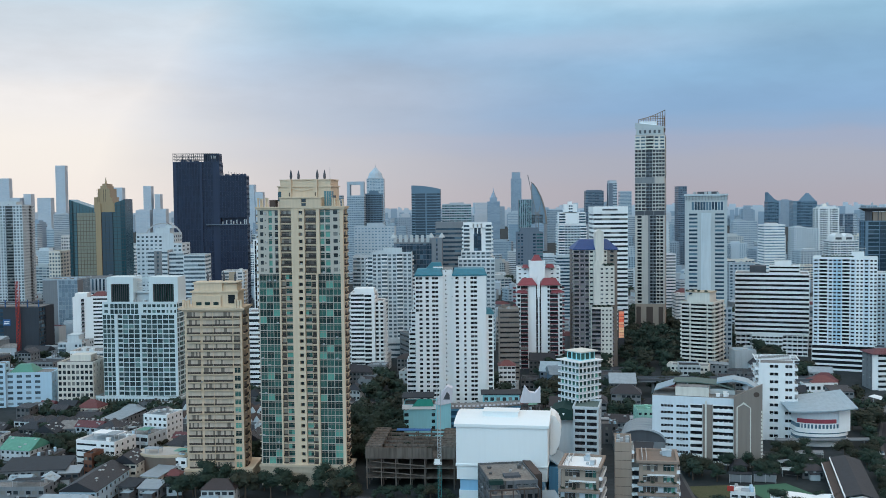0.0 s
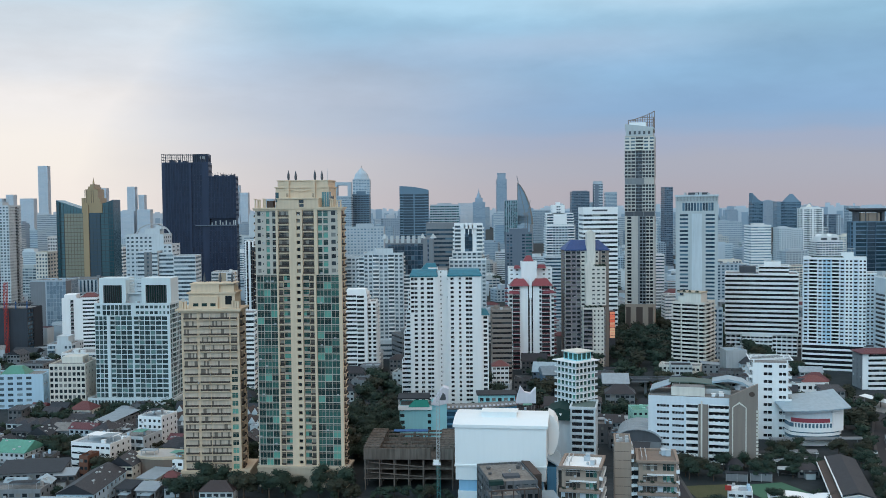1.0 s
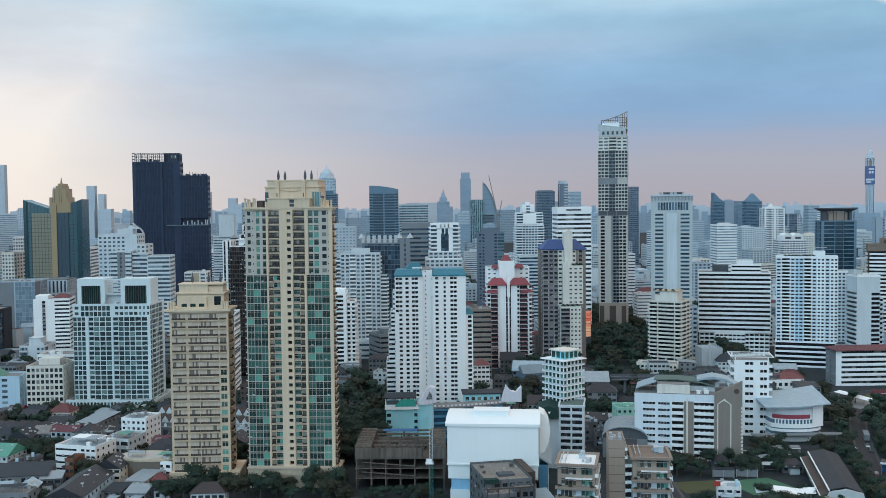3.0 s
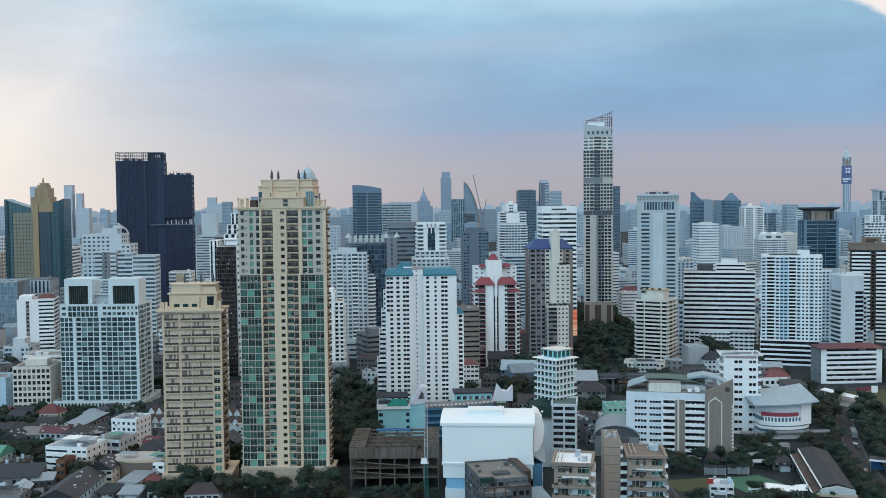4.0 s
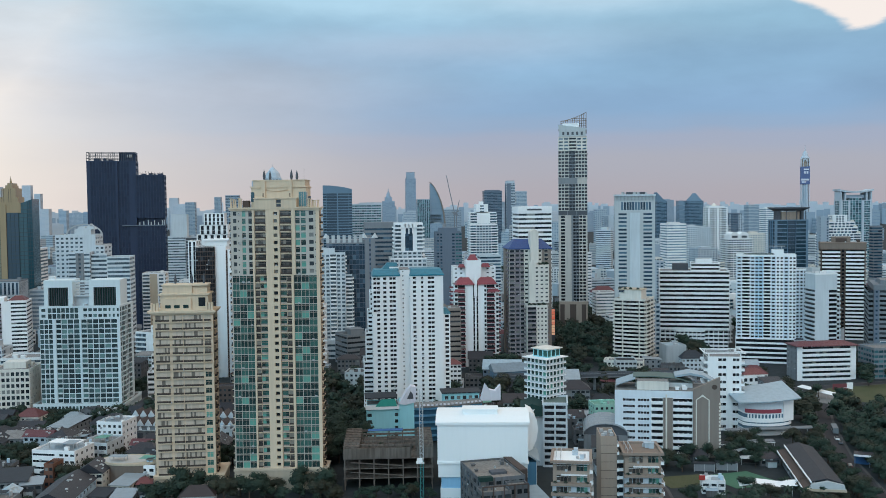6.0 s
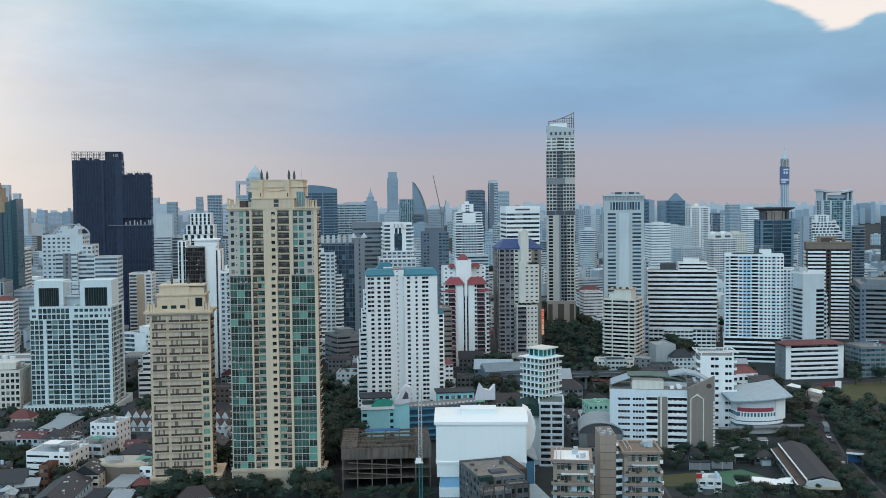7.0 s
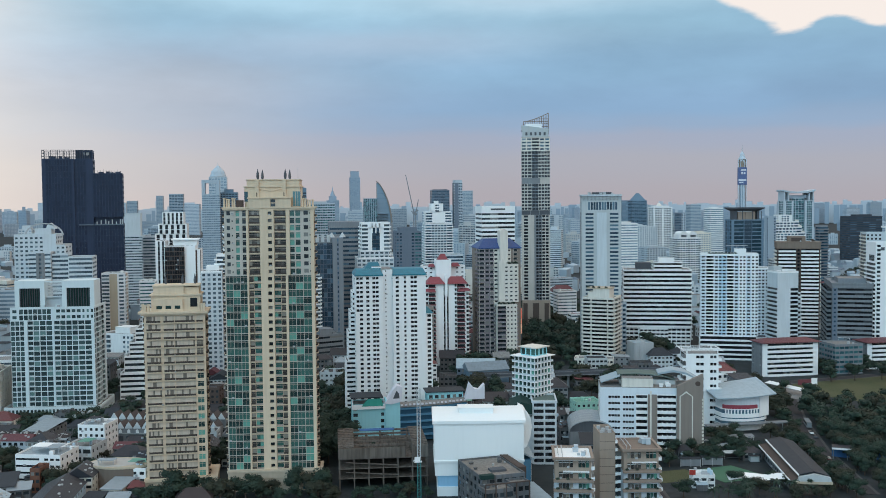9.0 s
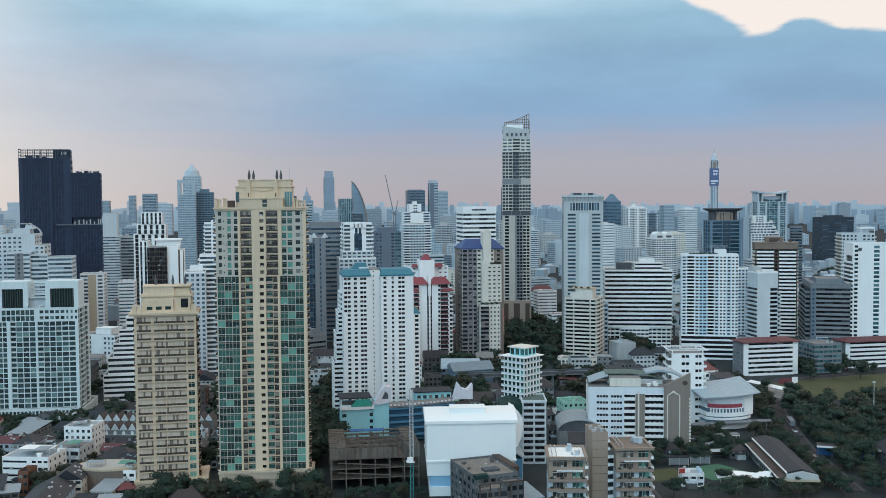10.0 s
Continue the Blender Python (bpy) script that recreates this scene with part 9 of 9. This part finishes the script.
fill(215, 300, 340, 400, 5, (5, 6.2, 9), 14, size=(9, 17))
fill(-112, -72, 440, 590, 14, (5, 6.2, 9), 11, size=(8, 14))
fill(-195, -140, 590, 740, 14, (6, 9, 12, 16), 14, size=(10, 18))
fill(-60, -18, 340, 374, 4, (4, 5, 6.2), 12, size=(8, 14))
fill(420, 640, 640, 850, 20, (9, 14, 20, 12), 24, size=(14, 28))

# ---- low roofs of the far town ----
def low_town(y0, y1, count, walls, roofs, seed):
    """Small houses too far off to tell apart, one mass to each paint."""
    rnd = random.Random(seed)
    mass = {}
    for _ in range(count):
        y = rnd.uniform(y0, y1)
        x = rnd.uniform(-0.56 * y, 0.68 * y)
        if by_building(x, y, 8.0) or (130 < x < 245 and y < 1010):
            continue
        w, d, h, r = rnd.uniform(5, 11), rnd.uniform(5, 10), rnd.choice((6, 7, 9, 12, 15)), rnd.uniform(0, 3)
        a, b = rnd.choice(walls), rnd.choice(roofs)
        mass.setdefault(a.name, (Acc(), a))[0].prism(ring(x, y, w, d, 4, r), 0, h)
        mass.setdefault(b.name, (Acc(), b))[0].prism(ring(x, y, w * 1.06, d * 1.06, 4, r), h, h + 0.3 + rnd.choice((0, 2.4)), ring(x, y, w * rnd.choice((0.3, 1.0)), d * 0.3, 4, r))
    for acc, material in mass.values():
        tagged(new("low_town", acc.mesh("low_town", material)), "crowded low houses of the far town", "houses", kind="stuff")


low_town(745, 1150, 700, (LIGHTGREY, GREY, COOL, PALE), (ZINCDARK, ZINC, MAROONROOF, GREY, FLATROOF), 3)
# the farther houses and roofs have distance haze put into their paints
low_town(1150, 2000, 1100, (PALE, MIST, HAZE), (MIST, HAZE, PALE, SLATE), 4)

# ---- trees ----
def grove(x0, x1, y0, y1, count, hs, keep=4.5, big=2.0):
    placed = []
    for _ in range(count * 10):
        if len(placed) >= count:
            return
        x, y = woods.uniform(x0, x1), woods.uniform(y0, y1)
        if any((x - a) ** 2 + (y - c) ** 2 < keep * keep for a, c in placed) or by_building(x, y, big) or near_road(x, y, 5.5):
            continue
        if any((x - a) ** 2 + (y - c) ** 2 < 30 for a, c in SPOTS):
            continue
        placed.append((x, y))
        tree(x, y, woods.uniform(*hs))


grove(-112, -36, 380, 400, 18, (6, 13), 6)
grove(-128, -104, 372, 396, 10, (8, 12), 5)
grove(-44, 4, 376, 390, 14, (4, 7), 5)
grove(-60, -27, 436, 500, 34, (11, 17), 5.5)
grove(-27, 0, 486, 500, 8, (9, 13), 5)
grove(-48, 30, 500, 620, 52, (10, 16), 7)
grove(-230, -112, 380, 555, 76, (6, 11), 5.5)
grove(-215, -140, 535, 556, 20, (6, 9.5), 5)
grove(-330, -205, 585, 720, 44, (8, 14), 9)
grove(205, 310, 400, 500, 125, (8, 13), 5.5)
grove(176, 214, 340, 470, 16, (6, 11), 6)
grove(100, 160, 405, 446, 26, (6, 10), 5)
grove(96, 170, 345, 372, 14, (6, 9), 6)
grove(50, 165, 510, 690, 84, (8, 14), 7)
grove(100, 158, 690, 830, 46, (9, 15), 9)
grove(150, 235, 690, 860, 70, (10, 16), 8)
grove(150, 245, 860, 1010, 80, (10, 15), 7)
grove(340, 520, 800, 960, 60, (9, 14), 9)
grove(185, 250, 490, 560, 16, (7, 12), 7)
grove(280, 345, 570, 640, 14, (7, 12), 7)
grove(215, 240, 610, 668, 10, (8, 12), 6)
grove(-150, -60, 500, 590, 26, (8, 13), 8)
for i in range(12):
    palm(106 + i * 3.6 + 1.5 * math.sin(i * 2.3), 350 + 5 * math.sin(i * 1.7), 0.85 + 0.1 * math.sin(i * 5))
for x, y in ((-13, 488), (-9, 489), (6, 487), (10, 489), (13, 488), (16, 490)):
    palm(x, y, 1.9)

grove(186, 300, 338, 402, 46, (7, 12), 6)
grove(-112, -72, 436, 600, 30, (7, 12), 6)
grove(-195, -140, 590, 740, 30, (8, 13), 8)
grove(296, 345, 600, 690, 16, (8, 12), 7)
for _ in range(130):
    y = woods.uniform(760, 1650)
    x = woods.uniform(-0.5 * y, 0.62 * y)
    if not by_building(x, y, 3):
        tree(x, y, woods.uniform(12, 20))
# trees on both sides of the street by the school
for a, b in zip(ROADS[0], ROADS[0][1:]):
    a, b = Vector(a), Vector(b)
    n = (b - a).normalized()
    for k in range(int((b - a).length / 6.5)):
        for side in (-1, 1):
            off = 8.2 + woods.uniform(-0.8, 1.6)
            p = a + n * (k * 6.5 + woods.uniform(-1.5, 1.5)) + Vector((n.y, -n.x)) * side * off
            if woods.random() < 0.78 and not by_building(p.x, p.y, 1.5):
                tree(p.x, p.y, woods.uniform(6.5, 10))
plant_all(275)

# ---- streets, courts and field ----
def strip(points, width, z, name, label, material):
    a = Acc()
    left, right = [], []
    for i, p in enumerate(points):
        q0, q1 = Vector(points[max(0, i - 1)]), Vector(points[min(len(points) - 1, i + 1)])
        n = (q1 - q0).normalized()
        left.append((p[0] - n.y * width / 2, p[1] + n.x * width / 2))
        right.append((p[0] + n.y * width / 2, p[1] - n.x * width / 2))
    for i in range(len(points) - 1):
        a.prism([left[i], left[i + 1], right[i + 1], right[i]], 0.0, z)
    ob = new(name, a.mesh(name, material, True))
    return tagged(ob, label, name, kind="structure")


for i, line in enumerate(ROADS):
    strip(line, 9.0, 0.16, "pavement", "worn dark paving beside the street", PAVING)
    strip(line, 6.4, 0.2 + 0.01 * i, "road", "dark asphalt street between the buildings", ASPHALT)
tagged(new("sports_field", Acc().prism([(246, 556), (284, 494), (470, 500), (420, 592), (270, 582)], 0, 0.12).mesh("sports_field", GRASS)), "worn green playing field with bare edges", "field", kind="structure")
tagged(new("track", Acc().prism([(232, 545), (240, 526), (256, 532), (250, 566)], 0, 0.2).mesh("track", FLATROOF)), "pale paved strip beside the field", "pavement", kind="structure")
tagged(new("sports_court", Acc().prism([(118, 398), (138, 402), (146, 382), (124, 378)], 0, 0.14).mesh("sports_court", COURT)), "green painted sports court", "court", kind="structure")
tagged(new("lawn", Acc().prism([(96, 398), (116, 400), (118, 384), (98, 382)], 0, 0.12).mesh("lawn", GRASS)), "small green lawn beside the court", "lawn", kind="structure")


def grandstand():
    t = thing("stand_canopy", "long white canopy beside the playing field", "canopy", 244.4, 546, 0, 15.5)
    part("sheet", Acc().side([(-2, 3.4), (2, 4.2), (2, 4.4), (-2, 3.6)], -19, 19), CLEAN, t)
    for i in range(6):
        part("post", Acc().box(-0.1, 0.1, -17 + i * 6.8, -16.8 + i * 6.8, 0, 3.8), STEEL, t)
    g = thing("goal", "white football goal on the playing field", "goal", 268, 562, 0, 8)
    part("crossbar", Acc().box(-3.6, 3.6, 0, 0.12, 2.3, 2.42), CLEAN, g)
    for x in (-3.6, 3.5):
        part("goal_post", Acc().box(x, x + 0.12, 0, 0.12, 0, 2.42), CLEAN, g)
    s = thing("notice_board", "red and white board at the field edge", "board", 268, 568, 0, 0)
    part("board", Acc().box(-6, 3, 0, 0.3, 0.0, 3.6), MAROON, s)
    part("board", Acc().box(3, 7, 0, 0.3, 0.0, 4.2), CLEAN, s)


grandstand()


def long_hall():
    b = Building("market_hall", "long hall with a dark grey roof and pale eaves", 149.4, 355, -15, GREY, WIN, near=40, deep=0.25)
    L = 55
    V = (-6.4, 5.4, 0, L)
    b.face(V, "l", 0, 6.0, 3, [(1, "win", 16, {"gap": 0.3, "sill": 0.3, "head": 0.8})])
    b.face(V, "r", 0, 6.0, 3, [(1, "win", 16, {"gap": 0.3, "sill": 0.3, "head": 0.8})])
    b.face(V, "f", 0, 6.0, 3, [(1, "solid", 1, {"wall": DKBROWN})])
    b.face(V, "b", 0, 6.0, 3, [(1, "solid", 1)])
    r = Acc()
    r.side([(-5.2, 8.6), (0.6, 10.0), (6.6, 8.2), (6.6, 7.9), (0.6, 9.6), (-5.2, 8.3)], -1, L + 1)
    part("roof", r, ZINCDARK, b.top, "dark grey sheet roof")
    part("clerestory", Acc().box(-4.8, -4.5, 0, L, 6.4, 8.4), DKBROWN, b.top)
    part("side_roof", Acc().side([(-8.2, 5.8), (-4.8, 6.8), (-4.8, 7.1), (-8.2, 6.1)], -1, L + 1), DKBROWN, b.top)
    part("eave", Acc().box(-8.5, -8.1, -1.2, L + 1.2, 5.5, 6.1), CLEAN, b.top)
    part("eave", Acc().box(-5.5, -5.1, -1.2, L + 1.2, 8.1, 8.7), CLEAN, b.top)
    part("porch_roof", Acc().side([(-6, 6.2), (7, 6.2), (6.6, 7.9), (0.6, 9.2), (-5.2, 7.9)], -2.4, -0.9), LIGHTGREY, b.top)
    part("porch_beam", Acc().box(-7.4, 7.4, -2.6, -1.8, 5.2, 6.2), TAN, b.top)
    return b.done()


long_hall()


def open_sheds():
    t = thing("covered_walk", "low covered walk with a grey tile roof", "covered walk", 208, 392, 0, -30)
    part("roof", Acc().side([(-24, 5.2), (24, 5.2), (24, 5.5), (-24, 5.5)], -1, 5), TILE, t)
    part("fascia", Acc().box(-24, 24, -1.3, -1.0, 4.6, 5.4), CLEAN, t)
    part("back_wall", Acc().box(-24, 24, 4, 4.3, 0, 5.2), SKYDARK, t)
    for i in range(9):
        part("post", Acc().box(-23.6 + i * 5.9, -23.3 + i * 5.9, -0.8, -0.5, 0, 5.2), GREY, t)
    c = thing("white_canopy", "large white tensile canopy over the yard", "canopy", 137, 369, 0, -14)
    n = 8
    a = Acc()
    for i in range(n):
        xa, xb = -15 + i * 30 / n, -15 + (i + 1) * 30 / n
        za, zb = 3.6 + 0.8 * abs(math.sin(i * 0.8)), 3.6 + 0.8 * abs(math.sin((i + 1) * 0.8))
        a.quad((xa, -3, za), (xb, -3, zb), (xb, 3, zb + 0.8), (xa, 3, za + 0.8))
        a.quad((xa, -3, za - 0.1), (xb, -3, zb - 0.1), (xb, 3, zb + 0.7), (xa, 3, za + 0.7))
    part("fabric", a, CLEAN, c, weld=True)
    for x in (-14, -5, 5, 14):
        part("post", Acc().box(x, x + 0.2, -2.6, -2.4, 0, 3.9), STEEL, c)
    house(112, 372, 9, 8, 4.8, -14, WHITE, ZINC, "flat", "small white office hut with a red corner sign", "hut", near=8)
    s = thing("corner_sign", "red sign board on the hut corner", "sign", 107.6, 373, 4.9, -14)
    part("board", Acc().box(-1.2, 1.2, -0.2, 0.2, 0.7, 2.6), REDPAINT, s)
    part("post", Acc().box(-0.1, 0.1, -0.1, 0.1, 0, 0.7), STEEL, s)
    for i, x in enumerate((120, 130)):
        k = thing("net_shelter", "open shelter with netting beside the court", "shelter", x, 404, 0, -12)
        part("roof", Acc().side([(-4.6, 3.6), (4.6, 3.6), (4.6, 3.8), (-4.6, 3.8)], -1.2, 2.4), ZINCDARK, k)
        part("net", Acc().box(-4.4, 4.4, -1.0, -0.95, 0.4, 3.4), MIDGREY, k)
        for q in (-4.4, 0, 4.2):
            part("post", Acc().box(q, q + 0.2, -1.2, -1.0, 0, 3.6), STEEL, k)


open_sheds()


def yard_canopy(x, y, w, d, h, rot, lid):
    """An open sheet roof on thin posts, with benches stored under it."""
    t = thing("yard_canopy", "low open canopy of faded sheet in the school yard", "canopy", x, y, 0, rot, "school yard canopies")
    part("roof", Acc().side([(-w / 2, h), (w / 2, h + 0.5), (w / 2, h + 0.62), (-w / 2, h + 0.12)], -d / 2, d / 2), lid, t)
    part("gutter", Acc().box(-w / 2, w / 2, -d / 2 - 0.15, -d / 2, h, h + 0.25), CLEAN, t)
    for px in (-w / 2 + 0.2, w / 2 - 0.4):
        for py in (-d / 2 + 0.2, d / 2 - 0.4):
            part("post", Acc().box(px, px + 0.16, py, py + 0.16, 0, h + 0.1), STEEL, t)
    part("bench", Acc().box(-w / 3, w / 3, -0.3, 0.3, 0.38, 0.46).box(-w / 3, -w / 3 + 0.1, -0.25, 0.25, 0, 0.38).box(w / 3 - 0.1, w / 3, -0.25, 0.25, 0, 0.38), GREY, t)


for x, y, w, d, h, rot, lid in ((152, 417, 8, 5, 3.0, -14, ZINC), (144.5, 413, 9, 4.5, 2.9, -14, LIGHTGREY), (155, 429, 11, 4, 3.2, -10, ZINCDARK), (141, 437, 10, 6, 3.4, -14, ZINCDARK),
                                (146, 426, 7, 4, 2.8, 4, ZINC), (133, 411, 8, 4, 3.0, -14, ZINCDARK), (160, 438, 12, 5, 3.6, -12, GREY)):
    yard_canopy(x, y, w, d, h, rot, lid)


# ---- foreground blocks ----
def roof_block():
    b = Building("concrete_building", "weathered grey block with a bare roof terrace", 24, 345, 9, WORN, WIN, near=60)
    b.volume(-7.5, 10, 6, 32, 0, 15.4, 3.1, [(1, "win", 6, {"gap": 0.35, "sill": 0.2, "head": 0.8})], parapet=0.8, roof=WORNROOF)
    b.volume(-9, 2, -2, 6, 0, 12.6, 3.1, [(2, "balc", 1, {"depth": 0.9}), (3, "win", 2, {"gap": 0.3}), (2, "balc", 1, {"depth": 0.9})], parapet=0.9, roof=WORNROOF)
    b.volume(2, 9.5, 0, 6, 0, 13.6, 3.1, [(1, "win", 3, {"gap": 0.3})], parapet=0.9, roof=WORNROOF)
    b.block(-8, -3, 4, 6.5, 15.5, 17.0, "green_screen", DKGREEN)
    b.block(-1, 5, 12, 16, 15.5, 16.4, "skylight", DARKGREY)
    for x in (-9, -5, -1, 3, 8):
        b.block(x, x + 0.35, -2.4, -2.0, 0, 15.6, "frame_post", DKBROWN)
    b.block(-9, 8.4, -2.45, -1.95, 15.2, 15.6, "frame_beam", DKBROWN)
    b.block(10, 13.0, 12, 33, 0, 16.6, "stair_tower", DKBROWN)
    b.clutter(-6, 9, 8, 30, 15.5, 7, 2, 1.4)
    b.clutter(-8, 1, -1.5, 5, 12.7, 5, 3, 1.2)
    return b.done()


roof_block()


def lift_tower():
    b = Building("apartment_building", "slim taupe lift tower with a bare side wall", 62.6, 346, -8, TAUPE, WIN, near=30)
    b.volume(-2.9, 2.9, 0, 14, 0, 30.2, 3.1, [(1, "solid", 1)], [(1, "balc", 3, {"depth": 0.9, "balwall": CLEAN})], [(1, "solid", 1)], parapet=0.9)
    for i in range(9):
        b.block(-2.95, 2.95, -0.06, 0.0, 3 + i * 3.1, 3.12 + i * 3.1, "joint", DKBROWN)
    b.volume(2.9, 6, 2, 14, 0, 24, 3.1, [(1, "balc", 1, {"depth": 0.8, "balwall": CLEAN})], parapet=0.6)
    for x, y in ((-1.8, 3), (-0.6, 6), (1.5, 4), (1.6, 9), (-1.6, 10)):
        b.block(x - 0.6, x + 0.6, y - 0.5, y + 0.5, 30.3, 31.5, "air_unit", STEEL)
    return b.done()


lift_tower()
house(38, 352, 9, 16, 6, 9, WHITE, BLUESHEET, "shed", "low annexe under a light blue sheet roof")


def vault_hall(x, y, w, d, h, rise, rot):
    t = thing("warehouse", "pale vaulted sheet warehouse beside offices", "warehouse", x, y, 0, rot)
    part("wall", Acc().box(-w / 2, w / 2, 0, d, 0, h), GREY, t)
    n = 12
    arc = [(-(w / 2 + 0.4) * math.cos(math.pi * i / n), h + rise * math.sin(math.pi * i / n)) for i in range(n + 1)]
    part("vaulted_roof", Acc().side(arc + [(q * 0.97, h + (z - h) * 0.94 - 0.05) for q, z in reversed(arc)], -0.6, d + 0.6), ZINC, t, "pale curved sheet roof")
    part("end_wall", Acc().side([(q * 0.96, h + (z - h) * 0.93) for q, z in arc], 0.3, 0.6), DARKGREY, t)
    for i in range(5):
        part("roof_rib", Acc().side([(q * 1.01, h + (z - h) * 1.015) for q, z in arc] + [(q, h + (z - h) * 0.99) for q, z in reversed(arc)], d * (i + 0.5) / 5, d * (i + 0.5) / 5 + 0.25), LIGHTGREY, t)


vault_hall(86, 438, 20, 24, 9, 5.5, -14)
house(79, 412, 11, 18, 10, -14, GREY, ZINCDARK, "shed", "steep dark grey sheet roofed hall", "warehouse")
house(97.5, 478, 13, 12, 14, 0, MINT, GREENROOF, "flat", "mint green painted block with a flat roof", "shop_building", near=12)
house(66, 615, 24, 16, 10, -12, SLATE, BLUESHEET, "gable", "blue grey sheet clad shed behind trees", "warehouse")
house(33, 597, 10, 10, 17, 0, CLEAN, REDROOF, "hip", "white four storey house with a red roof")
house(62, 520, 20, 14, 8, -8, LIGHTGREY, TILE, "gable", "pale hall with a curved grey gable")
house(36, 535, 16, 10, 6, -8, CREAM, REDROOF, "gable", "low house with a maroon roof")
house(150, 632, 26, 12, 10, -20, CREAM, FLATROOF, "flat", "white block with round windows on the roof", "shop_building")
house(218, 578, 15, 12, 9, 0, CLEAN, REDROOF, "hip", "white house with a large red hipped roof", near=10)


def viaduct():
    t = thing("rail_viaduct", "long grey elevated railway on round piers", "viaduct", 130, 590, 0, -3)
    part("deck", Acc().box(-70, 90, -4, 4, 8.2, 9.4), GREY, t)
    for y in (-4.2, 3.9):
        part("side_wall", Acc().box(-70, 90, y, y + 0.3, 9.0, 10.6), DARKGREY, t)
    for i in range(9):
        part("pier", Acc().prism(ring(-64 + i * 18, 0, 0.9, 0.9, 10), 0, 8.2), GREY, t)


viaduct()


def mast():
    t = thing("hoist_mast", "tall lattice hoist mast in teal and white", "mast", -3.2, 379)
    for z0, z1, mat, name in ((0, 16, TEALPAINT, "lower_section"), (16, 44, LIGHTGREY, "upper_section")):
        a = Acc()
        for x in (-0.7, 0.55):
            for y in (-0.7, 0.55):
                a.box(x, x + 0.16, y, y + 0.16, z0, z1)
        z = z0
        while z < z1 - 1.4:
            a.side([(-0.7, z), (-0.58, z), (0.7, z + 1.4), (0.58, z + 1.4)], -0.7, -0.6)
            a.box(-0.7, 0.7, -0.7, -0.6, z, z + 0.1)
            a.box(-0.7, -0.6, -0.7, 0.7, z, z + 0.1)
            z += 1.4
        part(name, a, mat, t)
    part("cage", Acc().box(-1.9, 0.2, -1.5, -0.75, 15.6, 17.2), CLEAN, t, "white hoist cage")
    part("cage_frame", Acc().rim(-2.2, 0.9, -1.7, 0.9, 0.15, 15.2, 15.6), CLEAN, t)


mast()


# ---- vehicles on the street ----
def vehicle(x, y, rot, paintwork, kind="car"):
    bus = kind == "bus"
    L, W, H = (11, 2.5, 3.1) if bus else (4.4, 1.8, 1.45)
    t = thing(kind, "parked city bus with dark windows" if bus else "small parked car on the street", kind, x, y, 0.22, rot, group="street vehicles")
    if bus:
        part("body", Acc().box(-W / 2, W / 2, -L / 2, L / 2, 0.4, H), paintwork, t)
        part("windows_band", Acc().box(-W / 2 - 0.02, W / 2 + 0.02, -L / 2 + 0.3, L / 2 - 0.3, 1.5, 2.5), WIN, t)
    else:
        part("body", Acc().side([(-W / 2, 0.3), (W / 2, 0.3), (W / 2, 0.85), (-W / 2, 0.85)], -L / 2, L / 2), paintwork, t)
        part("cabin", Acc().prism([(-W / 2 + 0.05, -1.3), (W / 2 - 0.05, -1.3), (W / 2 - 0.05, 1.2), (-W / 2 + 0.05, 1.2)], 0.85, H, [(-W / 2 + 0.25, -0.8), (W / 2 - 0.25, -0.8), (W / 2 - 0.25, 0.6), (-W / 2 + 0.25, 0.6)]), WIN, t)
    for sx in (-W / 2 + 0.1, W / 2 - 0.3):
        for sy in (-L * 0.32, L * 0.32):
            k = Acc()
            pts = [(sy + 0.33 * math.cos(i * math.pi / 5), 0.33 + 0.33 * math.sin(i * math.pi / 5)) for i in range(10)]
            k.v = [(sx, q, z) for q, z in pts] + [(sx + 0.2, q, z) for q, z in pts]
            k.f = [(i, (i + 1) % 10, 10 + (i + 1) % 10, 10 + i) for i in range(10)] + [tuple(range(10)), tuple(range(19, 9, -1))]
            part("wheel", k, DARKGREY, t)


vehicle(209.5, 464, -21, GREY, "bus")
for x, y, m in ((200.5, 441, DARKGREY), (196, 447, CLEAN), (188, 428, CLEAN), (184.5, 402, MAROON), (181, 394, CLEAN), (175, 374, STEEL), (170, 362, CLEAN), (203, 449, CLEAN)):
    vehicle(x, y, -18, m)


# ---- poles ----
def flood_pole(x, y, h):
    t = thing("light_pole", "tall slim floodlight pole in the trees", "light pole", x, y)
    part("pole", Acc().prism(ring(0, 0, 0.28, 0.28, 8), 0, h, ring(0, 0, 0.14, 0.14, 8)), LIGHTGREY, t)
    part("lamp_head", Acc().box(-0.8, 0.8, -0.2, 0.2, h, h + 0.7), LIGHTGREY, t)


for x, y in ((251, 455), (257, 453), (262, 451)):
    flood_pole(x, y, 22)
